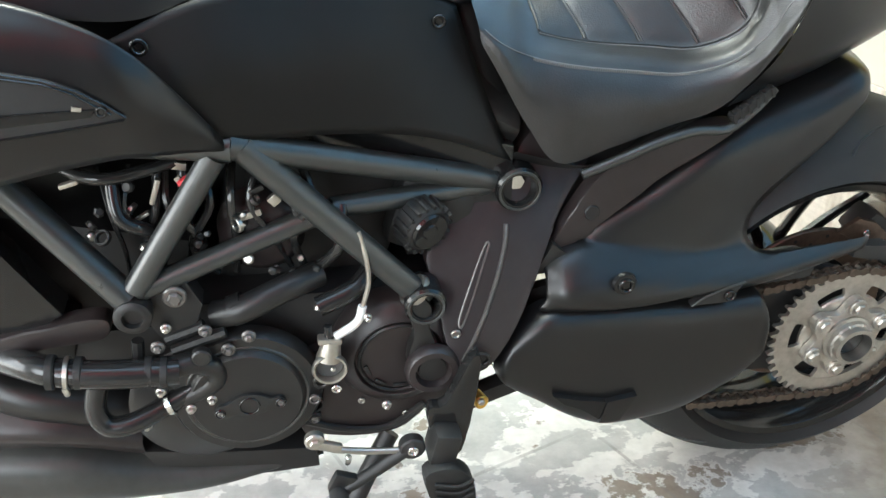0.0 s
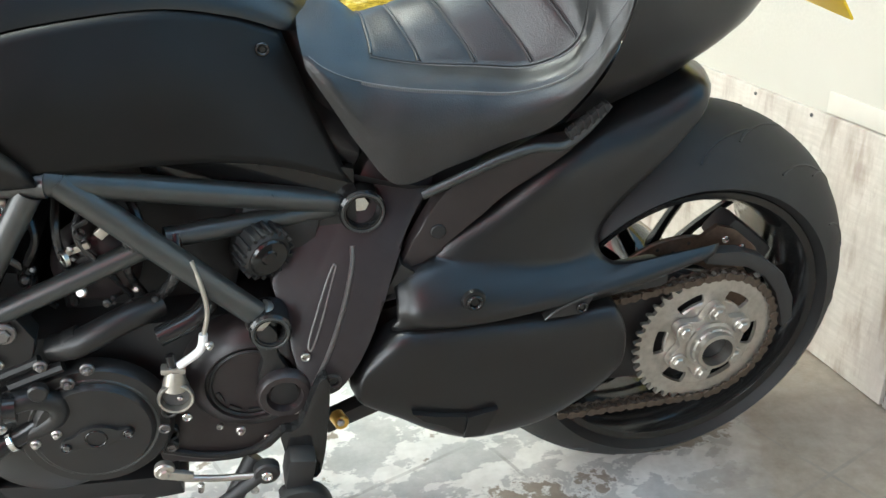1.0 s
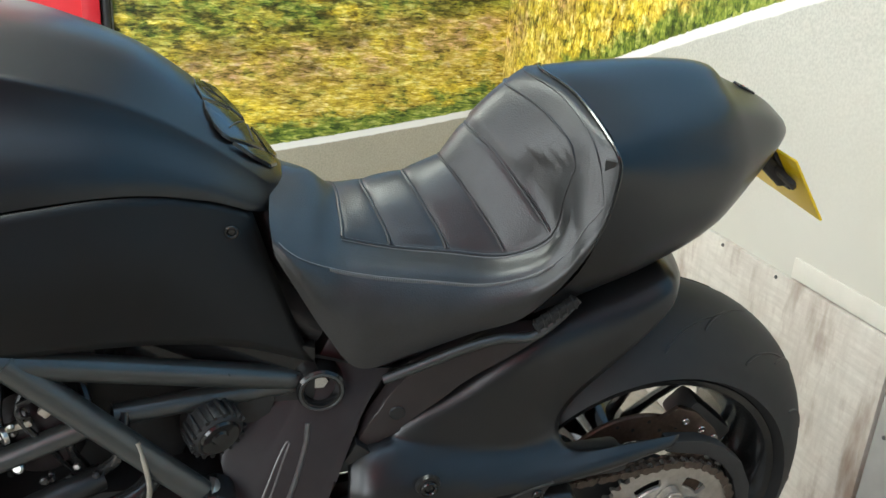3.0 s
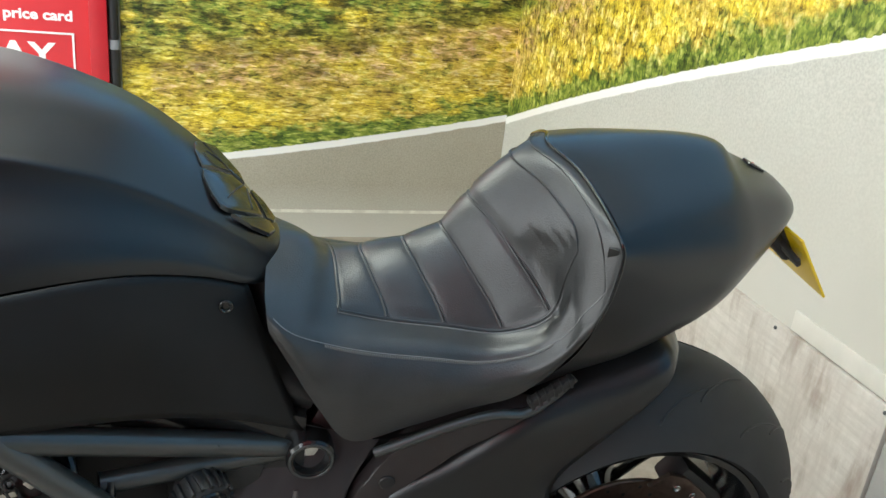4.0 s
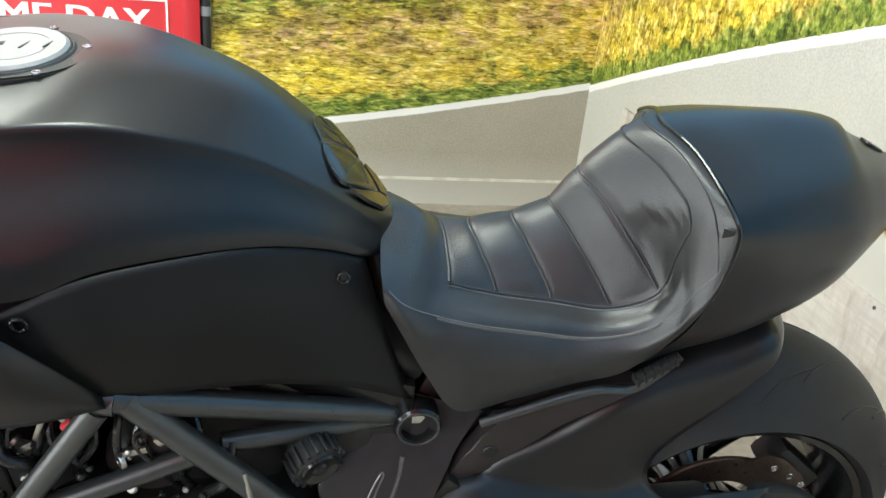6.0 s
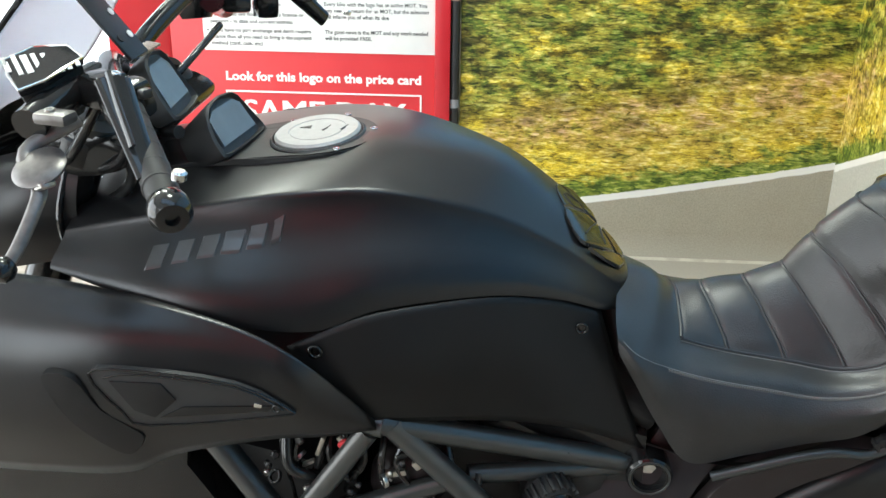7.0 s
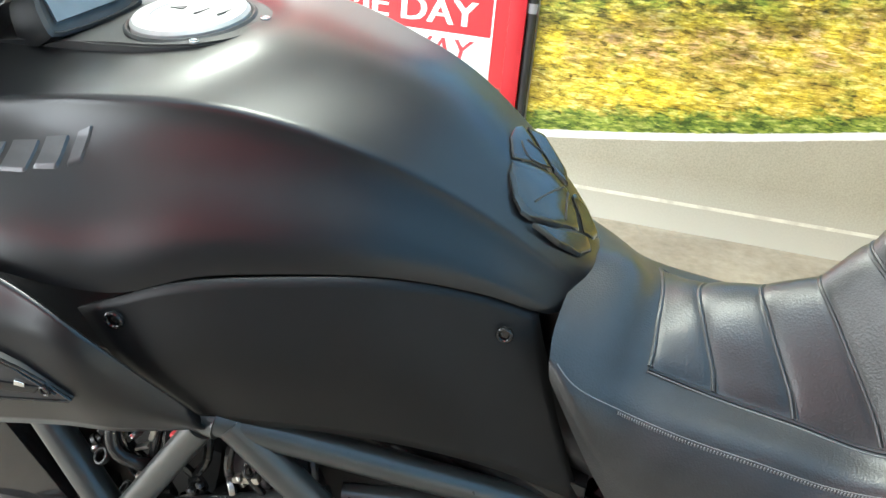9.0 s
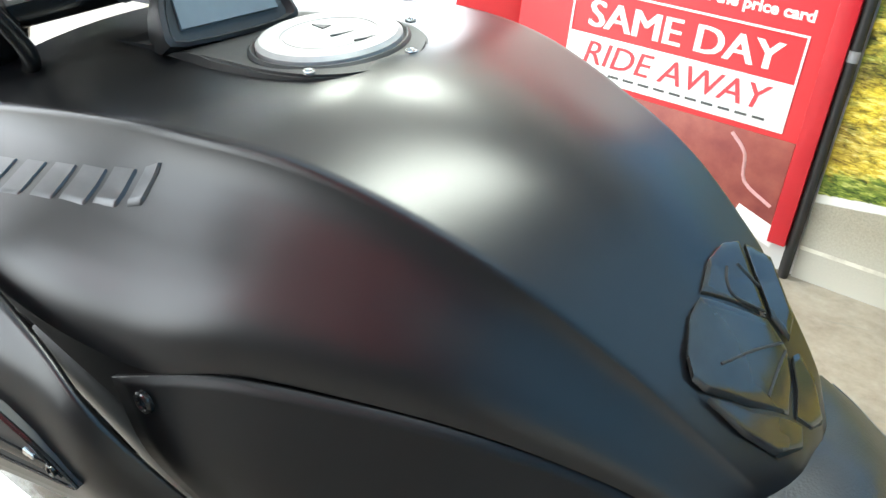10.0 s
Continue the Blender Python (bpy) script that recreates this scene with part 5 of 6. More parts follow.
hanger = part("footrest_plate", slab(smooth_outline(PL, 3), -0.178, -0.148, 0.006, lambda x, z: 0.5 * (z - 0.45)), PLATE, bike, "brown-black cast footrest plate", 35)
shift = lambda x, z: 0.5 * (z - 0.45)
part("plate_ridge", tube([(x, -0.1775 + shift(x, z), z) for x, z in ((-0.509, 0.540), (-0.513, 0.515), (-0.530, 0.470), (-0.553, 0.425), (-0.575, 0.393))], 0.0052, 4, 10, taper=0.0045, flat=0.5), WORN, hanger, "worn bright ridge")
slot = [(-0.532, 0.520), (-0.541, 0.500), (-0.556, 0.465), (-0.572, 0.434), (-0.577, 0.434), (-0.574, 0.446), (-0.558, 0.480), (-0.544, 0.508), (-0.535, 0.522), (-0.532, 0.520)]
part("plate_slot", tube([(x, -0.1785 + shift(x, z), z) for x, z in slot], 0.0014, 3, 6), WORN, hanger, "worn slot rim")
part("hanger_arm", slab(smooth_outline([(-0.645, 0.482), (-0.630, 0.492), (-0.612, 0.470), (-0.614, 0.440), (-0.604, 0.412), (-0.600, 0.385), (-0.620, 0.370), (-0.640, 0.384), (-0.640, 0.410), (-0.634, 0.436)], 3), -0.196, -0.172, 0.005), CASE, bike, "", 35)
boss = part("pivot_boss", lathe([(0.034, 0), (0.034, 0.010), (0.030, 0.015), (0.0225, 0.015), (0.020, 0.005), (0, 0.005)], (-0.612, -0.195, 0.384), n=36), PLATE, bike, "round swing arm pivot boss")
part("boss_plug", lathe([(0.018, 0), (0.017, 0.003), (0.008, 0.004), (0, 0.004)], (-0.612, -0.199, 0.384), n=24), BLACK, boss)
socket_bolt((-0.582, -0.192, 0.427), 0.006, bike, mat=STEEL)
socket_bolt((-0.553, -0.214, 0.402), 0.010, bike, mat=CASE)
part("stand_arm", slab(smooth_outline([(-0.572, 0.415), (-0.558, 0.412), (-0.566, 0.34), (-0.578, 0.27), (-0.60, 0.265), (-0.618, 0.30), (-0.622, 0.345), (-0.60, 0.352)], 3), -0.232, -0.215, 0.004), GLOSS, bike, "", 35)
# folding footrest
peg = part("footrest", slab(smooth_outline([(-0.634, 0.272), (-0.60, 0.282), (-0.575, 0.262), (-0.566, 0.22), (-0.575, 0.185), (-0.600, 0.178), (-0.618, 0.21)], 4), -0.272, -0.25, 0.006), RUBBER, bike, "ribbed black rubber footrest", 30)
for k in range(7):
    z = 0.192 + 0.0115 * k
    part("footrest_rib", tube([(-0.615 - 0.001 * k, -0.2735, z), (-0.592, -0.277, z - 0.005), (-0.572, -0.2735, z)], 0.0022, 3, 6), RUBBER, peg)
part("footrest_joint", block((0.035, 0.045, 0.05), (-0.605, -0.238, 0.298), pose(0, 0, 0, 0, 12, 0), 0.008), BLACK, peg)
# gear lever and its rod
lever = part("gear_lever", tube([(-0.648, -0.245, 0.302), (-0.69, -0.25, 0.276), (-0.735, -0.255, 0.252)], 0.009, 4, 10, taper=0.007, flat=0.7), BLACK, bike)
part("lever_pivot", disc((-0.645, -0.238, 0.302), 0.016, 0.014, n=24), BLACK, lever)
socket_bolt((-0.645, -0.252, 0.302), 0.007, lever, mat=CHROME)
socket_bolt((-0.662, -0.248, 0.277), 0.005, lever, mat=STEEL)
part("toe_piece", lathe([(0, 0), (0.011, 0), (0.012, 0.004), (0.012, 0.03), (0.009, 0.034), (0, 0.034)], (-0.738, -0.245, 0.250), n=18), RUBBER, lever)
part("toe_clamp", block((0.03, 0.012, 0.03), (-0.732, -0.25, 0.262), pose(0, 0, 0, 0, 25, 0), 0.004), BLACK, lever)
rod = part("gear_rod", tube([(-0.742, -0.243, 0.312), (-0.70, -0.244, 0.303), (-0.655, -0.245, 0.298)], 0.0042, 3, 10), STEEL, bike, "bright steel gear rod")
part("rod_end", disc((-0.762, -0.236, 0.328), 0.012, 0.010, n=20), ALLOY, rod)
part("rod_end_bolt", disc((-0.762, -0.246, 0.328), 0.0065, 0.004, n=6), STEEL, rod)
part("rod_clevis", block((0.03, 0.008, 0.012), (-0.745, -0.243, 0.318), pose(0, 0, 0, 0, 22, 0), 0.002), ALLOY, rod)
part("rod_bolt", disc((-0.725, -0.246, 0.290), 0.004, 0.014, (0.15, -0.2, 1), 8), CHROME, rod)

# engine
engine = part("engine", block((0.34, 0.30, 0.20), (-0.74, 0.0, 0.38), bevel=0.04), BLACK, bike, "black V-twin engine")
part("crankcase", block((0.42, 0.26, 0.16), (-0.86, 0.0, 0.36), bevel=0.03), BLACK, engine)
part("rear_cylinder", block((0.20, 0.24, 0.26), (-0.73, 0.02, 0.56), pose(0, 0, 0, 0, 18, 0), 0.02), BLACK, engine)
part("front_cylinder", block((0.26, 0.24, 0.20), (-1.03, 0.02, 0.47), pose(0, 0, 0, 0, 14, 0), 0.02), BLACK, engine)
part("front_head", block((0.14, 0.28, 0.17), (-1.10, 0.0, 0.40), pose(0, 0, 0, 0, 14, 0), 0.03), BLACK, engine)
alt = part("alternator_cover", lathe([(0, 0.0), (0.105, 0.0), (0.105, 0.012), (0.098, 0.022), (0.080, 0.024), (0.077, 0.030), (0.074, 0.033), (0, 0.034)], (-0.838, -0.185, 0.393), n=48), CASE, engine, "round satin black alternator cover")
alt.matrix_local = Matrix.Translation((-0.835, -0.178, 0.372)) @ Matrix.Scale(0.86, 4) @ Matrix.Translation((0.838, 0.185, -0.393))
part("cover_lip", lathe([(0.085, 0), (0.088, 0.006), (0.084, 0.010), (0.078, 0.008)], (-0.838, -0.20, 0.393), n=48, close=False), FRAME, alt)
cap2 = part("inspection_plate", slab(smooth_outline([(-0.884, 0.380), (-0.878, 0.392), (-0.866, 0.395), (-0.852, 0.404), (-0.835, 0.408), (-0.818, 0.404), (-0.806, 0.397), (-0.793, 0.398), (-0.786, 0.389), (-0.792, 0.379), (-0.806, 0.379), (-0.819, 0.373), (-0.838, 0.370), (-0.856, 0.374), (-0.868, 0.371), (-0.880, 0.371)], 3), -0.2245, -0.216, 0.002), CASE, alt, "", 35)
part("plate_dish", ring((-0.836, -0.2245, 0.389), 0.0145, 0.0125, 0.002, n=28), GLOSS, cap2)
for x, z in ((-0.876, 0.381), (-0.794, 0.389)):
    part("bolt_seat", ring((x, -0.2245, z), 0.0072, 0.0050, 0.003, n=20), GLOSS, cap2)
    socket_bolt((x, -0.2255, z), 0.0042, cap2, mat=WORN)
part("lower_cover", lathe([(0, 0.0), (0.085, 0.0), (0.085, 0.012), (0.078, 0.018), (0, 0.020)], (-0.890, -0.165, 0.352), n=40), CASE, engine)
part("clutch_case", lathe([(0, 0), (0.084, 0), (0.084, 0.012), (0.072, 0.032), (0.056, 0.040), (0.054, 0.034), (0, 0.034)], (-0.650, -0.145, 0.392), n=40), PLATE, engine, "rounded brown-black sprocket case")
part("case_ring", ring((-0.650, -0.178, 0.390), 0.052, 0.047, 0.006, n=36), CASE, engine)
for a in (200, 235, 270, 305):
    part("case_slot", block((0.016, 0.003, 0.005), (-0.650 + 0.042 * math.cos(radians(a)), -0.181, 0.390 + 0.042 * math.sin(radians(a))), pose(0, 0, 0, 0, 270 - a, 0), 0.001), BLACK, engine)
# bright slave cylinder and its line
slave = part("slave_cylinder", lathe([(0, -0.02), (0.019, -0.02), (0.021, 0.0), (0.0265, 0.006), (0.0275, 0.012), (0.0255, 0.016), (0.0225, 0.015), (0.0215, 0.002), (0, 0.002)], (-0.738, -0.225, 0.433), (0, -1, 0), 36), ALLOY, bike, "bright alloy slave cylinder")
part("cylinder_neck", tube([(-0.738, -0.226, 0.446), (-0.735, -0.225, 0.464), (-0.733, -0.224, 0.478)], 0.019, 3, 18, taper=0.013), ALLOY, slave)
part("neck_collar", block((0.036, 0.018, 0.010), (-0.735, -0.226, 0.480), pose(0, 0, 0, 0, 8, 0), 0.003), ALLOY, slave)
part("neck_sleeve", tube([(-0.735, -0.226, 0.475), (-0.737, -0.224, 0.505)], 0.007, 2, 10), HOSE, slave)
# Shade inside the cylinder is put into this dark disc.
part("bore", disc((-0.738, -0.2275, 0.433), 0.021, 0.0015, n=32), INK, slave)
part("bleed_screw", disc((-0.733, -0.228, 0.427), 0.004, 0.006, n=8), STEEL, slave)
slave.matrix_local = Matrix.Translation((-0.737, -0.202, 0.4095)) @ Matrix.Scale(0.78, 4) @ Matrix.Translation((0.738, 0.225, -0.433))
line = part("fluid_line", tube([(-0.728, -0.203, 0.450), (-0.708, -0.203, 0.462), (-0.699, -0.202, 0.472), (-0.695, -0.201, 0.488)], 0.0052, 4, 10), WHITE, bike, "pale sheathed fluid line")
part("line_upper", tube([(-0.695, -0.201, 0.486), (-0.687, -0.199, 0.517), (-0.689, -0.197, 0.550), (-0.696, -0.190, 0.580)], 0.0030, 5, 8), ALLOY, line)
socket_bolt((-0.757, -0.205, 0.362), 0.007, engine, mat=WORN)
socket_bolt((-0.748, -0.20, 0.385), 0.010, engine, mat=CASE)
socket_bolt((-0.73, -0.20, 0.37), 0.006, engine, mat=CHROME)
gearbox = part("gearbox_case", slab(smooth_outline([(-0.772, 0.397), (-0.7757, 0.275), (-0.7585, 0.266), (-0.7157, 0.254), (-0.6668, 0.2525), (-0.6371, 0.2625), (-0.6132, 0.2857), (-0.5806, 0.3091), (-0.577, 0.380), (-0.66, 0.41)], 2), -0.165, -0.06, 0.008), PLATE, engine, "dark cast gearbox case", 40)
part("case_rib", tube([(-0.770, -0.166, 0.292), (-0.715, -0.168, 0.272), (-0.66, -0.168, 0.270), (-0.615, -0.166, 0.300)], 0.005, 5, 8), CASE, gearbox)
part("sensor_bore", ring((-0.757, -0.170, 0.328), 0.0115, 0.0085, 0.010, n=22), CASE, gearbox)
part("shaft_boss", disc((-0.758, -0.168, 0.305), 0.009, 0.010, n=20, bevel=0.002), CASE, gearbox)
socket_bolt((-0.758, -0.178, 0.305), 0.0055, gearbox, mat=WORN)
for x, z in ((-0.697, 0.316), (-0.640, 0.286), (-0.600, 0.322)):
    socket_bolt((x, -0.166, z), 0.0045, gearbox, mat=STEEL)
# oil filler
filler = part("oil_filler", disc((-0.617, -0.14, 0.562), 0.030, 0.030, n=28, bevel=0.004), RUBBER, bike, "knurled black oil filler cap")
for k in range(18):
    a = math.tau * k / 18
    part("filler_rib", block((0.006, 0.026, 0.004), (-0.617 + 0.031 * math.cos(a), -0.155, 0.562 + 0.031 * math.sin(a)), pose(0, 0, 0, 0, -math.degrees(a), 0), 0.001), RUBBER, filler)
part("filler_face", lathe([(0.024, 0), (0.022, 0.003), (0.01, 0.001), (0.008, 0.003), (0, 0.003)], (-0.617, -0.17, 0.562), n=24), GLOSS, filler)
filler.matrix_local = Matrix.Translation((-0.617, -0.155, 0.562)) @ pose(0, 0, 0, 10, 0, 24) @ Matrix.Translation((0.617, 0.155, -0.562))
part("filler_seat", block((0.10, 0.10, 0.10), (-0.60, -0.08, 0.555), pose(0, 0, 0, 0, 15, 0), 0.02), BLACK, engine)
# hoses and small engine fittings
hose = part("water_hose", tube([(-1.085, -0.185, 0.452), (-1.058, -0.205, 0.455), (-1.030, -0.214, 0.449), (-0.985, -0.218, 0.443), (-0.94, -0.217, 0.438), (-0.905, -0.214, 0.434)], 0.0165, 6, 18), HOSE, bike, "thick glossy black water hose")
for x, z, r in ((-1.040, 0.452, 0.0195), (-1.012, 0.447, 0.0185), (-0.940, 0.438, 0.0180), (-0.924, 0.436, 0.0175)):
    part("hose_rib", ring((x, -0.215, z), r, 0.014, 0.009, (0.98, -0.02, -0.10), 24, 0.002), RUBBER, hose)
part("hose_clamp", ring((-1.022, -0.216, 0.449), 0.0192, 0.016, 0.005, (0.98, -0.02, -0.10), 24, 0.001), STEEL, hose)
part("clamp_screw", disc((-1.022, -0.232, 0.441), 0.0035, 0.010, (0.3, -0.2, -1), 8), STEEL, hose)
# cast outlet that the hose feeds, curving down round the alternator cover
elbow = part("water_elbow", tube([(-0.920, -0.212, 0.436), (-0.890, -0.208, 0.438), (-0.868, -0.204, 0.425), (-0.868, -0.200, 0.404), (-0.89, -0.198, 0.388), (-0.925, -0.196, 0.374)], 0.0135, 6, 16, taper=0.011), CASE, bike, "cast black water elbow")
part("elbow_lug", disc((-0.878, -0.212, 0.452), 0.011, 0.010, n=18, bevel=0.002), CASE, elbow)
socket_bolt((-0.878, -0.218, 0.452), 0.005, elbow, mat=WORN)
low_hose = part("lower_hose", tube([(-0.992, -0.20, 0.43), (-1.002, -0.21, 0.39), (-0.992, -0.215, 0.367), (-0.965, -0.215, 0.366), (-0.922, -0.20, 0.378), (-0.885, -0.19, 0.395)], 0.0125, 6, 14), HOSE, bike, "glossy black lower hose")
part("hose_clamp", ring((-0.925, -0.201, 0.377), 0.0145, 0.012, 0.006, (0.95, 0, 0.3), 20, 0.001), CHROME, low_hose)
part("breather_hose", tube([(-0.86, -0.18, 0.482), (-0.83, -0.19, 0.492), (-0.78, -0.18, 0.508), (-0.74, -0.16, 0.512)], 0.016, 5, 14), CASE, bike, "dull black breather hose")
part("hose_band", ring((-0.842, -0.186, 0.488), 0.018, 0.015, 0.016, (0.95, 0, 0.3), 20, 0.001), CASE, bike)
for pts, r in ((((-0.945, -0.17, 0.66), (-0.94, -0.19, 0.62), (-0.915, -0.185, 0.60), (-0.90, -0.16, 0.58)), 0.008), (((-0.90, -0.16, 0.66), (-0.905, -0.175, 0.62), (-0.92, -0.17, 0.58)), 0.005), (((-0.875, -0.15, 0.66), (-0.88, -0.17, 0.61), (-0.905, -0.18, 0.565)), 0.006), (((-1.0, -0.16, 0.67), (-0.95, -0.18, 0.66), (-0.88, -0.16, 0.665)), 0.007), (((-0.78, -0.15, 0.64), (-0.76, -0.17, 0.60), (-0.77, -0.15, 0.55)), 0.006), (((-0.71, -0.16, 0.60), (-0.715, -0.18, 0.56), (-0.74, -0.16, 0.52)), 0.007), (((-0.67, -0.15, 0.52), (-0.70, -0.18, 0.50), (-0.745, -0.19, 0.485)), 0.012)):
    part("cable", tube(list(pts), r, 5, 10), HOSE, bike)
part("rear_cam_cover", lathe([(0, 0), (0.05, 0), (0.048, 0.02), (0.036, 0.032), (0, 0.036)], (-0.80, -0.13, 0.567), n=32), PLATE, engine, "brown-black cam belt cover")
part("spark_lead_clip", block((0.014, 0.01, 0.022), (-0.868, -0.185, 0.648), pose(0, 0, 0, 0, -35, 0), 0.004), REDPART, engine, "small red plastic clip")
for x, z, w, h, t in ((-0.812, 0.604, 0.030, 0.008, -15), (-0.783, 0.620, 0.012, 0.012, -40), (-0.903, 0.640, 0.006, 0.030, 20), (-0.985, 0.655, 0.020, 0.005, -15), (-0.92, 0.612, 0.018, 0.004, -30), (-0.775, 0.632, 0.01, 0.008, 0)):
    part("metal_clip", block((w, 0.008, h), (x, -0.175, z), pose(0, 0, 0, 0, t, 0), 0.002), ALLOY, engine)
for x, z, r in ((-0.897, 0.528, 0.013), (-0.871, 0.479, 0.0075), (-0.849, 0.450, 0.008), (-0.825, 0.466, 0.008), (-0.924, 0.463, 0.008), (-0.909, 0.443, 0.007), (-0.912, 0.488, 0.006), (-0.875, 0.38, 0.006), (-0.90, 0.37, 0.006), (-0.952, 0.352, 0.006), (-0.93, 0.40, 0.006), (-0.67, 0.34, 0.006), (-0.69, 0.475, 0.005)):
    p = (x, -0.205, z)
    bm = disc(p, r, 0.004, n=20)
    disc((x, -0.209, z), r * 0.62, 0.005, n=6, bm=bm)
    part("case_bolt", bm, WORN if r > 0.0065 else STEEL, engine, angle=30)
for pts in (((-0.915, 0.468), (-0.872, 0.482)), ((-0.91, 0.452), (-0.85, 0.47)), ((-0.935, 0.37), (-0.89, 0.392)), ((-0.945, 0.47), (-0.95, 0.43))):
    part("bracket_arm", tube([(x, -0.198, z) for x, z in pts], 0.007, 1, 8), CASE, engine)
part("head_bracket", slab([(-0.93, 0.54), (-0.885, 0.545), (-0.87, 0.51), (-0.88, 0.48), (-0.92, 0.47), (-0.935, 0.50)], -0.2, -0.17, 0.004), BLACK, engine, "", 35)
# small bright fittings among the cables and cases
rng = random.Random(11)
for k in range(34):
    x, z = rng.uniform(-0.98, -0.73), rng.uniform(0.47, 0.665)
    if abs(z - (0.69 - 0.9 * (x + 0.82))) < 0.03:
        continue
    y = -0.165 - 0.02 * rng.random()
    r = rng.uniform(0.003, 0.0065)
    kind = rng.random()
    if kind < 0.55:
        bm = disc((x, y, z), r, 0.006, (rng.uniform(-0.5, 0.5), -1, rng.uniform(-0.2, 0.7)), rng.choice((6, 14)))
        part("hex_bolt", bm, rng.choice((STEEL, CASE, CASE, PLATE)), engine, angle=30)
    elif kind < 0.8:
        part("cable_clip", ring((x, y, z), r * 1.5, r, 0.005, (rng.uniform(-1, 1), -0.4, rng.uniform(-1, 1)), 14, 0.0008), rng.choice((STEEL, CASE)), engine)
    else:
        part("small_bracket", block((r * 4, 0.004, r * 1.4), (x, y, z), pose(0, 0, 0, 0, rng.uniform(-60, 60), 0), 0.001), rng.choice((ALLOY, CASE, CASE)), engine)
for k in range(7):
    x = -0.96 + 0.034 * k
    pts = [(x, -0.15, 0.66), (x + rng.uniform(-0.02, 0.02), -0.175, 0.62), (x + rng.uniform(-0.03, 0.03), -0.17, 0.57), (x + rng.uniform(-0.02, 0.04), -0.15, 0.52)]
    part("cable", tube(pts, rng.uniform(0.0025, 0.005), 5, 8), HOSE, bike)
# radiator, its arm and the belly pan
rad = part("radiator", block((0.03, 0.30, 0.28), (-1.16, 0, 0.56), pose(0, 0, 0, 0, -14, 0), 0.004), BLACK, bike, "black side radiator")
part("radiator_side", slab([(-1.40, 0.69), (-1.06, 0.69), (-1.075, 0.60), (-1.02, 0.50), (-1.12, 0.44), (-1.40, 0.42)], -0.18, -0.14, 0.003), GLOSS, rad, angle=30)
part("radiator_arm", slab(smooth_outline([(-1.13, 0.475), (-1.06, 0.487), (-0.99, 0.498), (-0.972, 0.488), (-0.985, 0.468), (-1.05, 0.462), (-1.13, 0.44)], 3), -0.19, -0.165, 0.004), PLATE, bike, "", 35)
BELLYGREY = surface("grey_belly_plastic", (0.032, 0.033, 0.031), (0.046, 0.047, 0.044), 0.36, bump=0.1)
BELLY = [[(-1.20, -0.13, 0.315), (-1.20, -0.175, 0.285), (-1.20, -0.17, 0.22), (-1.20, -0.08, 0.19)]]
BELLY.append([(-1.07, -0.13, 0.300), (-1.07, -0.180, 0.275), (-1.07, -0.175, 0.215), (-1.07, -0.08, 0.185)])
BELLY.append([(-0.97, -0.13, 0.262), (-0.97, -0.175, 0.240), (-0.97, -0.170, 0.205), (-0.97, -0.08, 0.18)])
BELLY.append([(-0.88, -0.13, 0.244), (-0.88, -0.170, 0.226), (-0.88, -0.165, 0.205), (-0.88, -0.08, 0.18)])
BELLY.append([(-0.75, -0.13, 0.232), (-0.75, -0.150, 0.226), (-0.75, -0.148, 0.219), (-0.75, -0.10, 0.212)])
belly = thick(part("belly_pan", skin(BELLY, 6, 6), BELLYGREY, bike, "grey-brown matte belly pan", 60), 0.004, 0)
thick(part("belly_pan", skin([[(x, -y, z) for x, y, z in r] for r in BELLY], 6, 6), PLATE, bike, "grey-brown matte belly pan", 60), 0.004, 0)
part("belly_edge", tube([(-1.20, -0.13, 0.316), (-1.07, -0.13, 0.302), (-0.97, -0.13, 0.263), (-0.88, -0.13, 0.245), (-0.77, -0.13, 0.237)], 0.004, 5, 8), FRAME, belly)
part("sump_rail", slab([(-0.975, 0.274), (-0.873, 0.256), (-0.759, 0.243), (-0.756, 0.209), (-0.82, 0.208), (-0.949, 0.22)], -0.165, -0.10, 0.004), BLACK, engine, "", 35)
part("sump", block((0.44, 0.22, 0.10), (-0.93, 0, 0.285), bevel=0.03), BLACK, engine)
part("exhaust_pipe", tube([(-1.18, -0.06, 0.42), (-1.12, -0.14, 0.38), (-1.02, -0.15, 0.345), (-0.90, -0.12, 0.30)], 0.026, 5, 16), CASE, bike, "dark exhaust header pipe")
part("exhaust_shield", skin([[(-1.16, -0.15, 0.375), (-1.16, -0.18, 0.345), (-1.15, -0.17, 0.315)], [(-1.06, -0.16, 0.360), (-1.06, -0.185, 0.330), (-1.05, -0.17, 0.300)], [(-0.97, -0.15, 0.315), (-0.97, -0.17, 0.290), (-0.97, -0.16, 0.265)]], 5, 5), PLATE, bike, "", 60)
part("side_stand", tube([(-0.66, -0.16, 0.25), (-0.72, -0.20, 0.16), (-0.78, -0.25, 0.03)], 0.013, 3, 12), BLACK, bike)
part("stand_foot", block((0.06, 0.04, 0.012), (-0.785, -0.255, 0.024), pose(0, 0, 0, -6, 0, 0), 0.004), BLACK, bike)
banjo = part("brake_switch", disc((-0.548, -0.17, 0.305), 0.010, 0.020, (0.3, -1, 0.1), 16), BRASS, bike, "brass coloured banjo fitting")
part("banjo_bolt", disc((-0.545, -0.19, 0.312), 0.005, 0.006, n=6), STEEL, banjo)
part("panel_filler", slab([(-0.74, 0.685), (-0.60, 0.665), (-0.50, 0.635), (-0.50, 0.575), (-0.62, 0.60), (-0.74, 0.64)], -0.115, -0.09, 0.003), GLOSS, bike, angle=35)
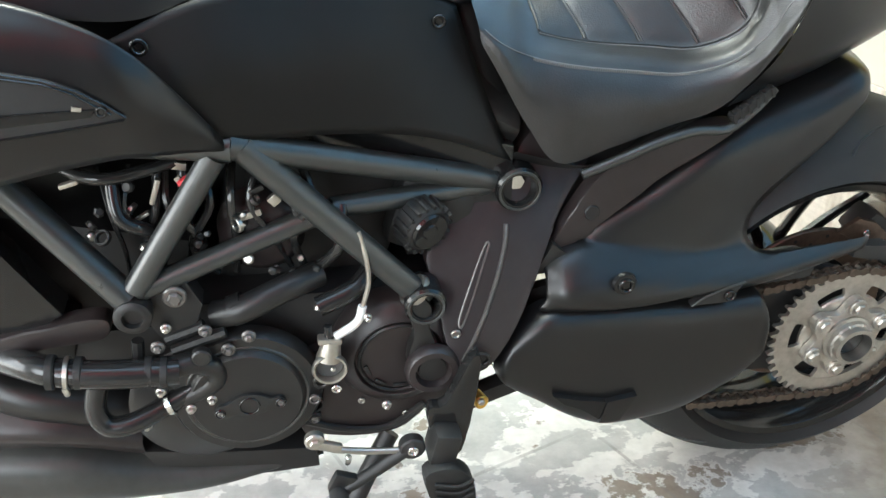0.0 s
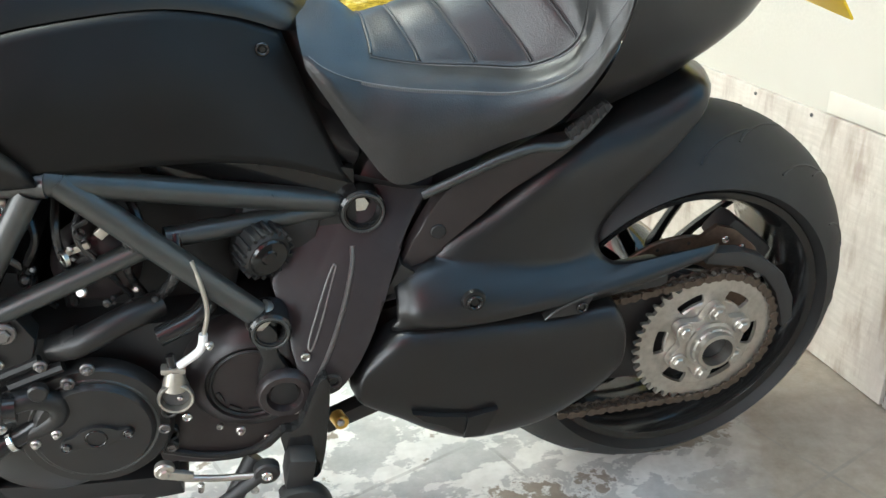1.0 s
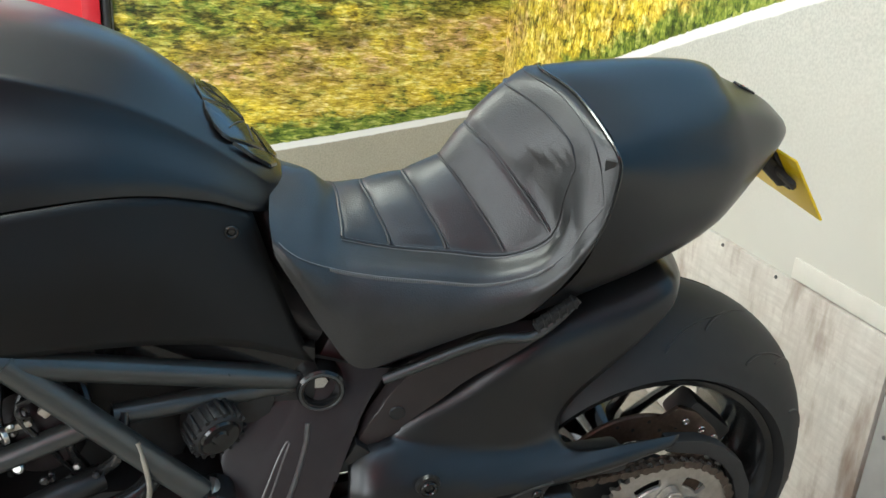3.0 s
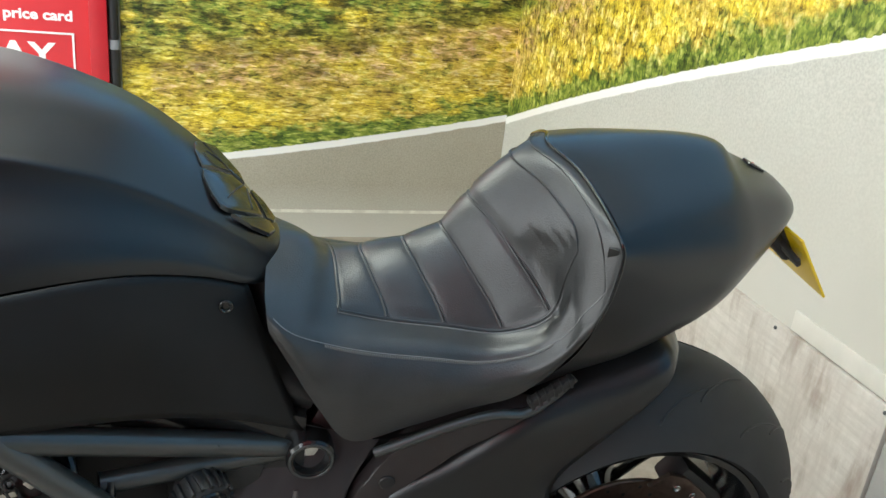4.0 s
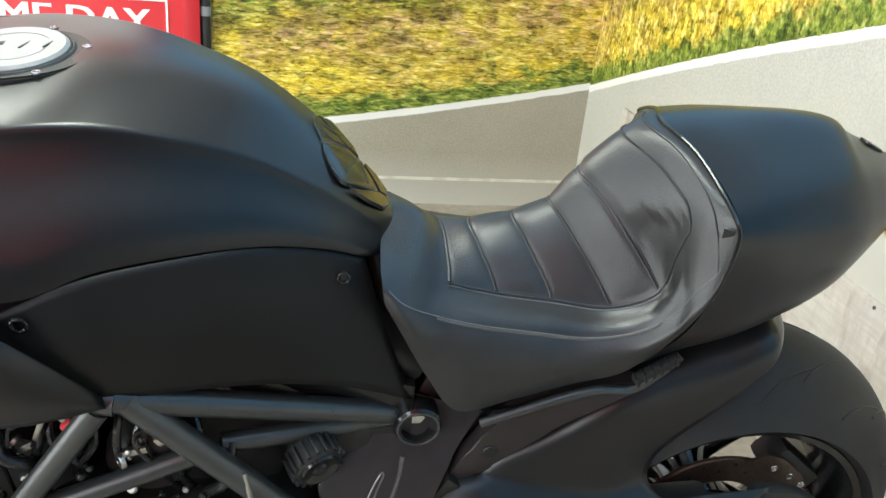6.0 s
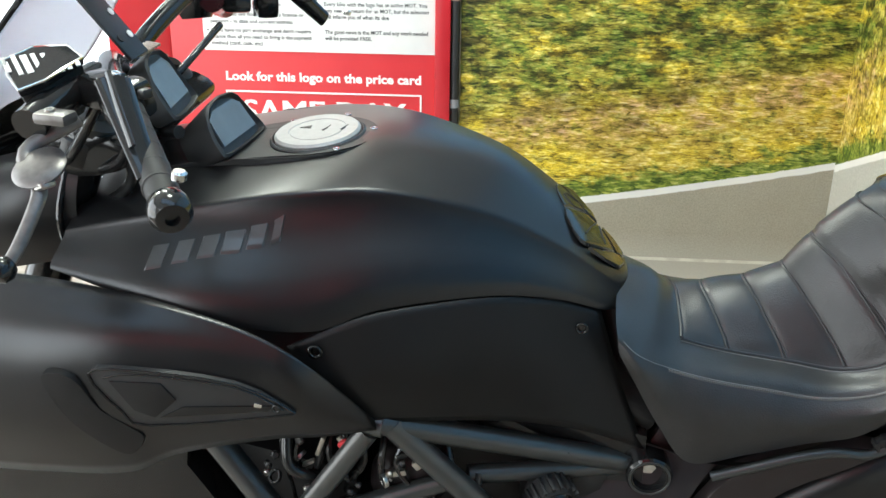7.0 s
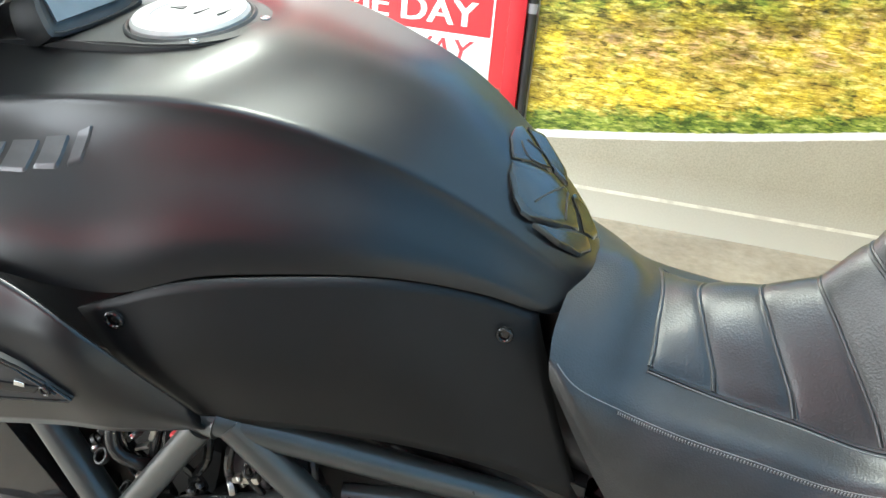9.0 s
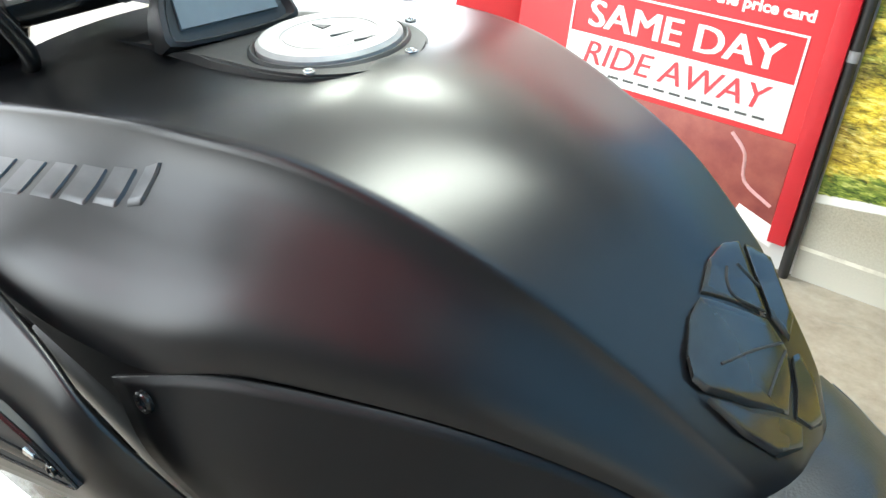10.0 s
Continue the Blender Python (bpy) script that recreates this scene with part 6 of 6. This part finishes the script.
# Three black masses added to keep the gaps behind the frame dark.
part("frame_web", slab([(-0.60, 0.61), (-0.50, 0.60), (-0.50, 0.55), (-0.56, 0.50), (-0.63, 0.50)], -0.12, -0.08, 0.003), BLACK, bike, angle=35)
part("far_engine_wall", block((0.52, 0.03, 0.32), (-0.86, 0.13, 0.56), bevel=0.01), BLACK, engine)
part("far_swing_wall", block((0.20, 0.04, 0.30), (-0.52, 0.04, 0.48), bevel=0.01), BLACK, engine)
part("swing_arm_body", slab(smooth_outline([(-0.50, 0.43), (-0.2, 0.45), (0.0, 0.41), (0.05, 0.32), (0.0, 0.24), (-0.1, 0.25), (-0.3, 0.27), (-0.50, 0.33)], 3), -0.128, -0.112, 0.003), BLACK, arm, angle=35)

# ---- handlebar, controls and instruments ----
before = set(bike.children)
CONTROLS = ("switch_box", "lever_clamp", "master_cylinder", "fluid_reservoir", "brake_lever", "mirror_stalk")
SMOKE = surface("smoked_plastic", (0.022, 0.022, 0.021), (0.035, 0.034, 0.032), 0.22, grain=40)
LIDGREY = surface("pale_lid_print", (0.16, 0.16, 0.16), (0.3, 0.3, 0.29), 0.35, grain=300)
for s in (-1, 1):
    lift = 0.055 if s > 0 else 0.0
    bar = part("handlebar", tube([(-1.15, -0.03, 1.066), (-1.13, -0.09, 1.088), (-1.075, -0.20, 1.090), (-1.015, -0.285, 1.062)] if s < 0 else [(-1.165, 0.03, 1.05), (-1.160, 0.09, 1.080), (-1.122, 0.20, 1.128), (-1.075, 0.30, 1.150)], 0.0125, 5, 14), GLOSS, bike, "black tubular handlebar")
    grip = part("grip", tube([(-1.045 - 0.5 * lift, s * 0.24, 1.080 + lift), (-1.008 - lift, s * 0.295, 1.058 + lift), (-0.970 - lift, s * 0.350, 1.034 + lift)], 0.015, 4, 18), RUBBER, bar, "black rubber grip")
    part("bar_end", lathe([(0, 0), (0.017, 0), (0.019, 0.006), (0.0185, 0.018), (0.014, 0.024), (0.0065, 0.025), (0.006, 0.020), (0, 0.020)], (-0.972 - lift, s * 0.347, 1.035 + lift), (0.48, s * 0.85, -0.2), 28), GLOSS, bar, "black bar end weight")
    for k in range(5):
        part("grip_rib", ring((-1.035 - lift + 0.0125 * k, s * (0.255 + 0.0185 * k), 1.074 + lift - 0.0078 * k), 0.0157, 0.0135, 0.004, (0.48, s * 0.85, -0.17), 18, 0.001), RUBBER, grip)
    box = part("switch_box", block((0.034, 0.046, 0.040), (-1.057, s * 0.215, 1.082), pose(0, 0, 0, 12, 0, s * 28), 0.010), GLOSS, bike, "black switch housing")
    part("switch_button", block((0.010, 0.012, 0.010), (-1.033, s * 0.225, 1.094), pose(0, 0, 0, 0, 0, s * 28), 0.003), CASE, box)
    part("switch_seam", block((0.036, 0.003, 0.042), (-1.057, s * 0.215, 1.082), pose(0, 0, 0, 12, 0, s * 28), 0.002), BLACK, box)
    clamp = part("lever_clamp", block((0.04, 0.035, 0.035), (-1.092, s * 0.188, 1.086), pose(0, 0, 0, 0, 0, s * 22), 0.008), GLOSS, bike, "black lever clamp")
    socket_bolt((-1.076, s * 0.19, 1.102), 0.005, clamp, (0.3, 0, 1), CHROME)
    body = part("master_cylinder", tube([(-1.115, s * 0.15, 1.088), (-1.13, s * 0.21, 1.080), (-1.135, s * 0.26, 1.070)], 0.017, 4, 14), GLOSS, bike, "black master cylinder")
    if s < 0:
        LID = [Vector(p) for p in [(-1.174, -0.215, 1.118), (-1.162, -0.18, 1.123), (-1.132, -0.17, 1.123), (-1.113, -0.18, 1.114), (-1.129, -0.228, 1.103), (-1.15, -0.24, 1.096), (-1.162, -0.232, 1.107)]]
        mid = sum(LID, Vector()) / len(LID)
        up = (LID[2] - LID[0]).cross(LID[4] - LID[0]).normalized()
        up = up if up.z > 0 else -up

        def loops_to_mesh(steps):
            bm = bmesh.new()
            loops = [[bm.verts.new(mid + (p - mid) * k + up * h + Vector((0.012, 0, 0)) * min(0.0, h) / -0.05) for p in LID] for k, h in steps]
            for p, q in zip(loops, loops[1:]):
                for j in range(len(LID)):
                    bm.faces.new((p[j], p[(j + 1) % len(LID)], q[(j + 1) % len(LID)], q[j]))
            bm.faces.new(loops[0])
            bm.faces.new(loops[-1])
            return bm

        tank_ = part("fluid_reservoir", loops_to_mesh([(0.55, -0.062), (0.78, -0.048), (0.92, -0.02), (0.95, -0.004)]), SMOKE, bike, "smoked plastic fluid reservoir with a dark printed lid", 25)
        lid = part("reservoir_lid", loops_to_mesh([(0.99, -0.006), (1.0, -0.004), (1.0, 0.001), (0.95, 0.003)]), GLOSS, tank_, "black lid with a pale printed pattern", 25)
        way = (LID[3] - LID[0]).normalized()
        side = up.cross(way).normalized()
        for k in range(9):
            p = mid + way * (-0.036 + 0.009 * k) + up * 0.0035
            wide = (0.012, 0.024, 0.034, 0.03, 0.034, 0.034, 0.03, 0.022, 0.012)[k]
            turn = Matrix((way.lerp(side, 0.25).normalized(), side.lerp(way, -0.25).normalized(), up)).transposed().to_4x4()
            part("lid_bar", block((0.0045 if k % 3 else 0.0065, wide, 0.0012), p, turn, 0.0003), WHITE, lid)
        part("lid_rim", tube([p + up * 0.002 for p in LID + LID[:1]], 0.0017, 1, 8), CHROME, lid)
    else:
        tank_ = part("fluid_reservoir", skin([[(-1.192, s * 0.168, 1.118), (-1.194, s * 0.215, 1.118), (-1.178, s * 0.235, 1.115), (-1.135, s * 0.232, 1.120), (-1.118, s * 0.212, 1.122), (-1.12, s * 0.168, 1.124), (-1.192, s * 0.168, 1.118)], [(-1.186, s * 0.172, 1.09), (-1.188, s * 0.212, 1.09), (-1.174, s * 0.230, 1.088), (-1.138, s * 0.228, 1.09), (-1.122, s * 0.208, 1.092), (-1.124, s * 0.172, 1.094), (-1.186, s * 0.172, 1.09)], [(-1.172, s * 0.18, 1.058), (-1.174, s * 0.205, 1.056), (-1.165, s * 0.218, 1.056), (-1.145, s * 0.216, 1.058), (-1.135, s * 0.202, 1.06), (-1.138, s * 0.18, 1.062), (-1.172, s * 0.18, 1.058)]], 4, 4), GLOSS, bike, "black fluid reservoir with a printed silver lid", 50)
        cap_bm = slab(smooth_outline([(-1.194, 0.166), (-1.194, 0.214), (-1.178, 0.238), (-1.135, 0.235), (-1.115, 0.213), (-1.118, 0.166)], 2), -0.003, 0.004, 0.0015)
        bmesh.ops.transform(cap_bm, matrix=Matrix(((1, 0, 0, 0), (0, 0, s, 0), (0.06, -1, 0, 1.192), (0, 0, 0, 1))), verts=cap_bm.verts)
        lid = part("reservoir_lid", cap_bm, LIDGREY, tank_, "", 35)
        for k in range(6):
            wide = (0.018, 0.032, 0.046, 0.046, 0.034, 0.02)[k]
            part("lid_bar", block((0.004 if k not in (2, 3) else 0.007, wide, 0.002), (-1.186 + 0.0125 * k, s * 0.199, 1.1272 + 0.0007 * k), pose(0, 0, 0, 0, -3, -24 * s), 0.0005), WHITE, tank_)
        part("lid_rim", tube([(-1.194, s * 0.168, 1.1215), (-1.194, s * 0.214, 1.1215), (-1.178, s * 0.237, 1.1225), (-1.135, s * 0.234, 1.125), (-1.116, s * 0.213, 1.126), (-1.119, s * 0.168, 1.126)], 0.0022, 3, 8), CHROME, tank_)
        tank_.matrix_local = Matrix.Translation((-1.155 + 0.034, s * 0.2, 1.088)) @ (pose(0, 0, 0, 34, 16, 0) if s < 0 else Matrix()) @ Matrix.Scale(0.76, 4) @ Matrix.Translation((1.155, -s * 0.2, -1.085))
    if s < 0:
        lev = part("clutch_lever", tube([(-1.098, -0.235, 1.070)] + [(-1.137, -0.27, 1.048), (-1.113, -0.3, 1.026), (-1.111, -0.32, 1.01), (-1.116, -0.345, 0.988), (-1.121, -0.36, 0.976)], 0.0085, 5, 12, taper=0.006, flat=0.7), WORN, bike, "dark polished hand lever")
        part("lever_ball", lathe([(0, -0.012), (0.007, -0.0105), (0.012, -0.004), (0.012, 0.004), (0.007, 0.0105), (0, 0.012)], (-1.124, -0.365, 0.973), (0, -1, -0.6), 18), GLOSS, lev, "black lever ball end")
        part("reach_wheel", lathe([(0.006, 0), (0.024, 0.001), (0.026, 0.005), (0.022, 0.008), (0.008, 0.009)], (-1.116, -0.286, 1.036), (-0.1, -0.5, 1), 24), WORN, lev)
        part("lever_pivot", block((0.036, 0.022, 0.012), (-1.106, s * 0.262, 1.080), pose(0, 0, 0, 0, 0, 12 * s), 0.005), WORN, lev, "worn metal lever pivot")
        socket_bolt((-1.110, s * 0.262, 1.086), 0.005, lev, (0, 0, 1), STEEL)
        part("adjuster_wheel", disc((-1.108, s * 0.30, 1.030), 0.010, 0.006, (0.3, 0.2 * s, -1), 20), STEEL, lev)
    guard = part("mirror_stalk", tube([(-1.045, s * 0.26, 1.115), (-1.022, s * 0.29, 1.084), (-0.994, s * 0.325, 1.048)], 0.017, 4, 12, taper=0.012, flat=0.5), GLOSS, bike, "folded glossy black stalk")
    part("stalk_face", tube([(-1.045, s * 0.268, 1.125), (-1.027, s * 0.295, 1.103), (-1.008, s * 0.32, 1.075)], 0.005, 4, 8, flat=0.4), GLOSS, guard)
    part("stalk_screw", disc((-0.962, s * 0.34, 1.055), 0.007, 0.008, (0.2, 0, 1), 12), CHROME, guard)
RISE = Matrix.Translation((0, 0.05, 1.08)) @ pose(0, 0, 0.035, 0, 0, 0) @ Matrix.Translation((0, -0.05, -1.08))
for ob in [c for c in bike.children if c not in before]:
    if ob.name.split(".")[0] in CONTROLS and (ob.name.split(".")[0] == "brake_lever" or ob.name.endswith(".001")):
        ob.matrix_local = RISE @ ob.matrix_local
part("riser", block((0.05, 0.16, 0.05), (-1.155, 0, 1.035), bevel=0.012), GLOSS, bike)
part("top_yoke", slab(smooth_outline([(-1.19, 0.97), (-1.12, 0.975), (-1.10, 1.0), (-1.14, 1.02), (-1.2, 1.01)], 3), -0.14, 0.14, 0.008), GLOSS, bike)
for s in (-1, 1):
    fork = part("fork_leg", tube([(-1.155, s * 0.112, 1.02), (-1.23, s * 0.112, 0.86), (-1.30, s * 0.112, 0.70)], 0.027, 3, 24), GLOSS, bike, "black upside-down fork leg")
    part("fork_cap", lathe([(0, 0), (0.03, 0), (0.03, 0.01), (0.022, 0.014), (0.012, 0.014), (0.011, 0.02), (0, 0.02)], (-1.152, s * 0.112, 1.02), (0.42, 0, 0.9), 28), CASE, fork)
    part("fork_ring", ring((-1.172, s * 0.112, 0.985), 0.032, 0.027, 0.03, (0.42, 0, 0.9), 28), CASE, fork)
for pts, r in (([(-1.10, -0.19, 1.07), (-1.16, -0.16, 1.0), (-1.22, -0.08, 0.97)], 0.006), ([(-1.05, -0.23, 1.06), (-1.10, -0.17, 1.0), (-1.18, -0.1, 0.96)], 0.005), ([(-1.10, 0.19, 1.07), (-1.12, 0.12, 1.04), (-1.17, 0.05, 0.98)], 0.005), ([(-1.07, -0.21, 1.06), (-1.09, -0.16, 1.01), (-1.12, -0.12, 0.95), (-1.2, -0.1, 0.9)], 0.007)):
    part("control_cable", tube(pts, r, 6, 10), HOSE, bike)
# round instrument above the yoke
pod = display((-1.104, -0.014, 1.042), -32, 4, 0.098, 0.080, 0.05, "instrument", "black instrument pod with a blank display")
for k in range(7):
    part("cooling_rib", block((0.018, 0.0035, 0.004), (-1.118, -0.050 + 0.0085 * k, 1.087), pose(0, 0, 0, 0, 8, 0), 0.001), ALLOY, pod)
# flat bracket and tinted flyscreen
brk = part("screen_bracket", block((0.11, 0.045, 0.004), (-1.135, -0.075, 1.135), pose(0, 0, 0, 0, 53, 0), 0.002), CASE, bike, "flat dark metal bracket with bolt holes")
# Holes are flat discs: white for brightness behind, black for shade.
for d, dy in ((-0.03, 0.012), (0.0, 0.012), (0.03, 0.012), (0.03, -0.012), (-0.03, -0.012)):
    part("bracket_hole", disc((-1.135 + d * 0.6 + 0.002, -0.075 + dy, 1.135 - d * 0.8 + 0.002), 0.0045, 0.0012, (0.8, 0, 0.6), 14), WHITE if dy > 0 and d >= 0 else BLACK, brk)
FLY = [[(-1.50, -0.19, 0.86), (-1.49, -0.09, 0.885), (-1.485, 0, 0.89)]]
FLY.append([(-1.39, -0.18, 0.95), (-1.38, -0.09, 0.975), (-1.375, 0, 0.98)])
FLY.append([(-1.295, -0.17, 1.03), (-1.283, -0.09, 1.06), (-1.278, 0, 1.068)])
FLY.append([(-1.215, -0.155, 1.13), (-1.202, -0.085, 1.155), (-1.198, 0, 1.163)])
FLY.append([(-1.14, -0.12, 1.215), (-1.13, -0.07, 1.232), (-1.126, 0, 1.238)])
fly = thick(part("flyscreen", skin(FLY, 5, 6, both=True), TINT, bike, "pale tinted flyscreen", 60), 0.004)
rim_line = [r[0] for r in FLY] + [FLY[-1][2]] + [(x, -y, z) for x, y, z in (r[0] for r in reversed(FLY))]
part("flyscreen_edge", tube(rim_line, 0.003, 5, 8), GLOSS, fly)
for side in (-1, 1):
    boot = part("fork_shroud", skin([[(-1.165, side * 0.09, 0.985), (-1.165, side * 0.135, 0.975), (-1.17, side * 0.15, 0.93), (-1.175, side * 0.14, 0.87)], [(-1.23, side * 0.09, 0.985), (-1.235, side * 0.15, 0.972), (-1.24, side * 0.17, 0.92), (-1.245, side * 0.15, 0.86)], [(-1.33, side * 0.09, 0.96), (-1.335, side * 0.15, 0.945), (-1.34, side * 0.17, 0.90), (-1.345, side * 0.15, 0.84)]], 5, 5), CASE, bike, "dark moulded shroud round the fork", 60)
    for k in range(3):
        part("shroud_ridge", tube([(-1.18 - 0.045 * k, side * 0.136, 0.977 - 0.004 * k), (-1.185 - 0.045 * k, side * 0.160, 0.93), (-1.19 - 0.045 * k, side * 0.148, 0.875)], 0.004, 4, 8), GLOSS, boot)
part("headlight_shell", skin([[(-1.30, -0.12, 0.90), (-1.30, -0.13, 0.96), (-1.30, -0.06, 1.01), (-1.30, 0, 1.015)], [(-1.38, -0.12, 0.89), (-1.385, -0.13, 0.93), (-1.39, -0.06, 0.965), (-1.39, 0, 0.97)], [(-1.45, -0.07, 0.88), (-1.46, -0.075, 0.90), (-1.46, -0.04, 0.92), (-1.46, 0, 0.922)]], 4, 4, both=True), GLOSS, bike, "glossy black headlight shell", 60)
part("loom", tube([(-1.14, -0.03, 0.985), (-1.10, -0.045, 0.994), (-1.075, -0.06, 0.998)], 0.008, 4, 10), RUBBER, bike)

# ---- things on the back wall ----


def lettering(text, at, height, mat, parent, bold=0.0, shear=0.0, squeeze=1.0, name="lettering", stout=0.0):
    """Printed words on the banner, facing the camera, from their left end."""
    curve = bpy.data.curves.new(name, "FONT")
    curve.body, curve.size, curve.shear, curve.extrude, curve.offset = text, height / 0.7, shear, 0.0004, bold
    curve.resolution_u = 3
    ob = bpy.data.objects.new(name, curve)
    scene.collection.objects.link(ob)
    bpy.context.view_layer.update()
    mesh = bpy.data.meshes.new_from_object(ob.evaluated_get(bpy.context.evaluated_depsgraph_get()))
    bpy.data.objects.remove(ob)
    mesh.materials.clear()
    mesh.materials.append(mat)
    width = max(v.co.x for v in mesh.vertices)
    fit = squeeze / width
    for piece in letters_of(mesh, stout):
        made = new("letter", piece)
        made.parent = parent
        made.matrix_local = Matrix.Translation(at) @ pose(0, 0, 0, 90) @ Matrix.Diagonal((fit, 1, 1, 1))


def letters_of(mesh, stout=0.0):
    """One mesh for each letter: islands that share a stretch of the line belong together."""
    n = len(mesh.vertices)
    root = list(range(n))

    def find(a):
        while root[a] != a:
            root[a] = root[root[a]]
            a = root[a]
        return a

    for e in mesh.edges:
        root[find(e.vertices[0])] = find(e.vertices[1])
    spans = {}
    for v in mesh.vertices:
        lo, hi = spans.get(find(v.index), (9e9, -9e9))
        spans[find(v.index)] = (min(lo, v.co.x), max(hi, v.co.x))
    groups = []
    for r, (lo, hi) in sorted(spans.items(), key=lambda item: item[1]):
        if groups and lo < groups[-1][1] - 0.4 * (hi - lo):
            groups[-1][0].add(r)
            groups[-1][1] = max(groups[-1][1], hi)
        else:
            groups.append([{r}, hi])
    for members, _ in groups:
        keep = [v.index for v in mesh.vertices if find(v.index) in members]
        at = {k: j for j, k in enumerate(keep)}
        piece = bpy.data.meshes.new("letter")
        spots = [mesh.vertices[k].co.copy() for k in keep]
        faces = [[at[k] for k in f.vertices] for f in mesh.polygons if f.vertices[0] in at]
        verts, loops = list(spots), list(faces)
        if stout:
            # a second stroke beside the first makes the letter bold
            verts += [p + Vector((stout, 0, 0.0002)) for p in spots]
            loops += [[k + len(spots) for k in f] for f in faces]
        piece.from_pydata(verts, [], loops)
        piece.materials.append(mesh.materials[0])
        yield piece


banner = empty("banner_stand", pose(-1.4, 1.90, 0.0), "red advertising banner stand against the wall", "banner")
BX = 1.4


def on_banner(name, x0, x1, z0, z1, proud, mat, label="", deep=0.003):
    return part(name, block((x1 - x0, deep, z1 - z0), ((x0 + x1) / 2 + BX, -proud, (z0 + z1) / 2), bevel=0.0006), mat, banner, label, 30)


on_banner("sheet", -1.90, -0.972, 0.09, 2.1, 0.0, RED, "printed red banner sheet", 0.008)
part("post", block((0.052, 0.03, 1.9), (-0.946 + BX, -0.004, 1.05), bevel=0.003), RED_DEEP, banner, "deep red upright post")
on_banner("white_panel", -1.78, -0.972, 0.82, 1.6, 0.0060, WHITE, "white information panel")
on_banner("frame_line", -1.716, -1.018, 0.676, 0.682, 0.0062, WHITE)
on_banner("frame_line", -1.716, -1.018, 0.412, 0.418, 0.0062, WHITE)
on_banner("frame_line", -1.716, -1.710, 0.4185, 0.6755, 0.0062, WHITE)
on_banner("frame_line", -1.024, -1.018, 0.4185, 0.6755, 0.0062, WHITE)
on_banner("white_band", -1.709, -1.025, 0.4185, 0.548, 0.0062, WHITE)
on_banner("photo", -1.78, -0.975, 0.10, 0.395, 0.0060, surface("dark_photo_print", (0.16, 0.02, 0.025), (0.34, 0.1, 0.07), 0.4, grain=14), "dark red printed photograph")
part("photo_streak", tube([(-1.15 + BX, -0.009, 0.38), (-1.10 + BX, -0.009, 0.33), (-1.08 + BX, -0.009, 0.25), (-0.99 + BX, -0.009, 0.2)], 0.006, 4, 6, flat=0.4), surface("pale_print", (0.5, 0.25, 0.25), (0.6, 0.35, 0.33), 0.4), banner)
part("photo_patch", block((0.14, 0.003, 0.06), (-1.02 + BX, -0.0078, 0.13), pose(0, 0, 0, 0, 18, 0), 0.001), WHITE, banner)
lettering("Look for this logo on the price card", (-1.714 + BX, -0.0045, 0.718), 0.030, WHITE, banner, 0.0014, 0, 0.694)
lettering("SAME DAY", (-1.663 + BX, -0.0045, 0.573), 0.078, WHITE, banner, 0.0, 0, 0.585, stout=0.006)
lettering("RIDE AWAY", (-1.66 + BX, -0.0085, 0.462), 0.070, RED_INK, banner, 0.0, 0.2, 0.585, stout=0.002)
for k in range(12):
    on_banner("small_print", -1.66 + 0.05 * k, -1.625 + 0.05 * k, 0.434, 0.441, 0.0082, INK)
TEXT_L = (("ange: the bike, V5 - In", 1.02), ("name and address, all keys, any service", 0.996), ("history and MOT if applicable", 0.972), ("If you would like finance: driver's licence or", 0.938), ("passport - in date and current address", 0.914), ("If you have no part exchange and don't require", 0.884), ("finance then all you need to bring is the payment", 0.862), ("method (card, cash, etc)", 0.840))
WIDTHS = (0.28, 0.33, 0.25, 0.33, 0.29, 0.352, 0.354, 0.18)
for (text, z), w in zip(TEXT_L, WIDTHS):
    lettering(text, (-1.752 + BX, -0.0077, z), 0.0125, INK, banner, 0.0004, 0, w)
for z in (0.938, 0.884):
    part("bullet", block((0.006, 0.001, 0.006), (-1.763 + BX, -0.008, z + 0.005), bevel=0), INK, banner)
for text, z, w in (("MOT", 1.01, 0.038), ("Every bike with the logo has an active MOT. You", 0.976, 0.352), ("may need to return for an MOT, but the salesman", 0.955, 0.358), ("will inform you of when its due", 0.934, 0.222), ("The good news is the MOT and any work needed", 0.884, 0.356), ("will be provided FREE.", 0.863, 0.162)):
    lettering(text, (-1.352 + BX, -0.0077, z), 0.0125, RED_INK if text == "MOT" else INK, banner, 0.0004, 0, w)
# folded red side wing of the stand and a dark roll behind its post
part("wing", block((0.22, 0.006, 2.0), (-1.985 + BX, -0.05, 1.1), pose(0, 0, 0, 0, 0, 40), 0.002), RED, banner, "folded red side wing")
# Roll added to fill the black gap between post and mural.
bundle = empty("rolled_covers", pose(-0.905, 1.906, 0), "dark strapped roll added in the black gap beside the banner", "covers")
part("roll", lathe([(0, 0), (0.015, 0), (0.016, 0.02), (0.0155, 0.9), (0.0165, 1.5), (0, 1.5)], (0, 0, 0.0), (0, 0, 1), 18), BLACK, bundle)
part("tie", ring((0, 0, 0.64), 0.0172, 0.015, 0.03, (0, 0, 1), 18), surface("grey_strap", (0.2, 0.2, 0.21), (0.26, 0.26, 0.27), 0.6), bundle)
part("tie", ring((0, 0, 1.0), 0.0185, 0.015, 0.05, (0, 0, 1), 18), surface("tan_strap", (0.3, 0.18, 0.14), (0.36, 0.22, 0.18), 0.6), bundle)
